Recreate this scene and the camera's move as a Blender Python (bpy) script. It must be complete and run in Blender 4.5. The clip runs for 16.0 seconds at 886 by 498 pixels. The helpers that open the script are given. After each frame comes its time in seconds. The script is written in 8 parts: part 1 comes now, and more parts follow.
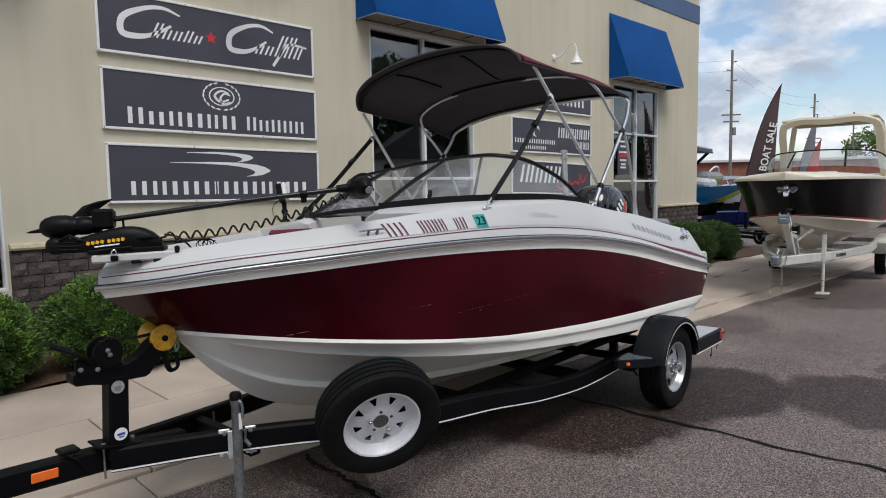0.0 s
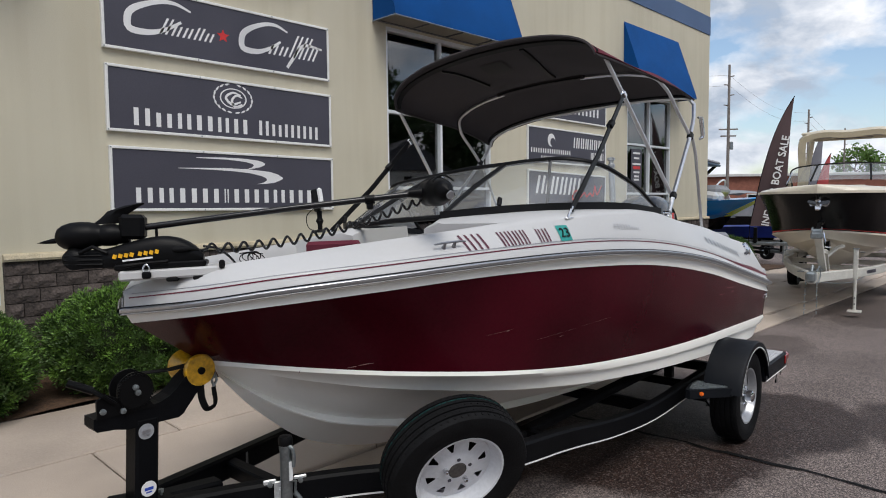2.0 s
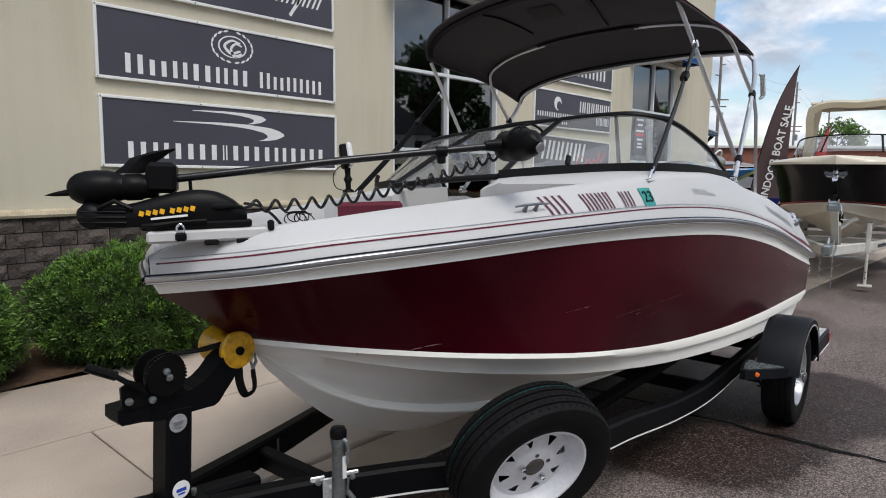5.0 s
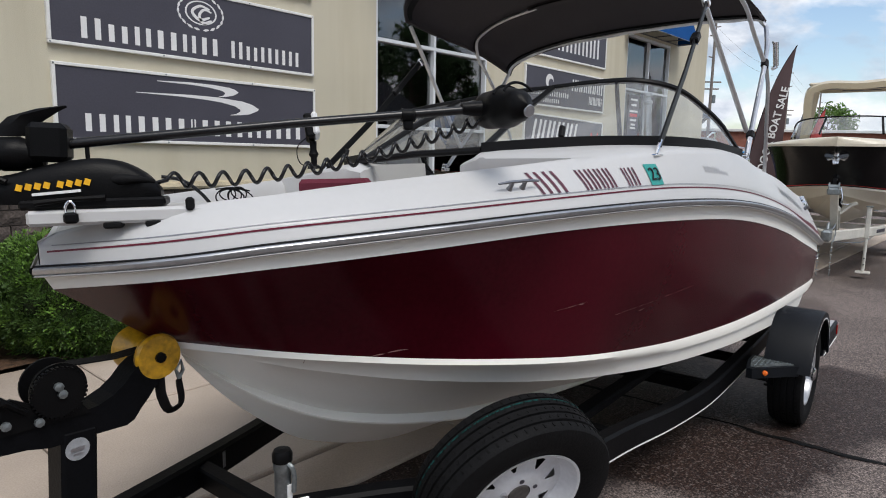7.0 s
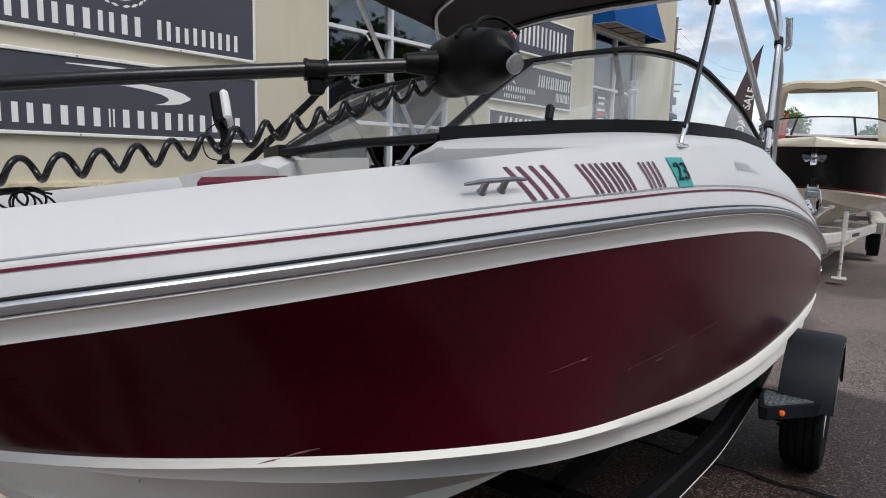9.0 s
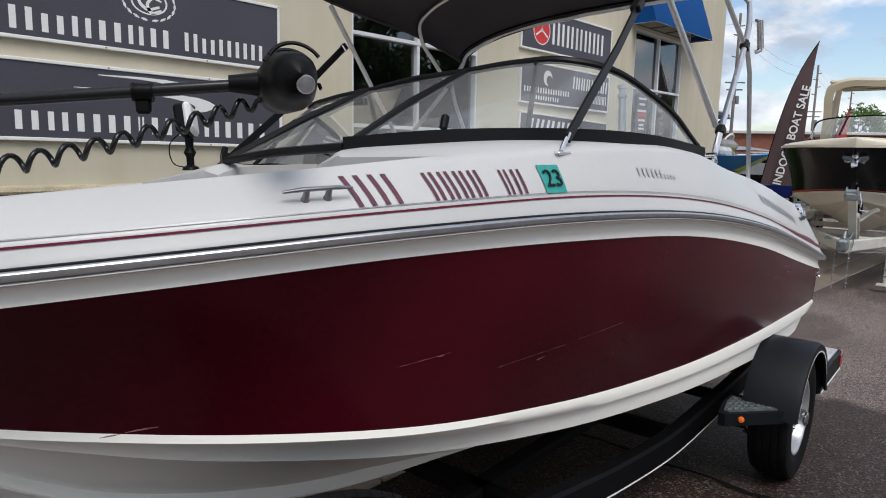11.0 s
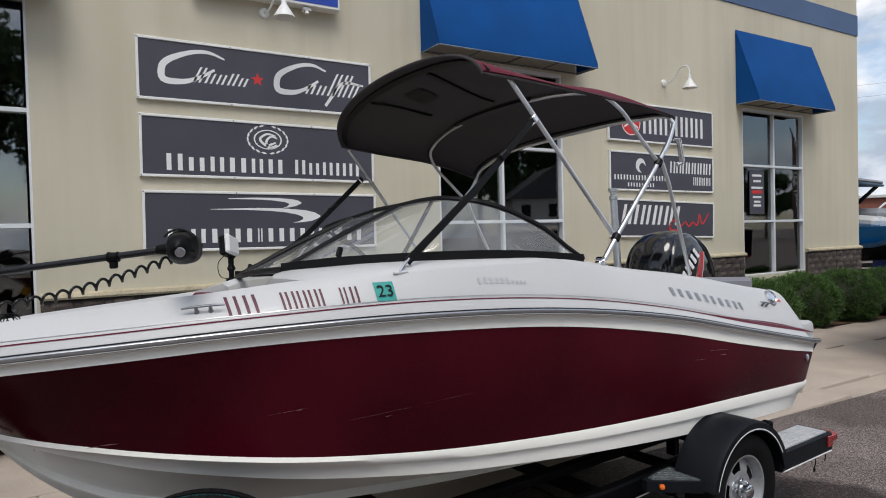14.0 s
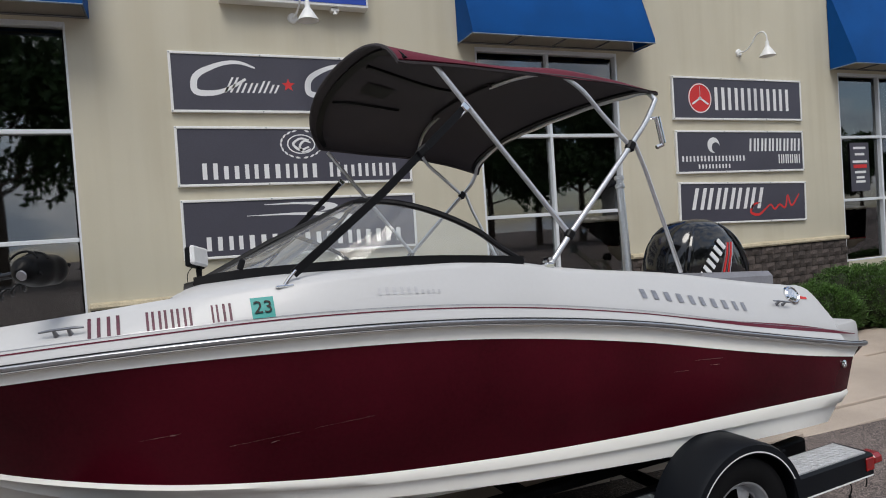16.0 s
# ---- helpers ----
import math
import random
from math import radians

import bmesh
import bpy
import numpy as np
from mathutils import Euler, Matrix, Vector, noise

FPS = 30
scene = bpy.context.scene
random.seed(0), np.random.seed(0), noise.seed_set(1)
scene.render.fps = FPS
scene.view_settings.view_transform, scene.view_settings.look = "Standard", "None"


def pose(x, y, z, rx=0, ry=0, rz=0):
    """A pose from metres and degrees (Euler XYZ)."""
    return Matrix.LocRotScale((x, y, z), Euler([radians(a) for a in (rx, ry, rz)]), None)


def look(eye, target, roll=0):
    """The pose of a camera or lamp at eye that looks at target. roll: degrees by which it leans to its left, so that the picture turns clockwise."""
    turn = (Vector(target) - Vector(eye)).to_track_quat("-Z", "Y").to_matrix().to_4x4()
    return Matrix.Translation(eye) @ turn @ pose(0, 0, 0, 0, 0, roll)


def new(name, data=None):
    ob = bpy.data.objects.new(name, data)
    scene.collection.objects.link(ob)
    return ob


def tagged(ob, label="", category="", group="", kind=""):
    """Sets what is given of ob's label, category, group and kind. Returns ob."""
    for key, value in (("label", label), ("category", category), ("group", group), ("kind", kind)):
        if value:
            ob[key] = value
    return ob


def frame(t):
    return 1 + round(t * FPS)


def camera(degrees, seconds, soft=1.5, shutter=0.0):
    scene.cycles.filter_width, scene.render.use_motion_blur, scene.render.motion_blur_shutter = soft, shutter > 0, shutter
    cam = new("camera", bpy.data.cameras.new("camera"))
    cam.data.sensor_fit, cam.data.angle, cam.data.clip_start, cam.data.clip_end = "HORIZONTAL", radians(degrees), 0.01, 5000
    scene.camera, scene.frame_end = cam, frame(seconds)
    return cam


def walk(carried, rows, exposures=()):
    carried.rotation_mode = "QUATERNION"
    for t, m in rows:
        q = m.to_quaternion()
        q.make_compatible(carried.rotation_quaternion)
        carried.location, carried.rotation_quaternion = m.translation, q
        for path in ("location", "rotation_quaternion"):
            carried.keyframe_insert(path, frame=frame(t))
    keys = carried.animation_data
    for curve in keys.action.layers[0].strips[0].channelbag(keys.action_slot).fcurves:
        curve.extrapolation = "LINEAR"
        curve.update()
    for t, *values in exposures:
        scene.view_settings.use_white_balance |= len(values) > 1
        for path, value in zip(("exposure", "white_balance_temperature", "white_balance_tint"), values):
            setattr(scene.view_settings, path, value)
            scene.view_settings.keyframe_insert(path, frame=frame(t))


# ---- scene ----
cam = camera(69.1, 16.0, 1.0)
METRES, EYE, TILT, LEAN, TURN = 5.7, 1.84, 0.0, 0.0, -44.5
ROWS = [
    (0.0, 0.0, 0.0, 0.0, -0.1, -5.14, 1.14),
    (0.5, -0.0225, 0.0283, -0.0018, -0.08, -5.03, 1.16),
    (1.0, -0.0336, 0.0624, -0.0051, 0.83, -4.4, 1.09),
    (1.5, -0.0493, 0.0809, -0.0048, 0.74, -3.82, 0.9),
    (2.0, -0.0792, 0.0938, -0.004, -1.02, -4.05, 0.67),
    (2.5, -0.096, 0.1023, -0.0043, -2.51, -4.66, 0.5),
    (3.0, -0.0965, 0.1064, -0.0059, -3.16, -5.18, 0.27),
    (3.5, -0.1016, 0.1114, -0.0063, -3.57, -6.06, 0.03),
    (4.0, -0.1133, 0.129, -0.0095, -2.69, -6.67, -0.21),
    (6.5, -0.152, 0.2256, -0.0142, -3.08, -7.8, -1.05),
    (7.0, -0.1292, 0.244, -0.0188, -3.5, -8.63, -0.98),
    (7.5, -0.1168, 0.271, -0.0241, -2.72, -9.21, -1.17),
    (8.0, -0.1247, 0.3087, -0.0296, -3.5, -9.2, -1.37),
    (8.5, -0.1275, 0.3474, -0.0271, -5.59, -8.95, -1.5),
    (9.0, -0.1107, 0.3755, -0.0254, -6.78, -8.51, -1.4),
    (11.5, 0.0128, 0.3179, -0.0153, 1.19, -7.85, -0.92),
    (12.0, 0.0542, 0.2824, -0.0086, 3.89, -6.81, -0.75),
    (12.5, 0.0834, 0.2469, -0.002, 5.56, -5.01, -0.34),
    (13.0, 0.1159, 0.2237, 0.0095, 7.17, -2.87, 0.28),
    (13.5, 0.16, 0.2151, 0.0102, 9.57, -1.96, 0.91),
    (14.0, 0.1913, 0.2153, 0.0096, 13.05, -1.31, 1.47),
    (14.5, 0.2168, 0.2363, 0.0097, 16.35, -0.27, 2.14),
    (15.0, 0.2456, 0.2603, 0.0148, 18.16, 0.61, 2.78),
    (15.5, 0.2853, 0.2847, 0.0135, 20.26, 0.46, 3.39),
    (16.0, 0.3276, 0.3118, 0.0115, 22.57, -1.47, 3.86),
]
walk(cam, [(t, pose(0, 0, EYE, TILT, LEAN, TURN) @ pose(METRES * x, METRES * y, METRES * z, 90 + pitch, roll, yaw)) for t, x, y, z, yaw, pitch, roll in ROWS],
     ((0.0, 0.36), (3.0, 0.40), (6.5, 0.48), (9.0, 0.47), (12.0, 0.46), (13.5, 0.41), (16.0, 0.37)))


# ---- light ----
SUN_AZ, SUN_EL = radians(248), radians(58)
world = bpy.data.worlds.new("sky")
scene.world = world
world.use_nodes = True
wn = world.node_tree
wn.nodes.clear()


def wnode(kind, **kw):
    n = wn.nodes.new(kind)
    for k, v in kw.items():
        n.inputs[k].default_value = v
    return n


sky = wn.nodes.new("ShaderNodeTexSky")
sky.sky_type, sky.sun_disc, sky.sun_elevation, sky.sun_rotation = "NISHITA", False, SUN_EL, radians(90) - SUN_AZ
clear = wnode("ShaderNodeBackground", Strength=0.12)
cloud = wnode("ShaderNodeBackground", Strength=0.84)
place = wn.nodes.new("ShaderNodeTexCoord")
squash = wnode("ShaderNodeMapping", Scale=(1.0, 1.0, 1.9), Location=(0.62, 0.1, 0.0))
cover = wnode("ShaderNodeTexNoise", Scale=6.0, Detail=10.0, Roughness=0.52, Distortion=0.2)
amount = wn.nodes.new("ShaderNodeValToRGB")
amount.color_ramp.elements[0].position, amount.color_ramp.elements[1].position = 0.40, 0.52
billow = wnode("ShaderNodeTexNoise", Scale=9.0, Detail=10.0, Roughness=0.56, Distortion=0.15)
shade = wn.nodes.new("ShaderNodeValToRGB")
shade.color_ramp.elements[0].position, shade.color_ramp.elements[0].color = 0.38, (0.42, 0.49, 0.60, 1)
shade.color_ramp.elements[1].position, shade.color_ramp.elements[1].color = 0.62, (0.94, 0.955, 1.0, 1)
blend = wn.nodes.new("ShaderNodeMixShader")
wout = wn.nodes.new("ShaderNodeOutputWorld")
for a, b in ((sky.outputs[0], clear.inputs[0]), (place.outputs["Generated"], squash.inputs[0]), (squash.outputs[0], cover.inputs["Vector"]),
             (squash.outputs[0], billow.inputs["Vector"]), (cover.outputs["Fac"], amount.inputs[0]), (billow.outputs["Fac"], shade.inputs[0]),
             (shade.outputs[0], cloud.inputs[0]), (amount.outputs[0], blend.inputs[0]), (clear.outputs[0], blend.inputs[1]),
             (cloud.outputs[0], blend.inputs[2]), (blend.outputs[0], wout.inputs[0])):
    wn.links.new(a, b)

sun_data = bpy.data.lights.new("sun", "SUN")
sun_data.energy, sun_data.angle, sun_data.color = 1.6, radians(28), (1.0, 0.96, 0.90)
sun = new("sun", sun_data)
sun.matrix_world = look((20 * math.cos(SUN_AZ) * math.cos(SUN_EL), 20 * math.sin(SUN_AZ) * math.cos(SUN_EL), 20 * math.sin(SUN_EL)), (0, 0, 0))


# ---- materials ----
def surf(name, col, rough=0.5, metal=0.0, var=0.12, scale=3.0, bump=0.0, bscale=60.0, coat=0.0, col2=None, fine=0.5, piece=0.0, spec=0.5):
    """A surface: base colour, broad and fine variation, grain as relief. piece: how far single pieces differ."""
    m = bpy.data.materials.new(name)
    m.use_nodes = True
    nt = m.node_tree
    p = nt.nodes["Principled BSDF"]
    p.inputs["Roughness"].default_value, p.inputs["Metallic"].default_value = rough, metal
    p.inputs["Coat Weight"].default_value, p.inputs["Coat Roughness"].default_value = coat, 0.04
    p.inputs["Specular IOR Level"].default_value = spec
    tc = nt.nodes.new("ShaderNodeTexCoord")
    broad, grain = nt.nodes.new("ShaderNodeTexNoise"), nt.nodes.new("ShaderNodeTexNoise")
    broad.inputs["Scale"].default_value, broad.inputs["Detail"].default_value = scale, 5.0
    grain.inputs["Scale"].default_value, grain.inputs["Detail"].default_value = bscale, 4.0
    mixer = nt.nodes.new("ShaderNodeMix")
    mixer.data_type = "FLOAT"
    mixer.inputs[0].default_value = fine
    ramp = nt.nodes.new("ShaderNodeValToRGB")
    c2 = col2 or [c * (1 - 2.2 * var) for c in col]
    c1 = [min(1, c * (1 + 0.6 * var)) for c in col]
    ramp.color_ramp.elements[0].position, ramp.color_ramp.elements[0].color = 0.30, (*c2, 1)
    ramp.color_ramp.elements[1].position, ramp.color_ramp.elements[1].color = 0.62, (*c1, 1)
    for n in (broad, grain):
        nt.links.new(tc.outputs["Object"], n.inputs["Vector"])
    nt.links.new(broad.outputs["Fac"], mixer.inputs[2])
    nt.links.new(grain.outputs["Fac"], mixer.inputs[3])
    nt.links.new(mixer.outputs[0], ramp.inputs[0])
    out = ramp.outputs[0]
    if piece:
        info, hsv = nt.nodes.new("ShaderNodeObjectInfo"), nt.nodes.new("ShaderNodeHueSaturation")
        rng = nt.nodes.new("ShaderNodeMapRange")
        rng.inputs["To Min"].default_value, rng.inputs["To Max"].default_value = 1 - piece, 1 + piece
        nt.links.new(info.outputs["Random"], rng.inputs["Value"])
        nt.links.new(rng.outputs[0], hsv.inputs["Value"])
        nt.links.new(out, hsv.inputs["Color"])
        out = hsv.outputs[0]
    nt.links.new(out, p.inputs["Base Color"])
    if bump:
        b = nt.nodes.new("ShaderNodeBump")
        b.inputs["Strength"].default_value, b.inputs["Distance"].default_value = bump, 0.01
        nt.links.new(grain.outputs["Fac"], b.inputs["Height"])
        nt.links.new(b.outputs[0], p.inputs["Normal"])
    return m


def pane_glass(name, tint, gloss=0.02, ior=1.5, haze=0.0):
    """Clear glass with a gloss; haze: the share of pale diffuse colour imitating glare on it."""
    m = bpy.data.materials.new(name)
    m.use_nodes = True
    nt = m.node_tree
    nt.nodes.clear()
    clear_, shine, fres = nt.nodes.new("ShaderNodeBsdfTransparent"), nt.nodes.new("ShaderNodeBsdfGlossy"), nt.nodes.new("ShaderNodeFresnel")
    fres.inputs["IOR"].default_value, shine.inputs["Roughness"].default_value = ior, gloss
    clear_.inputs[0].default_value = (*tint, 1)
    mx, o = nt.nodes.new("ShaderNodeMixShader"), nt.nodes.new("ShaderNodeOutputMaterial")
    nt.links.new(fres.outputs[0], mx.inputs[0])
    through_ = clear_.outputs[0]
    if haze:
        haze_white, veil, spots = nt.nodes.new("ShaderNodeBsdfDiffuse"), nt.nodes.new("ShaderNodeMixShader"), nt.nodes.new("ShaderNodeTexNoise")
        haze_white.inputs[0].default_value = (0.75, 0.76, 0.77, 1)
        spots.inputs["Scale"].default_value, spots.inputs["Detail"].default_value = 3.0, 4.0
        amount_ = nt.nodes.new("ShaderNodeMapRange")
        amount_.inputs["To Min"].default_value, amount_.inputs["To Max"].default_value = haze * 0.5, haze * 1.5
        nt.links.new(spots.outputs["Fac"], amount_.inputs["Value"])
        nt.links.new(amount_.outputs[0], veil.inputs[0])
        nt.links.new(through_, veil.inputs[1])
        nt.links.new(haze_white.outputs[0], veil.inputs[2])
        through_ = veil.outputs[0]
    nt.links.new(through_, mx.inputs[1])
    nt.links.new(shine.outputs[0], mx.inputs[2])
    nt.links.new(mx.outputs[0], o.inputs[0])
    return m


STUCCO = surf("cream_stucco", (0.565, 0.525, 0.412), 0.85, var=0.05, scale=0.5, bump=0.25, bscale=140, fine=0.25)
BAND = surf("blue_band_paint", (0.075, 0.13, 0.25), 0.7, var=0.1, scale=0.8, bump=0.2, bscale=140)
LEDGE = surf("cast_stone_ledge", (0.50, 0.43, 0.30), 0.85, var=0.2, scale=6, bump=0.5, bscale=70)
BLOCK = surf("split_face_block", (0.088, 0.070, 0.062), 0.95, var=0.36, scale=9, bump=1.0, bscale=45, piece=0.3)
MORTAR = surf("mortar", (0.055, 0.048, 0.043), 0.95, var=0.2, scale=12)
ALU = surf("brushed_aluminium_frame", (0.72, 0.75, 0.78), 0.4, 0.15, var=0.05, scale=2)
WHITE_PAINT = surf("white_painted_metal", (0.78, 0.78, 0.76), 0.4, var=0.04, scale=5)
BOARD = surf("charcoal_sign_panel", (0.060, 0.058, 0.078), 0.45, var=0.1, scale=1.2)
SIGN_WHITE = surf("white_vinyl", (0.78, 0.78, 0.78), 0.5, var=0.03, scale=3)
SIGN_RED = surf("red_vinyl", (0.62, 0.03, 0.03), 0.5, var=0.05, scale=3)
SIGN_BLUE = surf("blue_vinyl", (0.015, 0.06, 0.40), 0.4, var=0.05, scale=3)
AWNING = surf("blue_awning_canvas", (0.002, 0.067, 0.255), 0.75, spec=0.15, var=0.12, scale=1.5, bump=0.15, bscale=220)
AWNING_PIPING = surf("pale_piping", (0.22, 0.27, 0.33), 0.7, var=0.25, scale=8)
AWNING_FRAME = surf("awning_frame_metal", (0.16, 0.16, 0.16), 0.5, 0.4, var=0.1)
WINDOW = pane_glass("window_glass", (0.60, 0.63, 0.63), ior=2.5)
SCREEN = pane_glass("windshield_glass", (0.86, 0.90, 0.90), haze=0.16)
ROOM = surf("darkened_showroom", (0.10, 0.095, 0.09), 0.8, var=0.2, scale=1)
ASPHALT = surf("asphalt", (0.138, 0.118, 0.112), 0.85, var=0.3, scale=0.55, bump=0.8, bscale=75, fine=0.6)
CONCRETE = surf("concrete_paving", (0.45, 0.375, 0.31), 0.9, var=0.13, scale=1.1, bump=0.3, bscale=110, fine=0.4, piece=0.05)
CRACK = surf("tar_crack_filler", (0.006, 0.006, 0.006), 0.7, var=0.1, spec=0.12)
MULCH = surf("bark_mulch", (0.10, 0.055, 0.03), 0.95, var=0.4, scale=14, bump=1.0, bscale=60)
MAROON = surf("maroon_gelcoat", (0.052, 0.0032, 0.0080), 0.18, var=0.22, scale=1.2, fine=0.2, spec=0.11)
GELCOAT = surf("white_gelcoat", (0.53, 0.53, 0.53), 0.42, var=0.02, scale=2.0, coat=0.12, fine=0.3)
OFFWHITE = surf("grey_white_hull_bottom", (0.84, 0.825, 0.775), 0.6, var=0.015, scale=1.6, fine=0.2)
RUBBER = surf("black_rubber", (0.0075, 0.0075, 0.0082), 0.7, spec=0.13, var=0.25, scale=8, bump=0.2, bscale=120)
RAIL_GREY = surf("grey_rail_vinyl", (0.36, 0.36, 0.37), 0.5, var=0.08, scale=4)
RAIL_STEEL = surf("dulled_stainless", (0.48, 0.49, 0.51), 0.36, 1.0, var=0.08, scale=6)
SCRATCH = surf("scuffed_gelcoat", (0.20, 0.09, 0.09), 0.7, var=0.3, scale=60)
PALE_BADGE = surf("pale_silver_badge", (0.50, 0.50, 0.51), 0.35, 0.3, var=0.06, scale=30)
VINYL_BLACK = surf("black_vinyl_trim", (0.006, 0.006, 0.007), 0.45, spec=0.2, var=0.1, scale=5)
CHROME = surf("polished_stainless", (0.75, 0.76, 0.78), 0.12, 1.0, var=0.04, scale=10)
STEEL = surf("anodised_tube", (0.66, 0.67, 0.69), 0.28, 0.9, var=0.06, scale=14)
GALV = surf("galvanised_steel", (0.30, 0.33, 0.34), 0.42, 0.8, var=0.2, scale=22)
CANVAS = surf("charcoal_canvas", (0.044, 0.037, 0.040), 0.9, var=0.15, scale=2.5, bump=0.3, bscale=300)
CANVAS_TOP = surf("burgundy_canvas", (0.12, 0.012, 0.028), 0.9, var=0.12, scale=2.5, bump=0.3, bscale=300)
FRAME_BLACK = surf("black_trailer_paint", (0.003, 0.0033, 0.0043), 0.5, spec=0.10, var=0.25, scale=6, bump=0.1, bscale=90)
FENDER = surf("black_fender_plastic", (0.0065, 0.008, 0.011), 0.5, spec=0.17, var=0.12, scale=5, bump=0.2, bscale=260)
ZINC = surf("bright_zinc", (0.72, 0.74, 0.75), 0.35, 0.5, var=0.12, scale=25)
DIAMOND = surf("diamond_plate_aluminium", (0.66, 0.67, 0.69), 0.42, 0.5, var=0.1, scale=18)
WHEEL_WHITE = surf("white_wheel_paint", (0.70, 0.71, 0.74), 0.35, var=0.06, scale=9)
RIM_STEEL = surf("silver_wheel_paint", (0.42, 0.43, 0.45), 0.32, 0.5, var=0.08, scale=12)
HUB_BROWN = surf("dusty_hub", (0.10, 0.09, 0.085), 0.6, var=0.2, scale=30)
STICKER_GREY = surf("faded_sticker", (0.30, 0.31, 0.33), 0.6, var=0.15, scale=40)
YELLOW = surf("amber_urethane", (0.62, 0.33, 0.015), 0.3, var=0.25, scale=18, coat=0.3)
ORANGE = surf("amber_reflector", (0.85, 0.16, 0.015), 0.25, var=0.05, scale=30, coat=0.5)
RED_LENS = surf("red_lens", (0.26, 0.006, 0.006), 0.25, var=0.08, scale=20, coat=0.6)
PLASTIC = surf("black_glass_filled_plastic", (0.004, 0.004, 0.0045), 0.4, spec=0.12, var=0.15, scale=12, bump=0.1, bscale=200)
GLOSS_BLACK = surf("gloss_black_cowling", (0.004, 0.004, 0.005), 0.13, var=0.1, scale=3, spec=0.5, coat=0.4)
TEAL = surf("teal_sticker", (0.02, 0.30, 0.27), 0.5, var=0.05, scale=30)
STRIPE_RED = surf("maroon_pinstripe", (0.14, 0.009, 0.03), 0.4, var=0.08, scale=20)
PLUM = surf("plum_lettering", (0.10, 0.018, 0.04), 0.5, var=0.2, scale=60)
GREYTXT = surf("brushed_grey_lettering", (0.33, 0.33, 0.35), 0.3, 0.7, var=0.1, scale=30)
YELLOWTXT = surf("yellow_print", (0.85, 0.45, 0.01), 0.5, var=0.05, scale=30)
SEAT = surf("pale_marine_vinyl", (0.55, 0.55, 0.54), 0.45, var=0.05, scale=5)
GREY_PAD = surf("grey_marine_vinyl", (0.19, 0.19, 0.21), 0.5, var=0.08, scale=6)
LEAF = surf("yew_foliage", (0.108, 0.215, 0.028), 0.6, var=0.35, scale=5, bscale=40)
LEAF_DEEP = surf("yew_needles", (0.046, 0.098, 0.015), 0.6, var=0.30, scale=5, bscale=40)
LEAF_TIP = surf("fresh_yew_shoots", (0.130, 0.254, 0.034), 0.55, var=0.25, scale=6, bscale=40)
LEAF_DARK = surf("shaded_foliage", (0.04, 0.085, 0.018), 0.6, var=0.35, scale=3, bscale=20)
TAN_LINING = surf("tan_lining", (0.30, 0.25, 0.17), 0.7, var=0.2, scale=6, bump=0.2, bscale=50)
CRAYON = surf("teal_crayon", (0.010, 0.06, 0.057), 0.9, var=0.45, scale=40, spec=0.1)
CORD = surf("glossy_black_vinyl", (0.005, 0.005, 0.006), 0.26, var=0.1, scale=20, spec=0.45)
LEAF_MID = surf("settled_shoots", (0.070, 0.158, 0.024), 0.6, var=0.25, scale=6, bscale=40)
SLATE = surf("slate_blue_canvas", (0.055, 0.10, 0.15), 0.7, var=0.12, scale=4)
CLEAT_STEEL = surf("worn_stainless", (0.30, 0.31, 0.33), 0.3, 1.0, var=0.1, scale=20)
CORE = surf("shaded_inside", (0.018, 0.026, 0.008), 0.9, var=0.4, scale=12)
BARK = surf("bark", (0.10, 0.075, 0.055), 0.95, var=0.35, scale=8, bump=1.0, bscale=40)
NAVY_BLACK = surf("black_gelcoat", (0.003, 0.0035, 0.005), 0.2, var=0.08, scale=1.5, spec=0.16)
CREAM = surf("cream_gelcoat", (0.66, 0.60, 0.48), 0.35, var=0.08, scale=2, coat=0.3)
TRAILER_WHITE = surf("white_trailer_paint", (0.62, 0.61, 0.56), 0.45, var=0.12, scale=6)
BLUE_GEL = surf("blue_gelcoat", (0.01, 0.20, 0.50), 0.2, var=0.06, scale=2, coat=0.8)
LIME = surf("lime_gelcoat", (0.60, 0.70, 0.02), 0.25, var=0.05, scale=2, coat=0.6)
COVER_BLUE = surf("royal_blue_cover", (0.012, 0.035, 0.30), 0.7, var=0.15, scale=4)
FLAG = surf("maroon_brown_banner", (0.085, 0.052, 0.055), 0.8, var=0.1, scale=2)
FLAG_GREY = surf("grey_banner", (0.20, 0.20, 0.23), 0.8, var=0.1, scale=2)
FLAG_RED = surf("red_banner", (0.45, 0.07, 0.07), 0.8, var=0.1, scale=2)
BRICK = surf("far_brick", (0.27, 0.105, 0.07), 0.9, var=0.2, scale=3)
POLE = surf("weathered_pole", (0.22, 0.19, 0.17), 0.9, var=0.2, scale=4)
GREY_COVER = surf("grey_boat_cover", (0.25, 0.26, 0.28), 0.8, var=0.15, scale=3)
HOUSE = surf("pale_house_siding", (0.60, 0.60, 0.58), 0.8, var=0.08, scale=2)
ROOF = surf("grey_shingle_roof", (0.10, 0.10, 0.11), 0.9, var=0.2, scale=5)


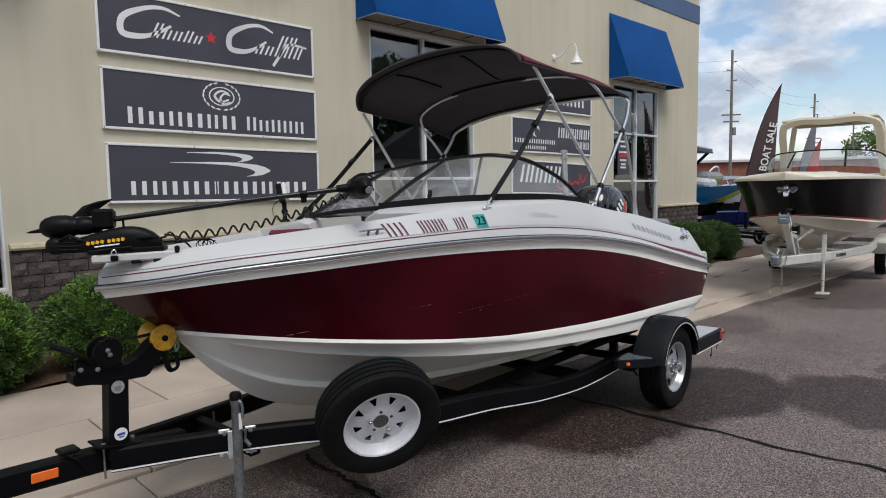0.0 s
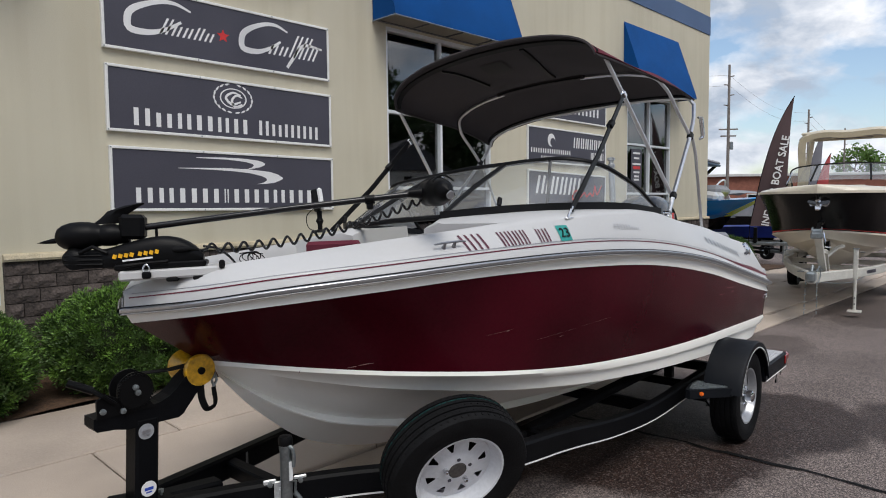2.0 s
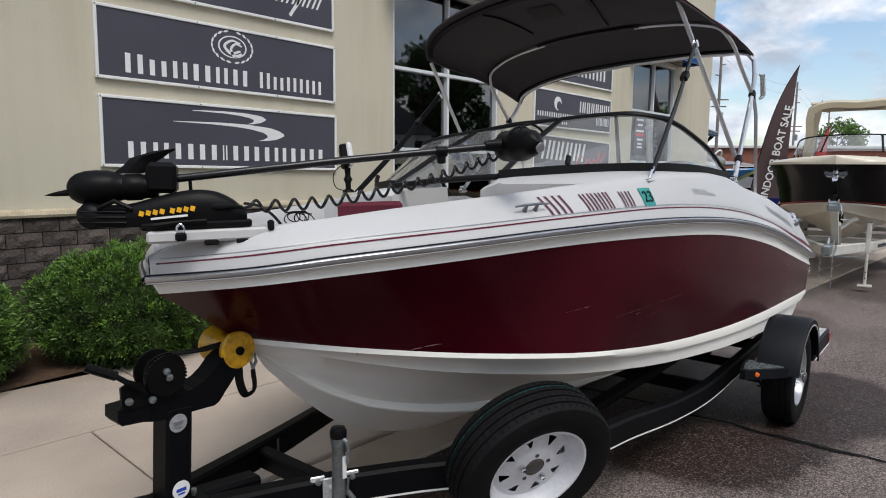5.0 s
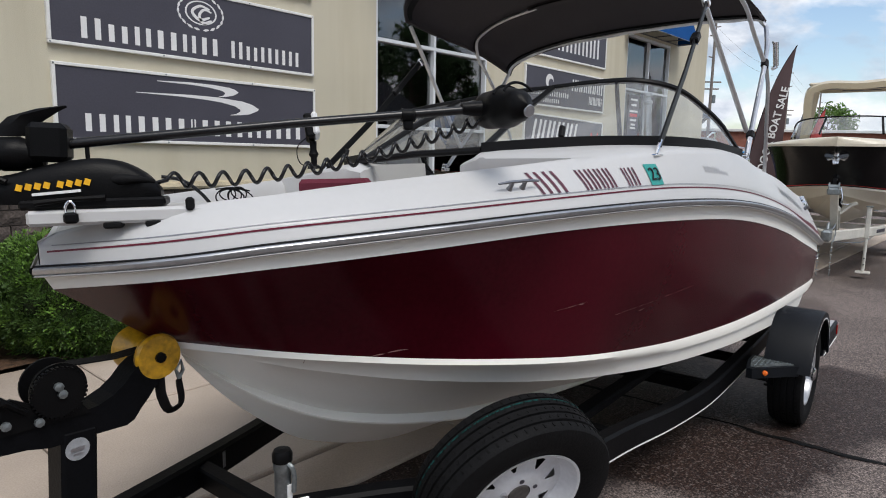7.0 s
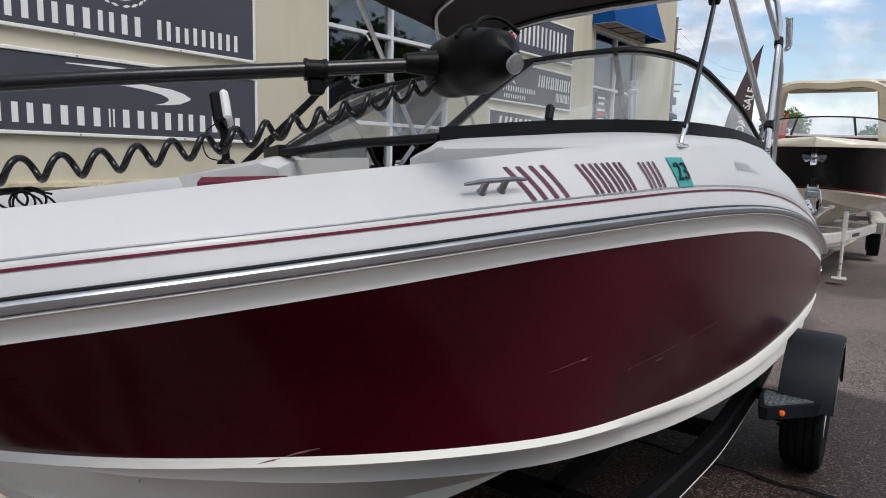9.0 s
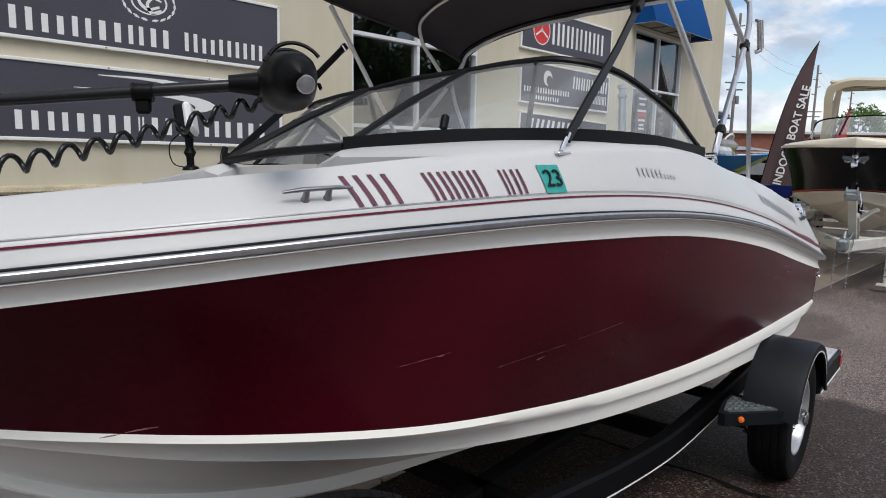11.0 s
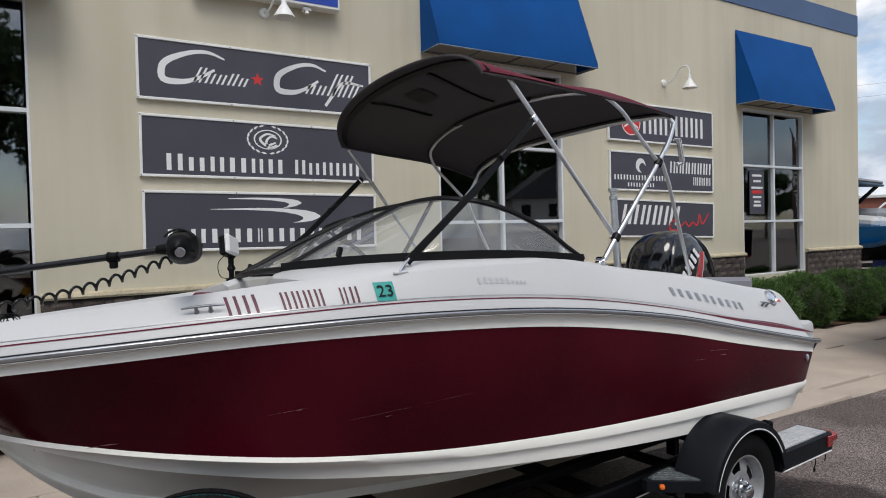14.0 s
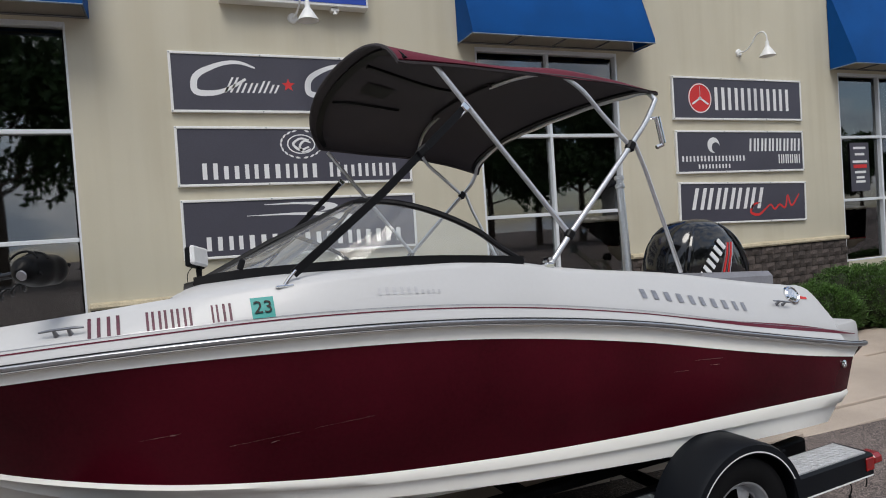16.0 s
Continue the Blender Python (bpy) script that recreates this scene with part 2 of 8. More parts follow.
# ---- mesh tools ----
class Geo:
    def __init__(self):
        self.v, self.f, self.m = [], [], []

    def add(self, vs, fs, mi=0):
        k = len(self.v)
        self.v += [tuple(p) for p in vs]
        self.f += [tuple(i + k for i in q) for q in fs]
        self.m += [mi] * len(fs)
        return self

    def box(self, c, size, rot=None, ch=0.0, mi=0):
        """A box of full size round c, its edges cut by ch."""
        hx, hy, hz = (d / 2 for d in size)
        R = rot or Matrix.Identity(3)
        c = Vector(c)
        if ch <= 0:
            vs = [c + R @ Vector((x, y, z)) for x in (-hx, hx) for y in (-hy, hy) for z in (-hz, hz)]
            return self.add(vs, [(0, 1, 3, 2), (4, 6, 7, 5), (0, 4, 5, 1), (2, 3, 7, 6), (0, 2, 6, 4), (1, 5, 7, 3)], mi)
        ch = min(ch, hx * 0.98, hy * 0.98, hz * 0.98)
        idx, vs = {}, []
        for sx in (-1, 1):
            for sy in (-1, 1):
                for sz in (-1, 1):
                    for ax in range(3):
                        d = [hx - ch, hy - ch, hz - ch]
                        d[ax] += ch
                        idx[sx, sy, sz, ax] = len(vs)
                        vs.append(c + R @ Vector((sx * d[0], sy * d[1], sz * d[2])))
        fs = []
        for ax in range(3):
            o = [a for a in range(3) if a != ax]
            for s in (-1, 1):
                ring = []
                for a, b in ((-1, -1), (1, -1), (1, 1), (-1, 1)):
                    k = [0, 0, 0]
                    k[ax], k[o[0]], k[o[1]] = s, a, b
                    ring.append(idx[(*k, ax)])
                fs.append(ring if (s > 0) != (ax == 1) else ring[::-1])
        for ax in range(3):
            o = [a for a in range(3) if a != ax]
            for a in (-1, 1):
                for b in (-1, 1):
                    k0, k1 = [0, 0, 0], [0, 0, 0]
                    k0[ax], k1[ax] = -1, 1
                    for k in (k0, k1):
                        k[o[0]], k[o[1]] = a, b
                    q = [idx[(*k0, o[0])], idx[(*k1, o[0])], idx[(*k1, o[1])], idx[(*k0, o[1])]]
                    fs.append(q)
        for sx in (-1, 1):
            for sy in (-1, 1):
                for sz in (-1, 1):
                    fs.append([idx[sx, sy, sz, a] for a in range(3)])
        return self.add(vs, fs, mi)

    def tube(self, pts, r, n=10, caps=True, mi=0, closed=False, flat=None):
        """A round bar along points; r may be a list. flat: (width, height) for a flat strap."""
        pts = [Vector(p) for p in pts]
        rs = r if isinstance(r, (list, tuple)) else [r] * len(pts)
        rings, up = [], None
        for i, p in enumerate(pts):
            a = pts[i - 1] if i or closed else p
            b = pts[(i + 1) % len(pts)] if i < len(pts) - 1 or closed else p
            t = (b - a).normalized()
            if up is None:
                up = t.orthogonal().normalized() if abs(t.z) > 0.95 else (Vector((0, 0, 1)) - t * t.z).normalized()
            up = (up - t * up.dot(t)).normalized()
            side = t.cross(up)
            if flat:
                ring = [p + side * (x * flat[0] / 2) + up * (y * flat[1] / 2) for x, y in ((-1, -1), (1, -1), (1, 1), (-1, 1))]
            else:
                ring = [p + (side * math.cos(2 * math.pi * k / n) + up * math.sin(2 * math.pi * k / n)) * rs[i] for k in range(n)]
            rings.append(ring)
        return self.loft(rings, mi=mi, ring=True, closed=closed, caps=caps and not closed)

    def loft(self, rows, mi=0, ring=False, closed=False, caps=False):
        n, k = len(rows[0]), len(self.v)
        vs = [p for row in rows for p in row]
        fs = []
        for i in range(len(rows) - (0 if closed else 1)):
            i2 = (i + 1) % len(rows)
            for j in range(n if ring else n - 1):
                j2 = (j + 1) % n
                fs.append((i * n + j, i * n + j2, i2 * n + j2, i2 * n + j))
        if caps:
            fs += [tuple(range(n))[::-1], tuple((len(rows) - 1) * n + j for j in range(n))]
        return self.add(vs, fs, mi)

    def lathe(self, profile, m=None, n=24, mi=0):
        """Profile rows (radius, height) turned round z, then set by the pose m."""
        m = m or Matrix.Identity(4)
        rows = [[m @ Vector((r * math.cos(2 * math.pi * k / n), r * math.sin(2 * math.pi * k / n), h)) for k in range(n)] for r, h in profile]
        return self.loft(rows, mi=mi, ring=True)

    def prism(self, outline, m, depth, mi=0):
        """A flat outline (x, y) in the pose m, thickened along its z."""
        n = len(outline)
        a = [m @ Vector((x, y, 0)) for x, y in outline]
        b = [m @ Vector((x, y, depth)) for x, y in outline]
        return self.add(a + b, [tuple(range(n))[::-1], tuple(range(n, 2 * n))] + [(i, (i + 1) % n, n + (i + 1) % n, n + i) for i in range(n)], mi)

    def mesh(self, name, mats, smooth=35):
        me = bpy.data.meshes.new(name)
        me.from_pydata(self.v, [], self.f)
        for x in mats if isinstance(mats, (list, tuple)) else [mats]:
            me.materials.append(x)
        me.polygons.foreach_set("material_index", self.m)
        bm = bmesh.new()
        bm.from_mesh(me)
        bmesh.ops.recalc_face_normals(bm, faces=bm.faces)
        bm.to_mesh(me)
        bm.free()
        if smooth:
            me.polygons.foreach_set("use_smooth", [True] * len(me.polygons))
            me.set_sharp_from_angle(angle=radians(smooth))
        me.update()
        return me


def part(name, geo, mats, parent=None, label="", smooth=35):
    ob = new(name, geo.mesh(name, mats, smooth))
    if parent:
        ob.parent = parent
    return tagged(ob, label)


def thing(name, label, category, m=None, group="", kind=""):
    ob = tagged(new(name), label, category, group, kind)
    ob.empty_display_size = 0.2
    if m is not None:
        ob.matrix_basis = m
    return ob


def spline(kx, ky, x):
    """A smooth curve through a few knots."""
    kx, ky = np.asarray(kx, float), np.asarray(ky, float)
    sl = np.gradient(ky, kx)
    i = int(np.clip(np.searchsorted(kx, x) - 1, 0, len(kx) - 2))
    h = kx[i + 1] - kx[i]
    s = (min(max(x, kx[0]), kx[-1]) - kx[i]) / h
    return float((1 + 2 * s) * (1 - s) ** 2 * ky[i] + s * (1 - s) ** 2 * h * sl[i] + s * s * (3 - 2 * s) * ky[i + 1] + s * s * (s - 1) * h * sl[i + 1])


def smooth_path(pts, n=24):
    """A rounded path through points."""
    pts = [Vector(p) for p in pts]
    d = [0.0]
    for a, b in zip(pts, pts[1:]):
        d.append(d[-1] + (b - a).length)
    return [Vector([spline(d, [p[k] for p in pts], d[-1] * i / n) for k in range(3)]) for i in range(n + 1)]


def words(text, size, mat, m, name="lettering", parent=None, depth=0.004, bold=0.0):
    """Letters of the built-in font as a mesh, in the pose m (x along the line, y up)."""
    cu = bpy.data.curves.new(name, "FONT")
    cu.body, cu.size, cu.extrude, cu.offset = text, size, depth, bold
    cu.align_x = "CENTER"
    cu.align_y = "CENTER"
    tmp = new("tmp_letters", cu)
    me = bpy.data.meshes.new_from_object(tmp.evaluated_get(bpy.context.evaluated_depsgraph_get()))
    bpy.data.objects.remove(tmp)
    me.transform(m)
    me.materials.clear()
    me.materials.append(mat)
    ob = new(name, me)
    ob.parent = parent
    return ob


# ---- ground ----
W = 8.33          # the building's front wall


def ground_z(x):
    """The lot falls gently away along the building."""
    return -0.018 * min(max(x - 4.3, 0.0), 23.0)


g = Geo()
xs = [-300, -60, -20, -8, -4] + [-2 + 0.5 * i for i in range(64)] + [32, 40, 60, 120, 400]
ys = [-300, -60, -20, -8, -3] + [-2 + 0.5 * i for i in range(14)] + [5.5, 8, 14, 30, 60, 120, 400]
g.loft([[(x, y, ground_z(x) + 0.006 * noise.noise((x * 0.5, y * 0.5, 3)) * (abs(x) < 35 and abs(y) < 6)) for y in ys] for x in xs])
ground = tagged(part("ground", g, ASPHALT), "worn grey speckled asphalt lot with wet patches and painted boat shade", "asphalt", kind="structure")

# patches of wet asphalt, and shade under the boats: a broad mask with uneven edges
nt = ASPHALT.node_tree
prin = nt.nodes["Principled BSDF"]
tcw = nt.nodes.new("ShaderNodeTexCoord")
wob = nt.nodes.new("ShaderNodeTexNoise")
wob.inputs["Scale"].default_value, wob.inputs["Detail"].default_value = 2.4, 9.0
wob.inputs["Roughness"].default_value = 0.68
shift = nt.nodes.new("ShaderNodeVectorMath")
shift.operation = "MULTIPLY_ADD"
shift.inputs[1].default_value, shift.inputs[2].default_value = (0.62, 0.62, 0.0), (-0.31, -0.31, 0.0)
moved = nt.nodes.new("ShaderNodeVectorMath")
nt.links.new(tcw.outputs["Object"], wob.inputs["Vector"])
nt.links.new(wob.outputs["Color"], shift.inputs[0])
nt.links.new(tcw.outputs["Object"], moved.inputs[0])
nt.links.new(shift.outputs[0], moved.inputs[1])
damp_shade = None
# the shapes beneath the boats also paint their shade into the ground colour
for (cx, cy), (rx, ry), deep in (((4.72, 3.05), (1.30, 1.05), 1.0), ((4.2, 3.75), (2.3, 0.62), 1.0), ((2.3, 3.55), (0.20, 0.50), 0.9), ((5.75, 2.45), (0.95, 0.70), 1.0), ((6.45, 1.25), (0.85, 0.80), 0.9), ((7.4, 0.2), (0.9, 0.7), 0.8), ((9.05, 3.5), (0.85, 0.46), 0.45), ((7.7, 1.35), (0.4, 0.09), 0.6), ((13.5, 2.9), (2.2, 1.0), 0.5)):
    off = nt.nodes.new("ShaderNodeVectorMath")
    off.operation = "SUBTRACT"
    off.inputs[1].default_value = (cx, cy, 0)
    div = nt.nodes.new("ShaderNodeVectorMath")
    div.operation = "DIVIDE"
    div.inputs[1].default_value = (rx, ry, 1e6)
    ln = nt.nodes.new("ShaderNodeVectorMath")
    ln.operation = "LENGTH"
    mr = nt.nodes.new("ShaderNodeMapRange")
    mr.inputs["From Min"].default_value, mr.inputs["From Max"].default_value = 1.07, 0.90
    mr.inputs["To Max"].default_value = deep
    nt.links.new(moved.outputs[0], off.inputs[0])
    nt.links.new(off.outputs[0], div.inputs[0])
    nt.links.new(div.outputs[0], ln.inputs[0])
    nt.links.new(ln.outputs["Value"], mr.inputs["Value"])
    if damp_shade is None:
        damp_shade = mr.outputs[0]
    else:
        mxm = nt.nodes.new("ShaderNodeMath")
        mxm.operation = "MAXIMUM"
        nt.links.new(damp_shade, mxm.inputs[0])
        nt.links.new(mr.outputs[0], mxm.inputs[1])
        damp_shade = mxm.outputs[0]
old = prin.inputs["Base Color"].links[0].from_socket
# pale stones in the mix
chips = nt.nodes.new("ShaderNodeTexVoronoi")
chips.inputs["Scale"].default_value = 135.0
chip_ramp = nt.nodes.new("ShaderNodeValToRGB")
chip_ramp.color_ramp.elements[0].position, chip_ramp.color_ramp.elements[0].color = 0.36, (0.60, 0.58, 0.58, 1)
chip_ramp.color_ramp.elements[1].position, chip_ramp.color_ramp.elements[1].color = 0.98, (2.75, 2.62, 2.5, 1)
sep = nt.nodes.new("ShaderNodeSeparateColor")
nt.links.new(tcw.outputs["Object"], chips.inputs["Vector"])
nt.links.new(chips.outputs["Color"], sep.inputs[0])
nt.links.new(sep.outputs[0], chip_ramp.inputs[0])
stone = nt.nodes.new("ShaderNodeMix")
stone.data_type, stone.blend_type = "RGBA", "MULTIPLY"
stone.inputs[0].default_value = 1.0
nt.links.new(old, stone.inputs[6])
nt.links.new(chip_ramp.outputs[0], stone.inputs[7])
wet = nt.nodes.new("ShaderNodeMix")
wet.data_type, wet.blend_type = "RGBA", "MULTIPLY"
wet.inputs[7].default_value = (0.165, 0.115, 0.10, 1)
nt.links.new(damp_shade, wet.inputs[0])
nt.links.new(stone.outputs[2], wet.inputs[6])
# single pale stones, brightened in the colour to imitate wet glints
glint = nt.nodes.new("ShaderNodeTexVoronoi")
glint.inputs["Scale"].default_value = 105.0
pick = nt.nodes.new("ShaderNodeSeparateColor")
some = nt.nodes.new("ShaderNodeMapRange")
some.inputs["From Min"].default_value, some.inputs["From Max"].default_value = 0.80, 1.0
some.inputs["To Max"].default_value = 0.75
speckle = nt.nodes.new("ShaderNodeMix")
speckle.data_type = "RGBA"
speckle.inputs[7].default_value = (0.20, 0.165, 0.15, 1)
nt.links.new(tcw.outputs["Object"], glint.inputs["Vector"])
nt.links.new(glint.outputs["Color"], pick.inputs[0])
nt.links.new(pick.outputs[1], some.inputs["Value"])
nt.links.new(some.outputs[0], speckle.inputs[0])
nt.links.new(wet.outputs[2], speckle.inputs[6])
nt.links.new(speckle.outputs[2], prin.inputs["Base Color"])
prin.inputs["Specular IOR Level"].default_value = 0.3
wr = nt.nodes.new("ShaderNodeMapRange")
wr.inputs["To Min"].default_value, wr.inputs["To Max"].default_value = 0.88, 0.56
nt.links.new(damp_shade, wr.inputs["Value"])
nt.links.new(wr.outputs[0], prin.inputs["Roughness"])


def wavering(a, b, n, amp, seed, width, z):
    """A thin uneven strip on the ground."""
    rng = random.Random(seed)
    a, b = Vector(a), Vector(b)
    d = (b - a).normalized()
    s = Vector((-d.y, d.x))
    off, left, right = 0.0, [], []
    for i in range(n + 1):
        off = off * 0.85 + rng.uniform(-amp, amp)
        p = a.lerp(b, i / n) + s * off
        w = width * rng.uniform(0.5, 1.2)
        zz = ground_z(p.x) + z
        left.append((p.x - s.x * w, p.y - s.y * w, zz))
        right.append((p.x + s.x * w, p.y + s.y * w, zz))
    return Geo().loft([left, right])


for k, (a, b) in enumerate((((4.62, 3.9), (5.02, -3.0)), ((2.36, 3.84), (2.20, 1.2)))):
    tagged(part("asphalt_crack", wavering(a, b, 70, 0.022, k + 5, 0.019, 0.009), CRACK), "dark filled crack running across the asphalt", "crack", kind="structure")

# ---- concrete walk: gutter strip and two rows of slabs ----
pavement = thing("pavement", "tan concrete walk of broom-finished slabs with open joints", "pavement", kind="structure")


def slab(x0, x1, y0, y1, z):
    geo = Geo()
    geo.box(((x0 + x1) / 2, (y0 + y1) / 2, z - 0.10), (x1 - x0 - 0.012, y1 - y0 - 0.012, 0.2), ch=0.008)
    part("slab", geo, CONCRETE, pavement)


for y0, y1, z, first in ((3.92, 4.32, 0.022, 1.385), (4.32, 5.71, 0.045, 1.50), (5.71, 6.98, 0.05, 2.145)):
    step = 2.0 if y0 < 4 else 1.52
    for i in range(-5, 14):
        x0 = first + i * step
        slab(x0, x0 + step, y0, y1, z + ground_z(x0 + step / 2))
bed = Geo().loft([[(x, y, 0.07 + ground_z(x) + 0.03 * noise.noise((x * 2, y * 2, 0))) for y in np.linspace(6.98, W + 0.05, 8)] for x in np.linspace(-6, 22, 90)])
tagged(part("planting_bed", bed, MULCH), "strip of brown bark mulch along the building", "mulch", kind="structure")

# ---- building front ----
OPEN = ((-2.2, 1.50, 0.85, 4.58), (6.62, 9.08, 0.85, 4.53), (14.05, 16.32, 0.85, 4.38))
CORNER = 18.73
front = Geo()
cuts = [-8.0] + [v for o in OPEN for v in o[:2]] + [CORNER]
for i in range(len(cuts) - 1):
    x0, x1 = cuts[i], cuts[i + 1]
    hole = [o for o in OPEN if abs(o[0] - x0) < 1e-6]
    for z0, z1 in ([(-0.6, 0.85), (hole[0][3], 9.0)] if hole else [(-0.6, 9.0)]):
        front.box(((x0 + x1) / 2, W + 0.15, (z0 + z1) / 2), (x1 - x0, 0.30, z1 - z0))
front.box((CORNER - 0.15, W + 0.30 + 7, 4.2), (0.30, 14.0, 9.6))
front.box((-8 + 0.15, W + 0.30 + 7, 4.2), (0.30, 14.0, 9.6))
front.box((5.36, W + 14.45, 4.2), (26.73, 0.3, 9.6))
wall_south = tagged(part("wall_south", front, STUCCO, smooth=0), "cream stucco shop front with faint rain streaks", "wall", kind="structure")
roof = Geo().box((5.36, W + 7.3, 9.1), (26.9, 14.9, 0.2), ch=0.03)
tagged(part("roof", roof, BAND, smooth=0), "flat roof slab of the shop", "roof", kind="structure")
band = Geo().box((5.36, W - 0.006, 6.74), (26.75, 0.03, 0.50), ch=0.004)
band.box((CORNER + 0.006, W + 3, 6.74), (0.03, 6.0, 0.50), ch=0.004)
tagged(part("trim_band", band, BAND, smooth=0), "slate blue painted band high on the wall", "trim", kind="structure")
# vertical rain streaks and large soft blotches on the stucco
nt = STUCCO.node_tree
prin = nt.nodes["Principled BSDF"]
src = prin.inputs["Base Color"].links[0].from_socket
tcs, mp, st = nt.nodes.new("ShaderNodeTexCoord"), nt.nodes.new("ShaderNodeMapping"), nt.nodes.new("ShaderNodeTexNoise")
mp.inputs["Scale"].default_value = (3.2, 1.0, 0.16)
st.inputs["Scale"].default_value, st.inputs["Detail"].default_value = 1.4, 6.0
sr = nt.nodes.new("ShaderNodeValToRGB")
sr.color_ramp.elements[0].position, sr.color_ramp.elements[0].color = 0.30, (0.93, 0.92, 0.90, 1)
sr.color_ramp.elements[1].position, sr.color_ramp.elements[1].color = 0.55, (1, 1, 1, 1)
sm = nt.nodes.new("ShaderNodeMix")
sm.data_type, sm.blend_type = "RGBA", "MULTIPLY"
sm.inputs[0].default_value = 1.0
nt.links.new(tcs.outputs["Object"], mp.inputs[0])
nt.links.new(mp.outputs[0], st.inputs["Vector"])
nt.links.new(st.outputs["Fac"], sr.inputs[0])
nt.links.new(src, sm.inputs[6])
nt.links.new(sr.outputs[0], sm.inputs[7])
nt.links.new(sm.outputs[2], prin.inputs["Base Color"])

# ledge over the block base, in lengths between the windows
for x0, x1 in ((1.53, 6.60), (9.11, 14.03), (16.35, CORNER)):
    led = Geo()
    rows = []
    for i in range(60):
        x = x0 + (x1 - x0) * i / 59
        w = 0.006 * noise.noise((x * 9, 0, 0))
        rows.append([(x, W, 1.285), (x, W - 0.085 + w, 1.285), (x, W - 0.095 + w, 1.31), (x, W - 0.08 + w, 1.345 + w), (x, W, 1.362)])
    led.loft(rows, ring=True, caps=True)
    tagged(part("trim_ledge", led, LEDGE), "rough tan stone ledge above the block base", "trim", kind="structure")

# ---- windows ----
# the room's dimness behind the glass is put into its dark base colour
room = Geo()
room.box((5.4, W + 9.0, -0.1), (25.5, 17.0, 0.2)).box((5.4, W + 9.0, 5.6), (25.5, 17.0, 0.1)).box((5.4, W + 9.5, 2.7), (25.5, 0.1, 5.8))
tagged(part("room_shell", room, ROOM, smooth=0), "showroom floor, ceiling and partition, coloured dark for the dim inside", "interior", kind="structure")


def shop_window(i, x0, x1, z0, z1, mull, bars):
    w = thing("window_%d" % i, "tall dark shop window in a pale aluminium frame with three rows of panes", "window", kind="structure")
    y, t = W + 0.06, 0.055
    fr = Geo()
    fr.box((x0 + t / 2, y, (z0 + z1) / 2), (t, 0.11, z1 - z0), ch=0.004).box((x1 - t / 2, y, (z0 + z1) / 2), (t, 0.11, z1 - z0), ch=0.004)
    fr.box(((x0 + x1) / 2, y, z1 - t / 2), (x1 - x0 - 2 * t, 0.11, t), ch=0.004).box(((x0 + x1) / 2, y, z0 + t / 2), (x1 - x0 - 2 * t, 0.11, t), ch=0.004)
    part("window_frame", fr, ALU, w)
    for m in mull:
        part("mullion", Geo().box((m, y, (z0 + z1) / 2), (0.05, 0.10, z1 - z0 - 2 * t), ch=0.004), ALU, w)
    for b in bars:
        part("transom_bar", Geo().box(((x0 + x1) / 2, y - 0.004, b), (x1 - x0 - 2 * t, 0.10, 0.05), ch=0.004), ALU, w)
    xs_, zs_ = [x0 + t, *mull, x1 - t], [z0 + t, *bars, z1 - t]
    for a, b in zip(xs_, xs_[1:]):
        for c, d in zip(zs_, zs_[1:]):
            p = part("pane", Geo().box(((a + b) / 2, y + 0.02, (c + d) / 2), (b - a - 0.05, 0.008, d - c - 0.05)), WINDOW, w, smooth=0)
            p.visible_shadow = False
    return w


shop_window(1, -2.2, 1.53, 0.82, 4.58, (-0.95, 0.28), (2.10, 3.34))
shop_window(2, 6.60, 9.10, 0.82, 4.53, (7.82,), (2.07, 3.25))
shop_window(3, 14.03, 16.34, 0.82, 4.38, (15.19,), (2.0, 3.18))
poster = thing("window_poster", "dark poster with pale bars taped inside the shop window", "poster")
part("sheet", Geo().box((14.62, W + 0.055, 2.62), (0.52, 0.004, 0.92)), BOARD, poster, smooth=0)
pl = Geo()
for z, w_ in ((2.98, 0.34), (2.86, 0.26), (2.72, 0.40), (2.52, 0.30), (2.42, 0.22), (2.34, 0.26)):
    pl.box((14.62, W + 0.051, z), (w_, 0.004, 0.045))
part("print", pl, SIGN_WHITE, poster, "pale printed bars", smooth=0)
part("print", Geo().box((14.62, W + 0.0505, 2.63), (0.36, 0.004, 0.07)), SIGN_RED, poster, "red printed bar", smooth=0)

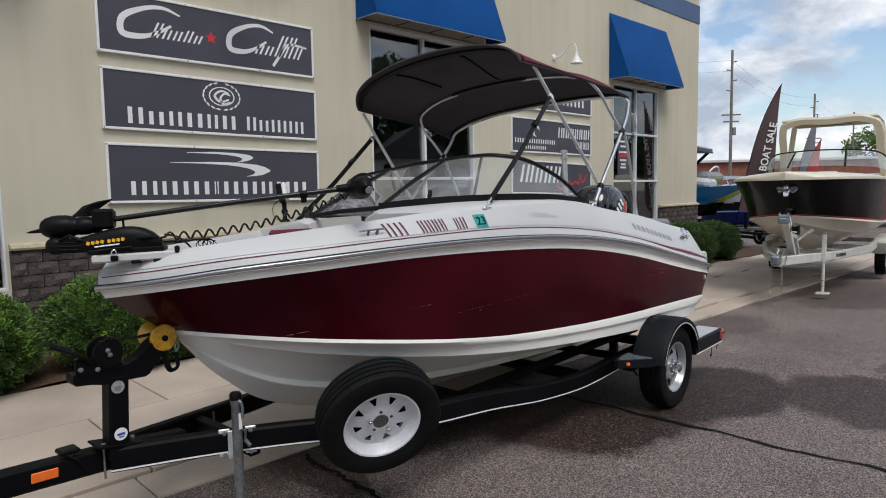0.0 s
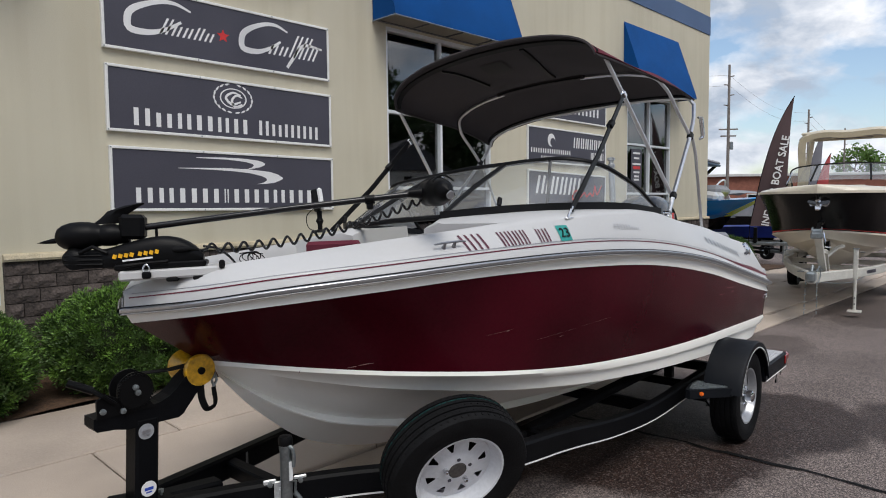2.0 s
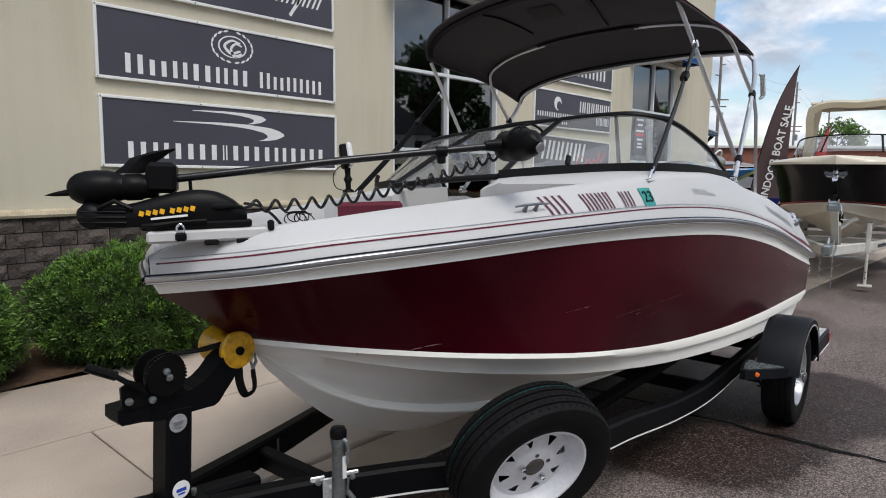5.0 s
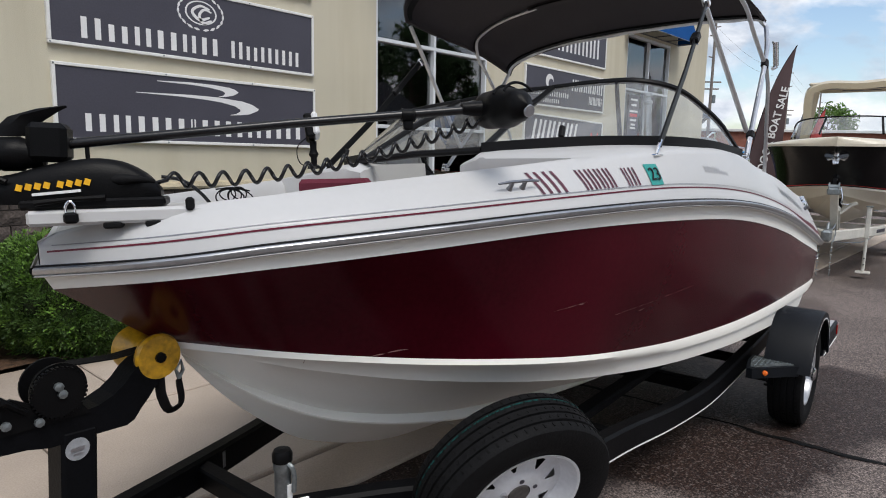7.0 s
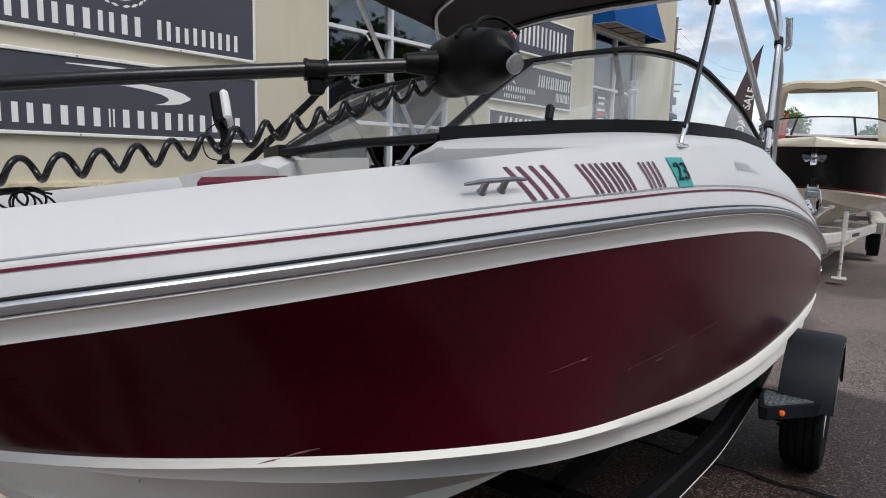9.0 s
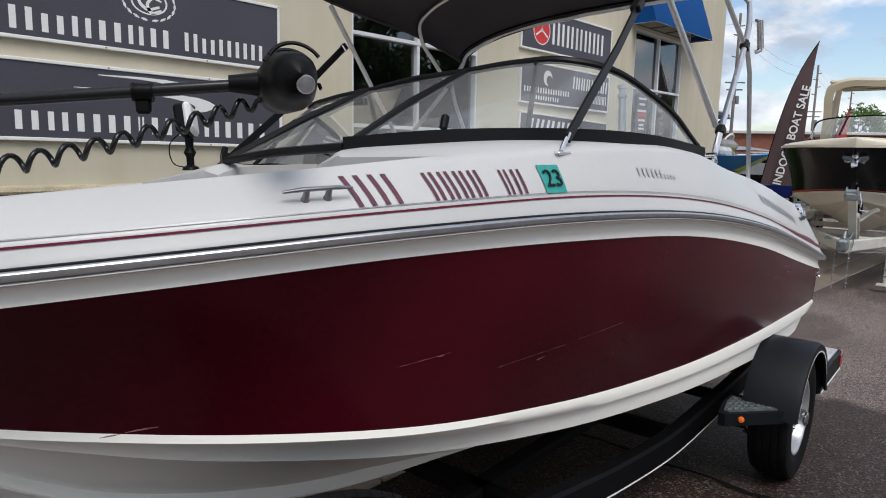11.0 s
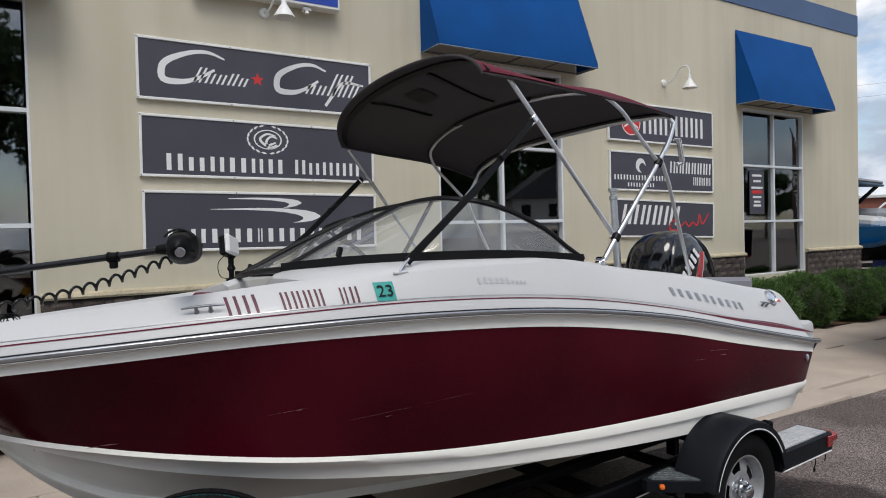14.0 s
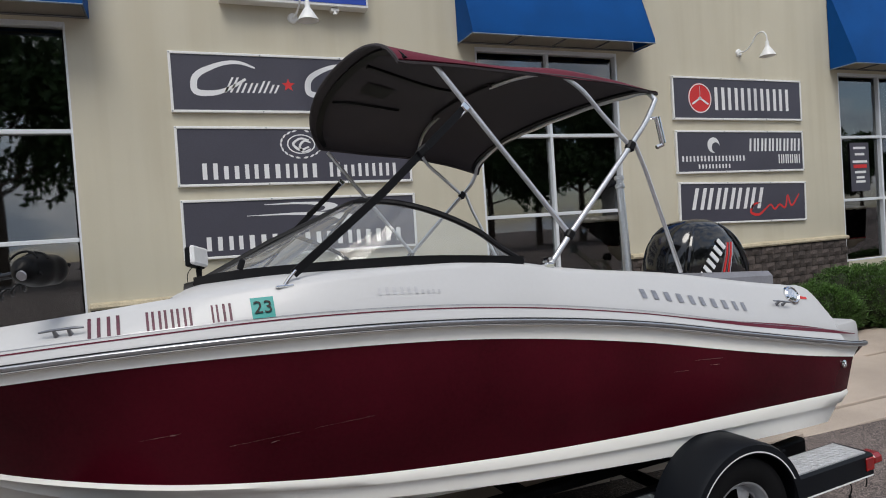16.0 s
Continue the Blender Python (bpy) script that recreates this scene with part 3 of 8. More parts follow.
# ---- awnings ----
def awning(x0, x1, z0, z1, depth):
    a = thing("awning", "royal blue canvas awning on a metal frame over a window", "awning", group="awnings")
    y = W - depth
    sk = Geo()
    for xa, xb in ((x0, x1),):
        n = 14
        rows = []
        for i in range(n + 1):
            x = xa + (xb - xa) * i / n
            sag = -0.008 * math.sin(math.pi * i / n * 7) ** 2
            rows.append([(x, W - 0.012, z1), (x, W - depth * 0.5 + sag, (z0 + z1) / 2 + sag), (x, y, z0 + 0.02), (x, y + 0.004, z0 - 0.05)])
        sk.loft(rows)
    part("canopy_front", sk, AWNING, a)
    for x in (x0, x1):
        part("canopy_side", Geo().add([(x, W - 0.012, z1), (x, y, z0 + 0.02), (x, y, z0 - 0.05), (x, W - 0.012, z0 - 0.05)], [(0, 1, 2, 3)]), AWNING, a, smooth=0)
    part("piping", Geo().tube([(x0, y - 0.003, z0 - 0.05), (x1, y - 0.003, z0 - 0.05)], 0.009, 6).tube([(x0 - 0.003, y, z0 - 0.05), (x0 - 0.003, W - 0.012, z0 - 0.05)], 0.009, 6), AWNING_PIPING, a, "pale weathered piping along the lower edge")
    fr = Geo()
    for x in np.linspace(x0 + 0.02, x1 - 0.02, 5):
        fr.tube([(x, W - 0.02, z0 - 0.03), (x, y + 0.03, z0 - 0.03)], 0.012, 6)
        fr.tube([(x, y + 0.07, z0 - 0.02), (x, W - 0.03, z1 - 0.16)], 0.012, 6)
    fr.tube([(x0, y + 0.02, z0 - 0.03), (x1, y + 0.02, z0 - 0.03)], 0.014, 6)
    fr.tube([(x0, W - 0.03, z0 - 0.03), (x1, W - 0.03, z0 - 0.03)], 0.014, 6)
    part("frame", fr, AWNING_FRAME, a, "dark metal tube frame")


awning(-2.5, 1.755, 4.66, 6.05, 0.52)
awning(6.36, 9.41, 4.60, 6.02, 0.52)
awning(13.85, 16.69, 4.47, 5.96, 0.52)


# ---- goose-neck lamps ----
def wall_lamp(x, z):
    la = thing("wall_lamp", "white goose-neck barn lamp on the wall", "wall lamp", pose(x, W, z), group="wall lamps")
    part("base", Geo().lathe([(0, 0.0), (0.065, 0.0), (0.065, 0.02), (0.05, 0.035), (0, 0.035)], pose(0, 0, 0, 90), 20), WHITE_PAINT, la)
    part("arm", Geo().tube(smooth_path([(0, -0.03, 0), (0.02, -0.14, 0.0), (0.05, -0.24, 0.09), (0.07, -0.34, 0.22), (0.09, -0.44, 0.235), (0.10, -0.50, 0.15), (0.10, -0.505, 0.05)], 26), 0.013, 8), WHITE_PAINT, la)
    part("shade", Geo().lathe([(0.022, 0.06), (0.03, 0.05), (0.032, -0.02), (0.05, -0.05), (0.125, -0.17), (0.13, -0.185), (0.12, -0.178), (0.045, -0.05), (0, -0.04)], pose(0.10, -0.505, 0), 24), WHITE_PAINT, la)


wall_lamp(4.07, 4.77)
wall_lamp(11.63, 4.64)


# ---- signs on the wall ----
def sign_base(label, x0, x1, z0, z1, sag=0.0):
    s = thing("wall_sign", label, "sign", pose(x0, W, z0, 0, sag, 0), group="wall signs")
    w, h = x1 - x0, z1 - z0
    part("board", Geo().box((w / 2, -0.02, h / 2), (w - 0.06, 0.03, h - 0.06)), BOARD, s, smooth=0)
    for (cx, cz), (sx, sz) in (((w / 2, 0.016), (w, 0.032)), ((w / 2, h - 0.016), (w, 0.032)), ((0.016, h / 2), (0.032, h - 0.064)), ((w - 0.016, h / 2), (0.032, h - 0.064))):
        part("frame_strip", Geo().box((cx, -0.024, cz), (sx, 0.046, sz), ch=0.004), WHITE_PAINT, s)
    for cx in (0.016, w * 0.36, w * 0.7, w - 0.016):
        for cz in (0.016, h - 0.016):
            part("screw", Geo().lathe([(0.009, 0.0), (0.007, 0.004), (0, 0.005)], pose(cx, -0.047, cz, 90), 8), GALV, s)
    return s, w, h


LETTER = -0.0365


def bars(s, x0, x1, z0, z1, n, mat, gap=0.28, slant=0.0, heights=None, widths=None, name="lettering", y=LETTER, stroke=0.3):
    """A word as a row of plain upright bars."""
    ws = widths or [1] * n
    unit = (x1 - x0) / (sum(ws) + gap * (n - 1))
    x = x0
    for i in range(n):
        w = unit * ws[i]
        top = z1 if not heights else z0 + (z1 - z0) * heights[i % len(heights)]
        d = slant * (top - z0)
        for xa, xb in ((x, x + w * stroke), (x + w * (1 - stroke), x + w)) if stroke < 0.5 else ((x, x + w),):
            part(name, Geo().add([(xa, y, z0), (xb, y, z0), (xb + d, y, top), (xa + d, y, top), (xa, y + 0.003, z0), (xb, y + 0.003, z0), (xb + d, y + 0.003, top), (xa + d, y + 0.003, top)],
                    [(0, 1, 2, 3), (4, 7, 6, 5), (0, 4, 5, 1), (1, 5, 6, 2), (2, 6, 7, 3), (3, 7, 4, 0)]), mat, s, smooth=0)
        x += w + unit * gap


def ribbon(s, pts, width, mat, name="emblem", y=LETTER, n=40):
    """A flat stroke of changing width along a curve in the sign's plane; pts rows x, z, width share."""
    path = smooth_path([(p[0], 0, p[1]) for p in pts], n)
    ks = [i / (len(pts) - 1) for i in range(len(pts))]
    a, b, c, d = [], [], [], []
    for i, p in enumerate(path):
        t = path[min(i + 1, n)] - path[max(i - 1, 0)]
        t.normalize()
        w = width * spline(ks, [q[2] for q in pts], i / n) / 2
        nrm = Vector((-t.z, 0, t.x)) * w
        for row, sgn, dy in ((a, 1, 0), (b, -1, 0), (c, -1, 0.003), (d, 1, 0.003)):
            q = p + nrm * sgn
            row.append((q.x, y + dy, q.z))
    return part(name, Geo().loft([a, b, c, d], ring=False, closed=True), mat, s, smooth=0)


def disc(s, cx, cz, r, mat, n=28, r_in=0.0, y=LETTER, name="emblem", sx=1.0):
    ring = [(cx + sx * r * math.cos(2 * math.pi * k / n), cz + r * math.sin(2 * math.pi * k / n)) for k in range(n)]
    geo = Geo()
    if r_in:
        inner = [(cx + sx * r_in * math.cos(2 * math.pi * k / n), cz + r_in * math.sin(2 * math.pi * k / n)) for k in range(n)]
        geo.loft([[(x, y, z) for x, z in ring], [(x, y, z) for x, z in inner], [(x, y + 0.003, z) for x, z in inner], [(x, y + 0.003, z) for x, z in ring]], ring=True, closed=True)
    else:
        geo.add([(x, y, z) for x, z in ring] + [(x, y + 0.003, z) for x, z in ring], [tuple(range(n)), tuple(range(2 * n - 1, n - 1, -1))] + [(i, (i + 1) % n, n + (i + 1) % n, n + i) for i in range(n)])
    return part(name, geo, mat, s, smooth=0)


# script sign with a red star
s, w, h = sign_base("charcoal sign with white script strokes and a red star", 2.55, 5.525, 3.555, 4.29, 0.1)
for x, k in ((0.22, 1.0), (1.60, 0.92)):
    ribbon(s, [(x + 0.78 * k, 0.56, 0.35), (x + 0.60 * k, 0.62, 0.7), (x + 0.30 * k, 0.57, 0.9), (x + 0.06 * k, 0.40, 1.2), (x + 0.06 * k, 0.27, 1.3), (x + 0.26 * k, 0.24, 1.1), (x + 0.50 * k, 0.32, 0.7), (x + 0.66 * k, 0.42, 0.5)], 0.06, SIGN_WHITE)
bars(s, 0.62, 1.24, 0.25, 0.40, 5, SIGN_WHITE, gap=0.5, slant=0.5, heights=(1.25, 0.8, 0.8, 1.0, 0.7))
bars(s, 2.02, 2.72, 0.24, 0.40, 5, SIGN_WHITE, gap=0.5, slant=0.5, heights=(0.8, 0.8, 1.9, 1.9, 1.2))
ribbon(s, [(2.30, 0.10, 0.8), (2.40, 0.24, 0.9), (2.55, 0.42, 0.8), (2.86, 0.42, 0.5)], 0.05, SIGN_WHITE)
star = [((0.085 if i % 2 == 0 else 0.036) * math.sin(math.pi * i / 5), (0.085 if i % 2 == 0 else 0.036) * math.cos(math.pi * i / 5)) for i in range(10)]
part("star", Geo().prism(star, pose(1.40, LETTER + 0.003, 0.355, 90), 0.004), SIGN_RED, s, "red star", smooth=0)
# wreath sign
s, w, h = sign_base("charcoal sign with a white wreath above a row of white bars", 2.555, 5.535, 2.657, 3.392, 0.5)
cx = 1.50
disc(s, cx, 0.515, 0.125, SIGN_WHITE, r_in=0.112, sx=1.45)
for sg in (-1, 1):
    for k in range(9):
        a_ = radians(-78 + 150 * k / 8)
        bx, bz = cx + sg * 0.255 * math.cos(a_), 0.515 + 0.175 * math.sin(a_)
        tx, tz = sg * -math.sin(a_) * 0.034, math.cos(a_) * 0.034
        ribbon(s, [(bx - tx, bz - tz, 0.2), (bx, bz, 1.0), (bx + tx, bz + tz, 0.2)], 0.026, SIGN_WHITE, n=6)
for dx, dz, k in ((0.0, 0.0, 1.0), (0.05, -0.03, 0.7)):
    ribbon(s, [(cx + 0.10 * k + dx, 0.565 + dz, 0.6), (cx - 0.01 + dx, 0.585 + dz, 1), (cx - 0.10 * k + dx, 0.515 + dz, 1.2), (cx - 0.03 + dx, 0.445 + dz, 1.2), (cx + 0.10 * k + dx, 0.48 + dz, 0.8)], 0.026, SIGN_WHITE)
bars(s, 0.29, 1.68, 0.085, 0.265, 6, SIGN_WHITE, gap=0.4, widths=(1, 1, 0.9, 1.1, 0.8, 1.0), heights=(1.1, 0.9, 1, 1, 1, 1))
bars(s, 1.85, 2.75, 0.09, 0.26, 5, SIGN_WHITE, gap=0.4, heights=(1.1, 0.9, 1, 1, 1))
# swoosh sign
s, w, h = sign_base("charcoal sign with a white swoosh above a row of white bars", 2.562, 5.545, 1.770, 2.500, 0.45)
for crescent in (((0.98, 0.646), (1.339, 0.660), (1.604, 0.658), (1.797, 0.644), (1.87, 0.628), (1.91, 0.605), (1.90, 0.588), (1.837, 0.559), (1.75, 0.540), (1.654, 0.530), (1.72, 0.552), (1.745, 0.575), (1.735, 0.592), (1.68, 0.608), (1.55, 0.625), (1.357, 0.636), (0.98, 0.638)),
                 ((0.76, 0.512), (1.334, 0.529), (1.654, 0.527), (1.964, 0.504), (2.09, 0.474), (2.168, 0.432), (2.16, 0.412), (2.10, 0.386), (2.047, 0.364), (1.92, 0.347), (1.79, 0.339), (1.88, 0.362), (1.93, 0.390), (1.925, 0.415), (1.86, 0.445), (1.70, 0.475), (1.50, 0.492), (1.2, 0.503), (0.76, 0.506))):
    part("emblem", Geo().prism(crescent, pose(0, LETTER + 0.003, 0, 90), 0.004), SIGN_WHITE, s, smooth=0)
bars(s, 0.27, 2.75, 0.10, 0.27, 10, SIGN_WHITE, gap=0.42, widths=(1, 0.9, 1.1, 1.1, 0.3, 1.1, 1.1, 0.9, 1.1, 1.1))
# right group
s, w, h = sign_base("charcoal sign with a red disc and white slab bars", 10.11, 13.03, 3.489, 4.203, 0.25)
disc(s, 0.58, 0.36, 0.25, SIGN_RED)
disc(s, 0.58, 0.36, 0.245, SIGN_WHITE, r_in=0.228, y=LETTER - 0.003)
for a in (90, 210, 330):
    c_, s_ = math.cos(radians(a)), math.sin(radians(a))
    part("emblem", Geo().tube([(0.58 - 0.03 * c_, LETTER - 0.003, 0.36 - 0.03 * s_), (0.58 + 0.2 * c_, LETTER - 0.003, 0.36 + 0.2 * s_)], 0, flat=(0.004, 0.03)), SIGN_WHITE, s, smooth=0)
bars(s, 0.90, 2.60, 0.17, 0.55, 6, SIGN_WHITE, gap=0.35, slant=0.0)
s, w, h = sign_base("charcoal sign with a white helmet shape and white bars", 10.125, 13.02, 2.60, 3.315, 0.4)
disc(s, 0.80, 0.47, 0.13, SIGN_WHITE)
disc(s, 0.845, 0.43, 0.085, BOARD, y=LETTER - 0.003)
bars(s, 0.12, 1.48, 0.20, 0.29, 9, SIGN_WHITE, gap=0.35)
bars(s, 0.46, 1.15, 0.08, 0.15, 5, SIGN_WHITE, gap=0.35)
bars(s, 1.60, 2.80, 0.36, 0.58, 7, SIGN_WHITE, gap=0.25, slant=0.08)
bars(s, 2.28, 2.80, 0.14, 0.30, 5, SIGN_WHITE, gap=0.25)
s, w, h = sign_base("charcoal sign with slanted white bars and a red stroke", 10.125, 13.015, 1.766, 2.466, 1.6)
bars(s, 0.26, 1.78, 0.24, 0.60, 5, SIGN_WHITE, gap=0.3, slant=0.25)
ribbon(s, [(1.78, 0.34, 0.6), (1.62, 0.30, 1), (1.56, 0.18, 1.2), (1.72, 0.13, 1.1), (1.92, 0.24, 0.7), (2.02, 0.30, 0.8), (2.12, 0.22, 0.8), (2.24, 0.30, 0.9), (2.36, 0.24, 0.8), (2.44, 0.46, 0.9), (2.52, 0.28, 0.8), (2.72, 0.48, 0.6)], 0.04, SIGN_RED, n=70)

# lit-box store sign, seen by its lower edge
ls = thing("store_sign", "white boxed store sign with a blue lower band", "sign", pose(3.18, W, 4.90))
part("cabinet", Geo().box((0.93, -0.09, 0.70), (1.86, 0.17, 1.40), ch=0.01), WHITE_PAINT, ls, smooth=0)
part("face", Geo().box((0.93, -0.1775, 0.83), (1.80, 0.006, 1.06)), SIGN_WHITE, ls, smooth=0)
part("band", Geo().box((0.93, -0.1775, 0.165), (1.80, 0.006, 0.25)), SIGN_BLUE, ls, "royal blue band", smooth=0)
bars(ls, 0.12, 0.88, 0.37, 0.50, 6, SIGN_RED, gap=0.4, y=-0.184)
bars(ls, 1.0, 1.72, 0.37, 0.50, 6, SIGN_RED, gap=0.4, y=-0.184)
part("sensor", Geo().box((1.42, -0.10, -0.03), (0.11, 0.09, 0.05), ch=0.01).lathe([(0.02, 0), (0.03, -0.04), (0, -0.045)], pose(1.42, -0.12, -0.045), 10), WHITE_PAINT, ls, "small white sensor under the sign")


# ---- the maroon boat ----
YAW = 3.8
BASE = pose(1.0, 3.46, 0, 0, 0, YAW)
BOAT = pose(1.0, 3.46, 1.1, 0, 0, YAW) @ pose(0, 0, 0, -3.0) @ pose(0, 0, -1.1)
boat = thing("bowrider_boat", "white and maroon bowrider motorboat on its trailer", "boat", BOAT)

# lines of the hull: station, half breadth, height
RAIL = ((0, 0.13, 0.364, 0.75, 1.24, 1.93, 2.73, 3.53, 4.33, 4.93, 5.33, 5.48), (0.0, 0.286, 0.532, 0.748, 0.933, 1.082, 1.152, 1.181, 1.177, 1.149, 1.112, 1.055), (1.3915, 1.412, 1.442, 1.466, 1.4865, 1.488, 1.441, 1.3345, 1.177, 1.0605, 0.9885, 0.970))
STRIPE = (RAIL[0], (0.0, 0.285, 0.53, 0.745, 0.93, 1.078, 1.145, 1.172, 1.165, 1.135, 1.095, 1.035), (1.443, 1.4655, 1.4945, 1.5175, 1.5397, 1.5504, 1.503, 1.3885, 1.2278, 1.120, 1.050, 1.030))
SHEER = ((0.03, 0.14, 0.365, 0.75, 1.24, 1.93, 2.73, 3.53, 4.33, 4.93, 5.275), (0.0, 0.275, 0.511, 0.726, 0.911, 1.060, 1.132, 1.165, 1.164, 1.139, 1.111), (1.3367, 1.3615, 1.385, 1.406, 1.4256, 1.416, 1.3626, 1.2443, 1.082, 0.971, 0.9163))
SPRAY = ((0.31, 0.487, 0.774, 1.254, 1.943, 2.736, 3.534, 4.335, 4.937, 5.17, 5.285), (0.0, 0.255, 0.50, 0.795, 0.94, 1.045, 1.094, 1.113, 1.11, 1.092, 1.045), (1.1315, 1.098, 1.043, 0.968, 0.8706, 0.812, 0.776, 0.753, 0.731, 0.718, 0.708))
CHINE = ((0.37, 0.489, 0.776, 1.257, 1.945, 2.738, 3.536, 4.336, 4.938, 5.12), (0.0, 0.1605, 0.4007, 0.7002, 0.8894, 1.014, 1.0646, 1.0722, 1.0423, 1.008), (1.1172, 1.0581, 0.9643, 0.8646, 0.7569, 0.6833, 0.6258, 0.5781, 0.5446, 0.529))
KEEL = ((0.40, 0.53, 0.67, 0.80, 1.0, 1.28, 2.0, 3.2, 5.1), (1.041, 0.886, 0.755, 0.65, 0.549, 0.459, 0.40, 0.37, 0.36))


def on(line, u):
    """A point of a hull line, u from the stem (0) to the transom (1)."""
    s = line[0][0] + (line[0][-1] - line[0][0]) * u ** 1.7
    return Vector((s, max(0.0, spline(line[0], line[1], s)), spline(line[0], line[2], s)))


def keel_at(u):
    s = KEEL[0][0] + (KEEL[0][-1] - KEEL[0][0]) * u ** 1.7
    return Vector((s, 0, spline(*KEEL, s)))


def both(rows):
    """Rows of points with y as half breadth: the port side, and the starboard side mirrored."""
    return [[(p[0], -p[1], p[2]) for p in r] for r in rows], [[(p[0], p[1], p[2]) for p in r] for r in rows]


def settled(p):
    """The starboard deck lies a little lower than the port one."""
    return Vector((p[0], p[1], p[2] - 0.066 * max(0.0, p[1])))


NU = 56
band_rows, side_rows, low_rows = [], [], []
for i in range(NU + 1):
    u = i / NU
    r, t, b, c, k = on(RAIL, u), on(SHEER, u), on(SPRAY, u), on(CHINE, u), keel_at(u)
    out = Vector((0, min(1.0, r.y * 4), 0))
    band_rows.append([r + Vector((0, 0, -0.014)), r.lerp(t, 0.28) - out * 0.012, r.lerp(t, 0.6) - out * 0.007, t + out * 0.002])
    flare = 0.045 * math.sin(math.pi * min(1, u * 1.9)) * (u < 0.53)
    side_rows.append([t.lerp(b, q) + out * (0.028 * math.sin(math.pi * q) * min(1.0, max(0.0, u - 0.2) * 3, (1 - u) * 7) - flare * math.sin(math.pi * q)) for q in (0, 0.12, 0.25, 0.4, 0.55, 0.7, 0.85, 1)])
    lip = b + out * 0.006
    mid = b.lerp(c, 0.40)
    fr_ = 0.51 + 0.12 * max(0.0, 1 - u * 2.2)
    st1, gp = c.lerp(k, fr_), min(1.0, u * 6)
    low_rows.append([b, lip + Vector((0, 0, -0.020)), mid + out * 0.014, mid - out * 0.010 + Vector((0, 0, -0.008 * gp)), c + out * 0.008 + Vector((0, 0, 0.006 * gp)), c + out * 0.006, c - out * 0.034 + Vector((0, 0, 0.002)),
                     c.lerp(k, 0.25) - out * 0.012, st1 + Vector((0, 0, 0.012 * gp)) - out * 0.006, st1 + Vector((0, 0, -0.016 * gp)) + out * 0.024, st1 + Vector((0, 0, -0.024 * gp)) + out * 0.020, st1 - out * 0.03 + Vector((0, 0, -0.008)), c.lerp(k, 0.82), k])
for nm, rows, mat, lab in (("sheer_band", band_rows, OFFWHITE, "white band under the rub rail"), ("topside", side_rows, MAROON, "glossy maroon hull side with fine scratches"), ("hull_bottom", low_rows, OFFWHITE, "white hull bottom with spray rails")):
    for sgn, rr in zip(("port", "starboard"), both(rows)):
        part(nm, Geo().loft(rr), mat, boat, lab, smooth=50)
tr = Geo()
ends = [band_rows[-1][0], *side_rows[-1], *low_rows[-1][2:]]
tr.loft([[(p[0], -p[1], p[2]) for p in ends], [(p[0] - 0.01, 0, p[2]) for p in ends], [(p[0], p[1], p[2]) for p in ends]])
part("transom", tr, [MAROON], boat, "maroon transom")

# rub rail: a white moulding lip, a polished half-round insert and a dark seam on top
for sgn in (-1, 1):
    vin, ins, seam, lip_ = [], [], [], []
    for i in range(NU * 2 + 1):
        p = on(RAIL, i / NU / 2)
        q = on(RAIL, min(1, i / NU / 2 + 0.004)) - on(RAIL, max(0, i / NU / 2 - 0.004))
        nrm = Vector((-q.y, q.x, 0)).normalized()
        def o(a, z, p=p, nrm=nrm, sgn=sgn):
            return (p.x + nrm.x * a, sgn * max(0.0, p.y + nrm.y * a), p.z + z)
        vin.append([o(0, -0.016), o(0.010, -0.013), o(0.0135, -0.010), o(0.0135, 0.012), o(0.010, 0.0155), o(0, 0.017)])
        seam.append([o(0.008, 0.0165), o(0.0135, 0.0160), o(0.0165, 0.0135), o(0.0155, 0.0115)])
        ins.append([o(0.0150, 0.0120), o(0.0190, 0.0108), o(0.0222, 0.0082), o(0.0238, 0.0052), o(0.0236, -0.0050), o(0.0226, -0.0072), o(0.0150, -0.0085)])
        lip_.append([o(0.0135, -0.0095), o(0.0185, -0.0110), o(0.0195, -0.0135), o(0.0165, -0.0165), o(0.008, -0.0175), o(-0.006, -0.0165)])
    part("rub_rail", Geo().loft(vin), RAIL_GREY, boat, "grey vinyl rub rail")
    part("rail_seam", Geo().loft(seam), VINYL_BLACK, boat, "dark seam over the rub rail")
    part("rail_insert", Geo().loft(ins), RAIL_STEEL, boat, "polished stainless rail insert", smooth=28)
    part("rail_lip", Geo().loft(lip_), GELCOAT, boat, "white moulded lip under the rub rail", smooth=60)

# old scuffs on the port side
def side_point(s, z, proud=0.0015):
    """A point of the port topside at a station and height."""
    row = min(range(NU), key=lambda i: abs(side_rows[i][3].x - s))
    k = 1 if side_rows[row][3].x <= s else -1
    a, b = side_rows[row], side_rows[max(0, min(NU, row + k))]
    f_ = (s - a[3].x) / ((b[3].x - a[3].x) or 1)
    col = [p.lerp(q, f_) for p, q in zip(a, b)]
    y = float(np.interp(z, [p.z for p in col[::-1]], [p.y for p in col[::-1]]))
    return Vector((s, -y - proud, z))


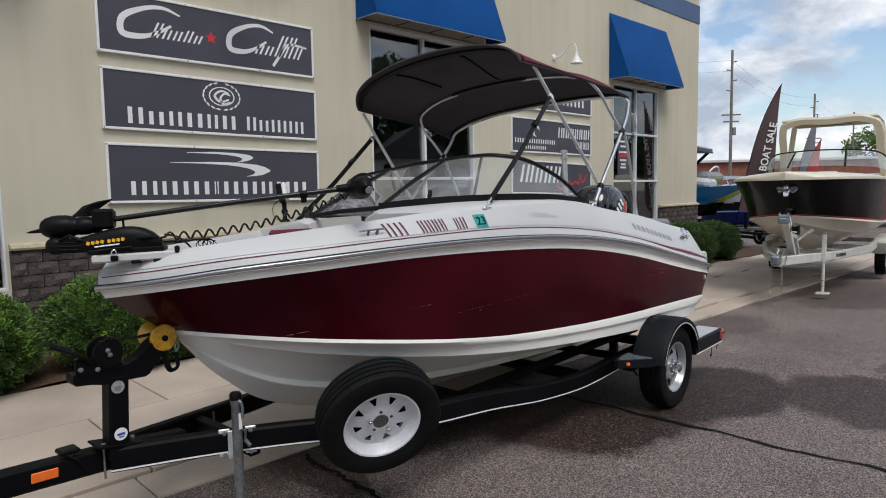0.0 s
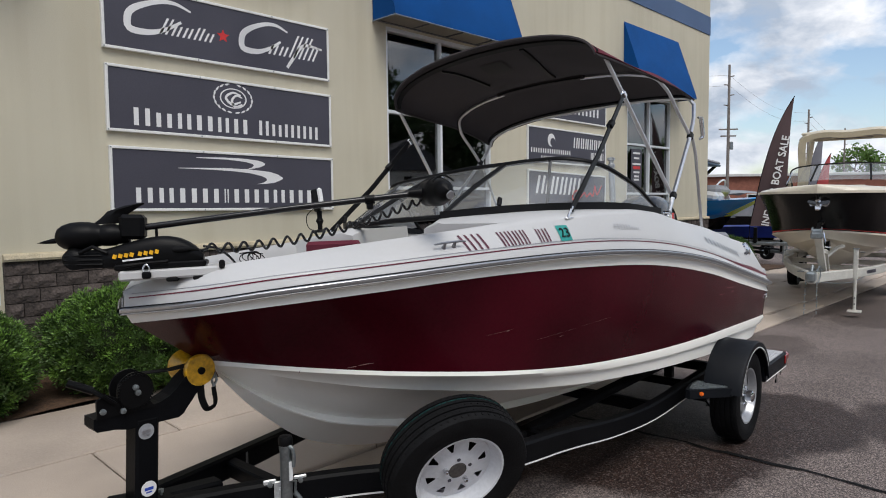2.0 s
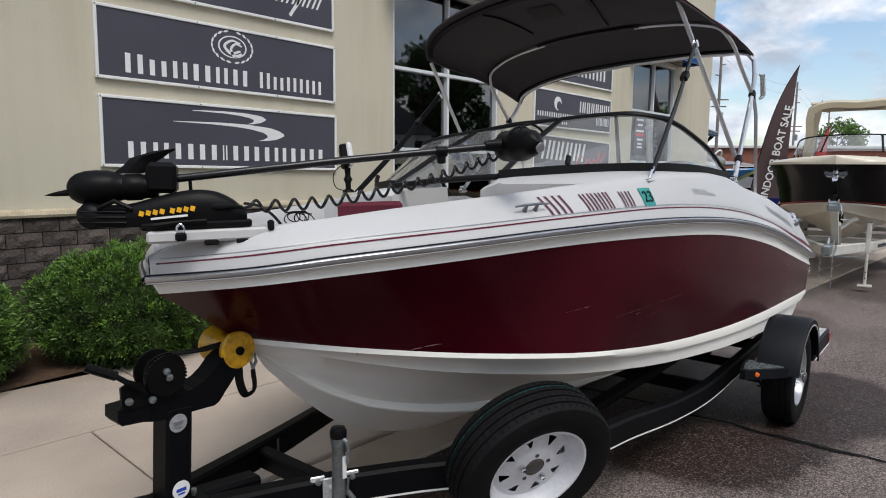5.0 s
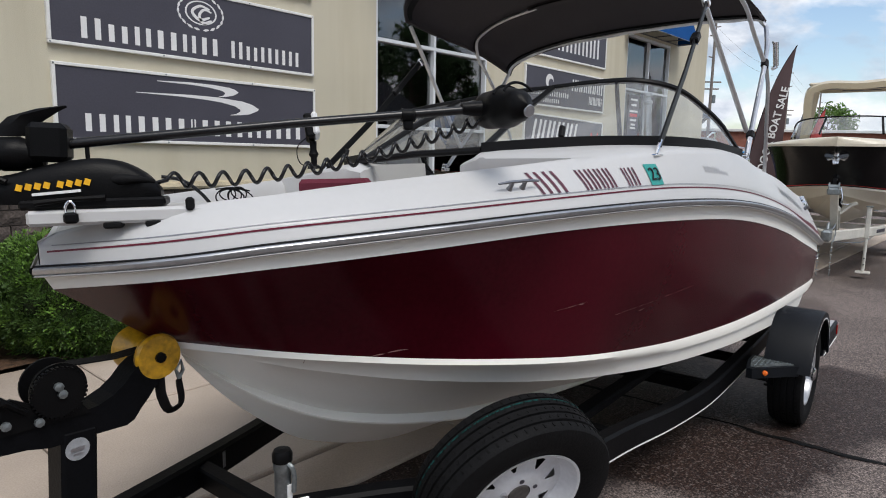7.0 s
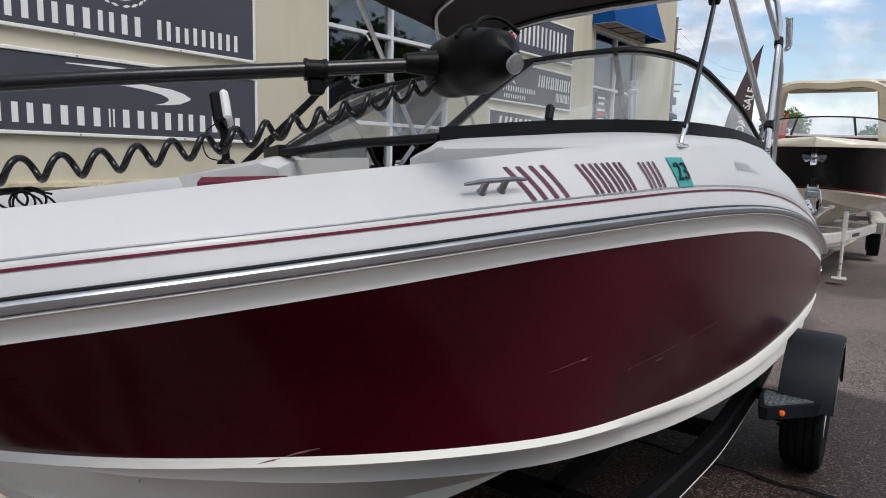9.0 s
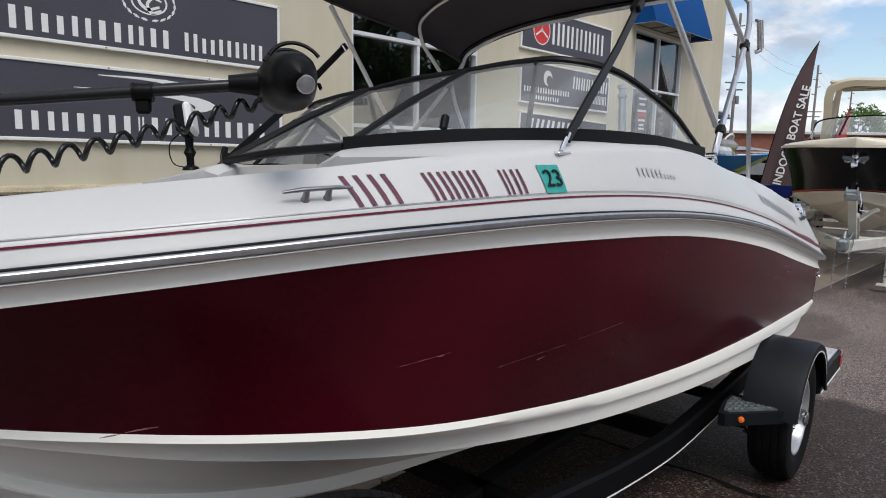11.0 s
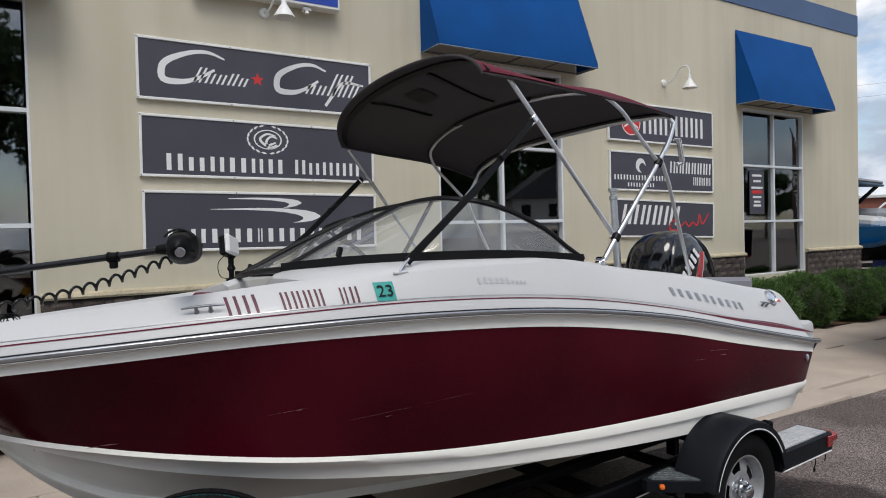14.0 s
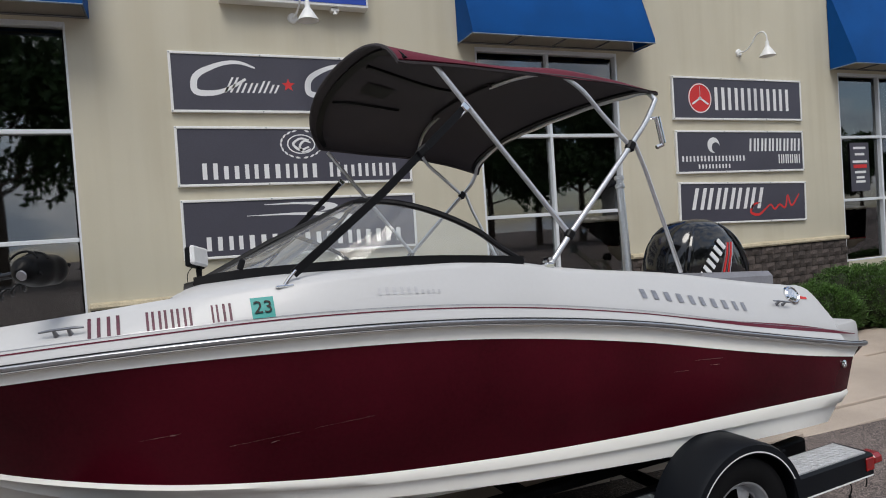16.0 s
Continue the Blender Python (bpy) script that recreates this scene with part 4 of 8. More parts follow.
for k, (s0, z0, s1, z1, th) in enumerate(((0.70, 1.072, 0.735, 1.076, 0.0022), (0.742, 1.078, 0.80, 1.082, 0.0026), (0.455, 1.322, 0.475, 1.319, 0.002), (0.478, 1.312, 0.486, 1.318, 0.003), (0.492, 1.316, 0.512, 1.311, 0.0025), (0.470, 1.304, 0.492, 1.302, 0.0018), (0.500, 1.300, 0.508, 1.306, 0.0028), (0.516, 1.320, 0.522, 1.312, 0.002), (0.53, 1.07, 0.535, 1.082, 0.003),
                                          (1.415, 1.146, 1.44, 1.147, 0.0026), (1.30, 1.138, 1.46, 1.150, 0.0006), (1.78, 1.064, 1.815, 1.069, 0.0026), (1.62, 1.072, 1.90, 1.092, 0.0006), (1.95, 1.098, 2.2, 1.112, 0.0005), (3.90, 1.10, 4.10, 1.085, 0.0012), (4.0, 1.062, 4.07, 1.056, 0.002), (3.75, 1.062, 3.86, 1.056, 0.0012))):
    rng = random.Random(k)
    n = max(3, int((s1 - s0) / 0.02))
    mids = [(s0 + (s1 - s0) * i / n, z0 + (z1 - z0) * i / n + rng.uniform(-0.3, 0.3) * th) for i in range(n + 1)]
    ws_ = [th * rng.uniform(0.3, 1.0) * (0.25 if i in (0, n) else 1) for i in range(n + 1)]
    part("scratch", Geo().loft([[side_point(a_, b_ + w_) for (a_, b_), w_ in zip(mids, ws_)], [side_point(a_, b_ - w_) for (a_, b_), w_ in zip(mids, ws_)]]), SCRATCH, boat, "pale scratch in the gelcoat", smooth=0)

# ---- deck ----
CROWN_S = (0.0, 0.15, 0.48, 0.81, 1.17, 1.40, 1.67, 2.20, 2.99, 3.16, 3.93, 4.64, 4.92, 5.035, 5.155)
CROWN_Z = (1.466, 1.529, 1.582, 1.614, 1.643, 1.663, 1.6835, 1.706, 1.680, 1.6477, 1.5467, 1.427, 1.385, 1.361, 1.165)
INSET_S, INSET_B = (0.0, 0.5, 1.2, 1.9, 3.1, 4.0, 4.85, 5.04, 5.155), (0.05, 0.085, 0.09, 0.06, 0.095, 0.125, 0.122, 0.115, 0.045)


def crown(s):
    return spline(RAIL[0], RAIL[1], s) - spline(INSET_S, INSET_B, s), spline(CROWN_S, CROWN_Z, s)


def deck_section(s):
    rb, rz = spline(RAIL[0], RAIL[1], s), spline(RAIL[0], RAIL[2], s)
    cb, cz = crown(s)
    cb = max(cb, 0.004)
    k = min(1.0, rb * 4)
    sb, sz = spline(STRIPE[0], STRIPE[1], s), min(spline(STRIPE[0], STRIPE[2], s), cz - 0.022)
    low = [(rb + 0.010 * k, rz + 0.0165), (rb + 0.0095 * k, rz + 0.021), (rb + (sb - rb) * 0.4 + 0.0065 * k, rz + (sz - rz) * 0.52), (sb + 0.004 * k, rz + (sz - rz) * 0.84), (sb + 0.001 * k, sz - 0.003), (sb, sz + 0.004)]
    side = [(sb + (cb - sb) * f_ ** 1.25, sz + 0.004 + (cz - 0.012 * k - sz - 0.004) * f_) for f_ in (0.08, 0.20, 0.4, 0.6, 0.8, 0.92, 1.0)]
    inner, zi = max(cb - (0.15 if s > 1.5 else 0.07), 0.003), cz + 0.003
    if 1.50 < s < 3.02:
        inner = min(cb - 0.04, spline((1.50, 1.60, 1.77, 2.02, 2.50, 2.99, 3.05), (0.45, 0.36, 0.62, 0.83, 0.965, 1.01, 1.0), s))
        zi = spline((1.50, 1.58, 1.77, 2.2, 2.5, 2.99, 3.05), (cz + 0.006, 1.712, 1.728, 1.730, 1.722, 1.684, cz), s)
    top = [(cb - 0.03 * k, cz + 0.004 + (zi - cz) * 0.15), (inner + (cb - inner) * 0.25, zi - 0.004), (inner, zi)]
    floor = 1.02
    bow_well, cockpit, console = 0.62 < s < 1.52, 1.52 <= s < 4.22, 1.52 <= s < 2.02
    inn = min(inner, 0.80)
    if s >= 5.06:
        well = [(inner * 0.9, cz), (inner * 0.6, cz), (inner * 0.4, cz), (inner * 0.2, cz), (0, cz)]
    elif bow_well:
        well = [(inner - 0.03, cz - 0.04), (inner - 0.05, floor + 0.26), (0.30, floor + 0.24), (0.28, floor), (0, floor)]
    elif console:
        well = [(inner * 0.95, zi), (inner * 0.9, zi - 0.01), (0.30, zi - 0.03), (0.27, floor), (0, floor)]
    elif cockpit:
        well = [(inner - 0.02, cz - 0.04), (inner - 0.05, floor), (0.30, floor), (0.28, floor), (0, floor)]
    else:
        zf = min(cz + 0.006, 1.557) if s < 1 else cz - 0.01
        well = [(inner * 0.95, zf), (inner * 0.7, zf), (inner * 0.45, zf), (inner * 0.2, zf), (0, zf)]
    return [(s, max(b, 0.0), z) for b, z in low + side + top + well]


stations = sorted(set([0.002 + 1.2 * (i / 24) ** 1.8 for i in range(25)] + [round(1.2 + 0.07 * i, 3) for i in range(55)] + [0.615, 0.625, 1.515, 1.525, 2.015, 2.025, 4.215, 4.225, 5.03, 5.055, 5.065, 5.09, 5.12, 5.15]))
rows = [deck_section(s) for s in stations]
for rr in both(rows):
    rr = [[settled(p) for p in r] for r in rr]
    part("deck_half", Geo().loft(rr), GELCOAT, boat, "white gelcoat deck and gunwale", smooth=40)
# swim platform
pf = []
for s, drop in ((5.06, 0.030), (5.14, 0.012), (5.18, 0.0), (5.38, 0.0), (5.44, -0.004), (5.468, -0.016), (5.475, -0.05), (5.43, -0.07)):
    b = spline(RAIL[0], RAIL[1], min(s, 5.47)) - (0.018 if s < 5.45 else 0.04) - (0.08 if s < 5.10 else 0)
    z = 1.134 + drop - 0.02 * (s - 5.1)
    pf.append([(s, -b, z - 0.135), (s, -b + 0.004, z - 0.03), (s, -b + 0.012, z - 0.010), (s, -b + 0.035, z), (s, 0, z + 0.005), (s, b - 0.035, z), (s, b - 0.012, z - 0.010), (s, b - 0.004, z - 0.03), (s, b, z - 0.135)])
part("swim_platform", Geo().loft(pf), GELCOAT, boat, "white swim platform at the stern")
# ---- deck fittings ----
part("fuel_cap", Geo().lathe([(0.058, -0.01), (0.056, 0.010), (0.046, 0.017), (0.040, 0.012), (0.030, 0.016), (0, 0.017)], pose(4.825, -1.066, 1.338, 72, 0, 0), 24), CHROME, boat, "round stainless fuel cap")
part("drain_fitting", Geo().lathe([(0.025, -0.02), (0.024, 0.008), (0.013, 0.012), (0.010, 0.004), (0, 0.003)], pose(5.164, -1.118, 0.889, 90), 16), CHROME, boat, "small stainless through-hull fitting")


def deck_side(s, h_):
    """A point on the port deck side, h_ metres above the stripe line."""
    cb, cz = crown(s)
    k = min(1.0, spline(RAIL[0], RAIL[1], s) * 4)
    sb, sz = spline(STRIPE[0], STRIPE[1], s), min(spline(STRIPE[0], STRIPE[2], s), cz - 0.022)
    q = min(max((h_ - 0.004) / (cz - 0.012 * k - sz - 0.004), 0.0), 1.0)
    return Vector((s, -(sb + (cb - sb) * q ** 1.25), sz + h_))


def cleat(s, f_):
    a, b = deck_side(s - 0.06, f_), deck_side(s + 0.06, f_)
    t = (b - a).normalized()
    n = t.cross(deck_side(s, f_ + 0.02) - deck_side(s, f_ - 0.02)).normalized()
    n = n if n.y < 0 else -n
    n = (n + Vector((0, -0.1, 0.25))).normalized()
    mid = (a + b) / 2
    c = Geo().tube([mid + t * k + n * h for k, h in ((-0.080, 0.026), (-0.04, 0.030), (0.04, 0.030), (0.080, 0.026))], [0.0035, 0.0055, 0.0055, 0.0035], 10)
    for k in (-0.026, 0.026):
        c.tube([mid + t * k - n * 0.004, mid + t * k + n * 0.006, mid + t * k + n * 0.030], [0.012, 0.0085, 0.006], 10)
    part("cleat", c, CLEAT_STEEL, boat, "stainless mooring cleat")


cleat(1.085, 0.042)
cleat(4.675, 0.138)
# pinstripe above the rail, and the red flash that swells towards the stern
for sgn in (-1, 1):
    for up_h, mat, th in ((0.0, STRIPE_RED, 0.0052), (0.0145, GREYTXT, 0.0022)):
        ga, gb = [], []
        for i in range(121):
            s = 0.012 + 5.325 * (i / 120) ** 1.3
            flash = 0.030 * math.sin(math.pi * min(1, max(0, (s - 3.75) / 1.59) ** 1.25)) ** 1.4 if mat is STRIPE_RED else 0.0
            for lst, h_ in ((ga, up_h + th / 2 + flash * 0.75), (gb, up_h - th / 2 - flash * 0.1)):
                p = deck_side(s, h_)
                lst.append((p.x, -sgn * (p.y - 0.0035), p.z))
        part("pinstripe", Geo().loft([ga, gb]), mat, boat, "thin maroon stripe along the deck" if mat is STRIPE_RED else "thin grey stripe along the deck")


def deck_bars(name, s0, s1, f0, f1, widths, mat, label, gap=0.5, proud=0.004, slant=0.0, stroke=0.3):
    """A word on the deck side as plain bars that follow the surface, f0 to f1 metres above the stripe."""
    unit = (s1 - s0) / (sum(widths) + gap * (len(widths) - 1))
    s = s0
    for w in widths:
        w *= unit
        for sa, sb in ((s, s + w * stroke), (s + w * (1 - stroke), s + w)) if stroke < 0.5 else ((s, s + w),):
            part(name, Geo().loft([[deck_side(x + slant * (f_ - f0), f_) + Vector((0, -proud, 0)) for f_ in (f0, f0 + (f1 - f0) / 3, f0 + (f1 - f0) * 2 / 3, f1)] for x in (sa, sb)]), mat, boat, label, smooth=0)
        s += w + unit * gap


deck_bars("registration_mark", 1.165, 1.275, 0.017, 0.088, (1, 1), PLUM, "dark plum bars in place of lettering", stroke=0.27)
deck_bars("registration_mark", 1.365, 1.525, 0.017, 0.086, (1, 1, 1, 1), PLUM, "dark plum bars in place of lettering", stroke=0.32)
deck_bars("registration_mark", 1.595, 1.668, 0.017, 0.084, (0.8, 1), PLUM, "dark plum bars in place of lettering", stroke=0.3)
deck_bars("sticker", 1.740, 1.826, 0.014, 0.094, (1,), TEAL, "teal square year sticker", stroke=1)
a, b = deck_side(1.783, 0.014), deck_side(1.783, 0.094)
up = (b - a).normalized()
along = (deck_side(1.826, 0.05) - deck_side(1.740, 0.05)).normalized()
mtx = Matrix((along, up, along.cross(up))).transposed().to_4x4()
mtx.translation = (a + b) / 2 + Vector((0, -0.010, 0))
words("23", 0.075, VINYL_BLACK, mtx, "year_number", boat, 0.001)
deck_bars("model_badge", 2.245, 2.42, 0.068, 0.098, (1, 1, 1), PALE_BADGE, "pale raised model badge bars", gap=0.35)
deck_bars("model_badge", 2.435, 2.52, 0.068, 0.084, (1, 1), PALE_BADGE, "pale raised model badge bars", gap=0.35)
deck_bars("name_badge", 3.62, 4.36, 0.080, 0.126, (1, 1.1, 1, 1.1, 0.9), GREYTXT, "brushed grey name badge bars", gap=0.45)
deck_bars("warning_label", 4.905, 4.975, 0.188, 0.203, (1,), SIGN_RED, "small red warning label", stroke=1)

# bow cushions
part("bow_cushion", Geo().box((1.445, 0.40, 1.553), (0.07, 0.45, 0.125), Matrix.Rotation(radians(4), 3, "Z"), ch=0.020), CANVAS_TOP, boat, "maroon bow seat cushion")
part("bow_cushion", Geo().box((1.475, -0.54, 1.55), (0.09, 0.44, 0.14), Matrix.Rotation(radians(-7), 3, "Z"), ch=0.022), CANVAS_TOP, boat, "maroon bow seat cushion")
for w_ in (-0.52, 0.52):
    part("bow_seat", Geo().box((1.15, w_ * 0.8, 1.31), (0.62, 0.34, 0.09), ch=0.03), SEAT, boat, "pale bow seat pad")
    part("bucket_seat", Geo().box((2.75, w_, 1.22), (0.46, 0.46, 0.16), ch=0.05), SEAT, boat, "pale bucket seat base")
    part("seat_back", Geo().box((3.0, w_, 1.42), (0.14, 0.48, 0.40), Matrix.Rotation(radians(12), 3, "Y"), ch=0.05), SEAT, boat, "pale bucket seat back")
part("stern_bench", Geo().box((4.02, 0, 1.22), (0.42, 1.5, 0.40), ch=0.05), SEAT, boat, "pale stern bench")
part("sun_pad", Geo().box((4.62, -0.47, 1.445), (0.62, 0.86, 0.11), Matrix.Rotation(radians(3), 3, "Y"), ch=0.03), GREY_PAD, boat, "grey sun pad over the stern")
part("sun_pad", Geo().box((4.62, 0.47, 1.445), (0.62, 0.86, 0.11), Matrix.Rotation(radians(3), 3, "Y"), ch=0.03), GREY_PAD, boat, "grey sun pad over the stern")

# ---- windshield ----
def ws_base(q):
    """Foot of the port side glass, from the centre post (0) to the rear (1)."""
    ks = (0, 0.2, 0.4, 0.7, 1.0)
    return Vector((spline(ks, (1.60, 1.77, 2.02, 2.50, 2.99), q), -spline(ks, (0.36, 0.65, 0.87, 1.005, 1.05), q), spline(ks, (1.722, 1.735, 1.736, 1.725, 1.684), q)))


def ws_top(q):
    ks = (0, 0.2, 0.4, 0.5, 0.7, 0.82, 0.92, 1.0)
    return Vector((spline(ks, (2.345, 2.325, 2.36, 2.46, 2.69, 2.81, 2.90, 2.995), q), -spline(ks, (0.30, 0.56, 0.77, 0.86, 0.95, 1.0, 1.03, 1.05), q), spline(ks, (2.052, 2.05, 2.036, 2.012, 1.918, 1.838, 1.756, 1.69), q)))


mir = lambda p: settled((p.x, -p.y, p.z))
ws = part("windshield_frame", Geo().tube([ws_base(i / 24) + Vector((0, 0, 0.012)) for i in range(25)], 0, flat=(0.028, 0.040)), VINYL_BLACK, boat, "black windshield frame")
part("far_base_frame", Geo().tube([mir(ws_base(i / 24)) + Vector((0, 0, 0.012)) for i in range(25)], 0, flat=(0.028, 0.040)), VINYL_BLACK, ws)
for sg in (-1, 1):
    f3 = lambda p, sg=sg: p if sg < 0 else mir(p)
    part("top_frame", Geo().tube([f3(ws_top(i / 36)) for i in range(37)], 0.015, 8), VINYL_BLACK, ws)
    part("centre_post", Geo().tube([f3(ws_base(0)), f3(ws_base(0)).lerp(f3(ws_top(0)), 0.5) + Vector((-0.01, 0, 0.01)), f3(ws_top(0))], 0.016, 8), VINYL_BLACK, ws)
    part("side_pane", Geo().loft([[f3(ws_base(i / 24)).lerp(f3(ws_top(i / 24)), k / 6) + Vector((-0.015 * (1 - i / 24) * math.sin(math.pi * k / 6), sg * 0.012 * math.sin(math.pi * k / 6), 0)) for k in range(7)] for i in range(25)]), SCREEN, ws, "clear curved windshield glass", smooth=60).visible_shadow = False
    part("frame_clip", Geo().box(f3(ws_base(0.2)) + Vector((0.0, 0, 0.055)), (0.026, 0.022, 0.05), Matrix.Rotation(radians(20), 3, "Y"), ch=0.005), VINYL_BLACK, ws)
    part("post_brace", Geo().tube([f3(Vector((2.02, -0.80, 1.745))), f3(ws_top(0.28))], 0.010, 8), VINYL_BLACK, ws)
part("walk_through_pane", Geo().add([ws_base(0), mir(ws_base(0)), mir(ws_top(0)), ws_top(0)], [(0, 1, 2, 3)]), SCREEN, ws, "clear windshield glass", smooth=0).visible_shadow = False
part("top_rail", Geo().tube([ws_top(0), (2.35, 0, 2.055), mir(ws_top(0))], 0.014, 8), VINYL_BLACK, ws)
part("front_base_rail", Geo().tube([ws_base(0), (1.58, 0, 1.718), mir(ws_base(0))], 0.016, 8), VINYL_BLACK, ws)

# ---- bimini top ----
BIM_S = (2.46, 2.57, 2.80, 3.10, 3.42, 3.75, 4.00)
BIM_C = (2.885, 2.852, 2.790, 2.748, 2.768, 2.700, 2.620)
BIM_NEAR = ((0.875, 0.882, 0.89, 0.90, 0.912, 0.918, 0.915), (2.675, 2.672, 2.665, 2.648, 2.632, 2.600, 2.562))
BIM_FAR = ((0.92, 0.935, 0.95, 0.955, 0.96, 0.965, 0.955), (2.62, 2.615, 2.60, 2.575, 2.545, 2.485, 2.415))


def canopy(s, q, lift=0.0):
    """A point of the canvas: station and share of the half breadth (-1 to 1)."""
    b, e = (spline(BIM_S, row, s) for row in (BIM_FAR if q > 0 else BIM_NEAR))
    c = spline(BIM_S, BIM_C, s)
    skew = -0.075 * q * max(0.0, s - 3.0) + (0.15 * q * q if q > 0 else 0.06 * q ** 4) * max(0.0, 1 - (s - 2.46) / 0.5)
    return Vector((s + skew, b * math.sin(q * math.pi / 2), e + (c - e) * max(0.0, math.cos(q * math.pi / 2)) ** 0.85 + lift))


qs = [-1 + i / 14 for i in range(29)]
ss = [BIM_S[0] + (BIM_S[-1] - BIM_S[0]) * i / 28 for i in range(29)]
can = part("bimini_canopy", Geo().loft([[canopy(s, q) for q in qs] for s in ss]), CANVAS, boat, "charcoal canvas bimini top", smooth=60)
HANG = ((2.46, 2.70, 3.20, 3.45, 3.70, 4.00), (-0.012, -0.011, -0.004, 0.008, 0.000, -0.008))
part("canopy_skin", Geo().loft([[canopy(s, -1) + Vector((0, -0.013, -spline(*HANG, s)))] + [canopy(s, q, 0.006) for q in qs] + [canopy(s, 1) + Vector((0, 0.013, -0.004))] for s in ss]), CANVAS_TOP, can, "burgundy outer canvas skin", smooth=60)
edge = [canopy(BIM_S[0], q) for q in qs] + [canopy(s, 1) for s in ss[1:]] + [canopy(BIM_S[-1], q) for q in qs[::-1][1:]] + [canopy(s, -1) for s in ss[::-1][1:-1]]
part("canopy_binding", Geo().tube(edge, 0.010, 6, closed=True), CANVAS, can, "stitched canvas edge binding")
part("hoop_pocket", Geo().tube([canopy(2.53, -0.92 + 1.87 * i / 40, -0.010) for i in range(41)], 0, flat=(0.040, 0.014)), VINYL_BLACK, can, "black canvas sleeve round a hoop")


def mid_hoop(q, drop):
    """The middle hoop bows forward under the canvas."""
    return canopy(3.46 - 0.15 * math.cos(q * math.pi / 2) ** 1.2, q, -drop)


part("hoop_pocket", Geo().tube([mid_hoop(-0.27 + 0.55 * i / 24, 0.016) for i in range(25)], 0, flat=(0.062, 0.026)), CANVAS, can, "canvas sleeve round a hoop")
part("sleeve_seam", Geo().tube([mid_hoop(-0.26 + 0.52 * i / 24, 0.022) + Vector((-0.034, 0, 0)) for i in range(25)], 0, flat=(0.012, 0.010)), VINYL_BLACK, can, "dark sewn seam under the canvas")
part("hem", Geo().tube([canopy(3.955, -0.98 + 1.96 * i / 40, -0.008) for i in range(41)], 0, flat=(0.045, 0.014)), VINYL_BLACK, can, "black hem under the canvas")
for pts in (((2.575, -0.23), (2.72, -0.225), (2.90, -0.20), (3.05, -0.175), (3.125, -0.165)), ((2.575, 0.285), (2.66, 0.235), (2.78, 0.20), (2.98, 0.18))):
    run = [canopy(p.x, p.y, -0.008) for p in smooth_path([(a, b, 0) for a, b in pts], 22)]
    part("canopy_seam", Geo().tube(run, 0, flat=(0.030, 0.014)), VINYL_BLACK, can, "dark sewn seam under the canvas")
part("canopy_patch", Geo().loft([[canopy(2.665 + 0.02 * i, -0.055 + 0.017 * k, -0.009) for k in range(9)] for i in range(9)]), VINYL_BLACK, can, "dark square patch under the canvas")
for sg in (-1, 1):
    foot, j2, jn = Vector((3.145, sg * 1.045, 1.655)), Vector((3.295, sg * 1.03, 1.80)), Vector((3.775, sg * 0.99, 2.25))
    c4 = canopy(3.97, sg, -0.012)
    part("main_hoop", Geo().tube([foot, j2, jn] + smooth_path([jn, jn.lerp(c4, 0.6) + Vector((0.025, sg * 0.012, 0)), c4, canopy(3.97, sg * 0.9, -0.012), canopy(3.97, sg * 0.6, -0.016), canopy(3.97, 0, -0.016)], 18)[1:], 0.0145, 10), STEEL, can, "bright aluminium canopy hoop")
    part("front_hoop", Geo().tube([j2 + Vector((0, -sg * 0.02, 0.02)), Vector((2.715, -0.850, 2.690)) if sg < 0 else Vector((2.672, 0.940, 2.600))], 0.0135, 10), STEEL, can, "bright aluminium canopy hoop")
    bend = mid_hoop(sg * 0.93, 0.02)
    part("middle_hoop", Geo().tube(smooth_path([jn, jn.lerp(bend, 0.45), jn.lerp(bend, 0.86) + Vector((0, 0, 0.004)), mid_hoop(sg * 0.80, 0.024), mid_hoop(sg * 0.62, 0.022), mid_hoop(sg * 0.45, 0.021), mid_hoop(sg * 0.245, 0.021)], 40), 0.0125, 10), STEEL, can, "bright aluminium canopy hoop")
    part("rear_stay", Geo().tube([jn + Vector((0.03, 0, 0.02)), (3.86, sg * 0.995, 2.12), (4.10, sg * 0.94, 1.545)], 0.012, 10), STEEL, can, "bright aluminium rear stay")
    part("deck_mount", Geo().box((3.14, sg * 1.04, 1.658), (0.06, 0.045, 0.03), ch=0.008).lathe([(0.02, -0.02), (0.02, 0.02)], pose(3.145, sg * 1.04, 1.678, 90), 12), CHROME, can)
    part("hinge", Geo().box(jn, (0.05, 0.04, 0.06), Matrix.Rotation(radians(30), 3, "Y"), ch=0.01), VINYL_BLACK, can, "black hoop hinge")
    part("hinge", Geo().box(j2, (0.045, 0.04, 0.05), Matrix.Rotation(radians(35), 3, "Y"), ch=0.008), VINYL_BLACK, can, "black hoop hinge")
    sl, ft = (Vector((2.835, -0.91, 2.458)), Vector((1.90, -1.010, 1.686))) if sg < 0 else (Vector((2.755, 0.93, 2.376)), Vector((1.90, 1.0, 1.625)))
    st_pts = [ft + Vector((0.02, 0, 0.04)), ft.lerp(sl, 0.5) + Vector((0, 0, -0.012)), sl]
    part("strap", Geo().tube(st_pts, 0, flat=(0.008, 0.036)).box(ft.lerp(sl, 0.72), (0.06, 0.04, 0.035), Matrix.Rotation(radians(-39), 3, "Y"), ch=0.006), VINYL_BLACK, can, "black webbing tie-down strap")
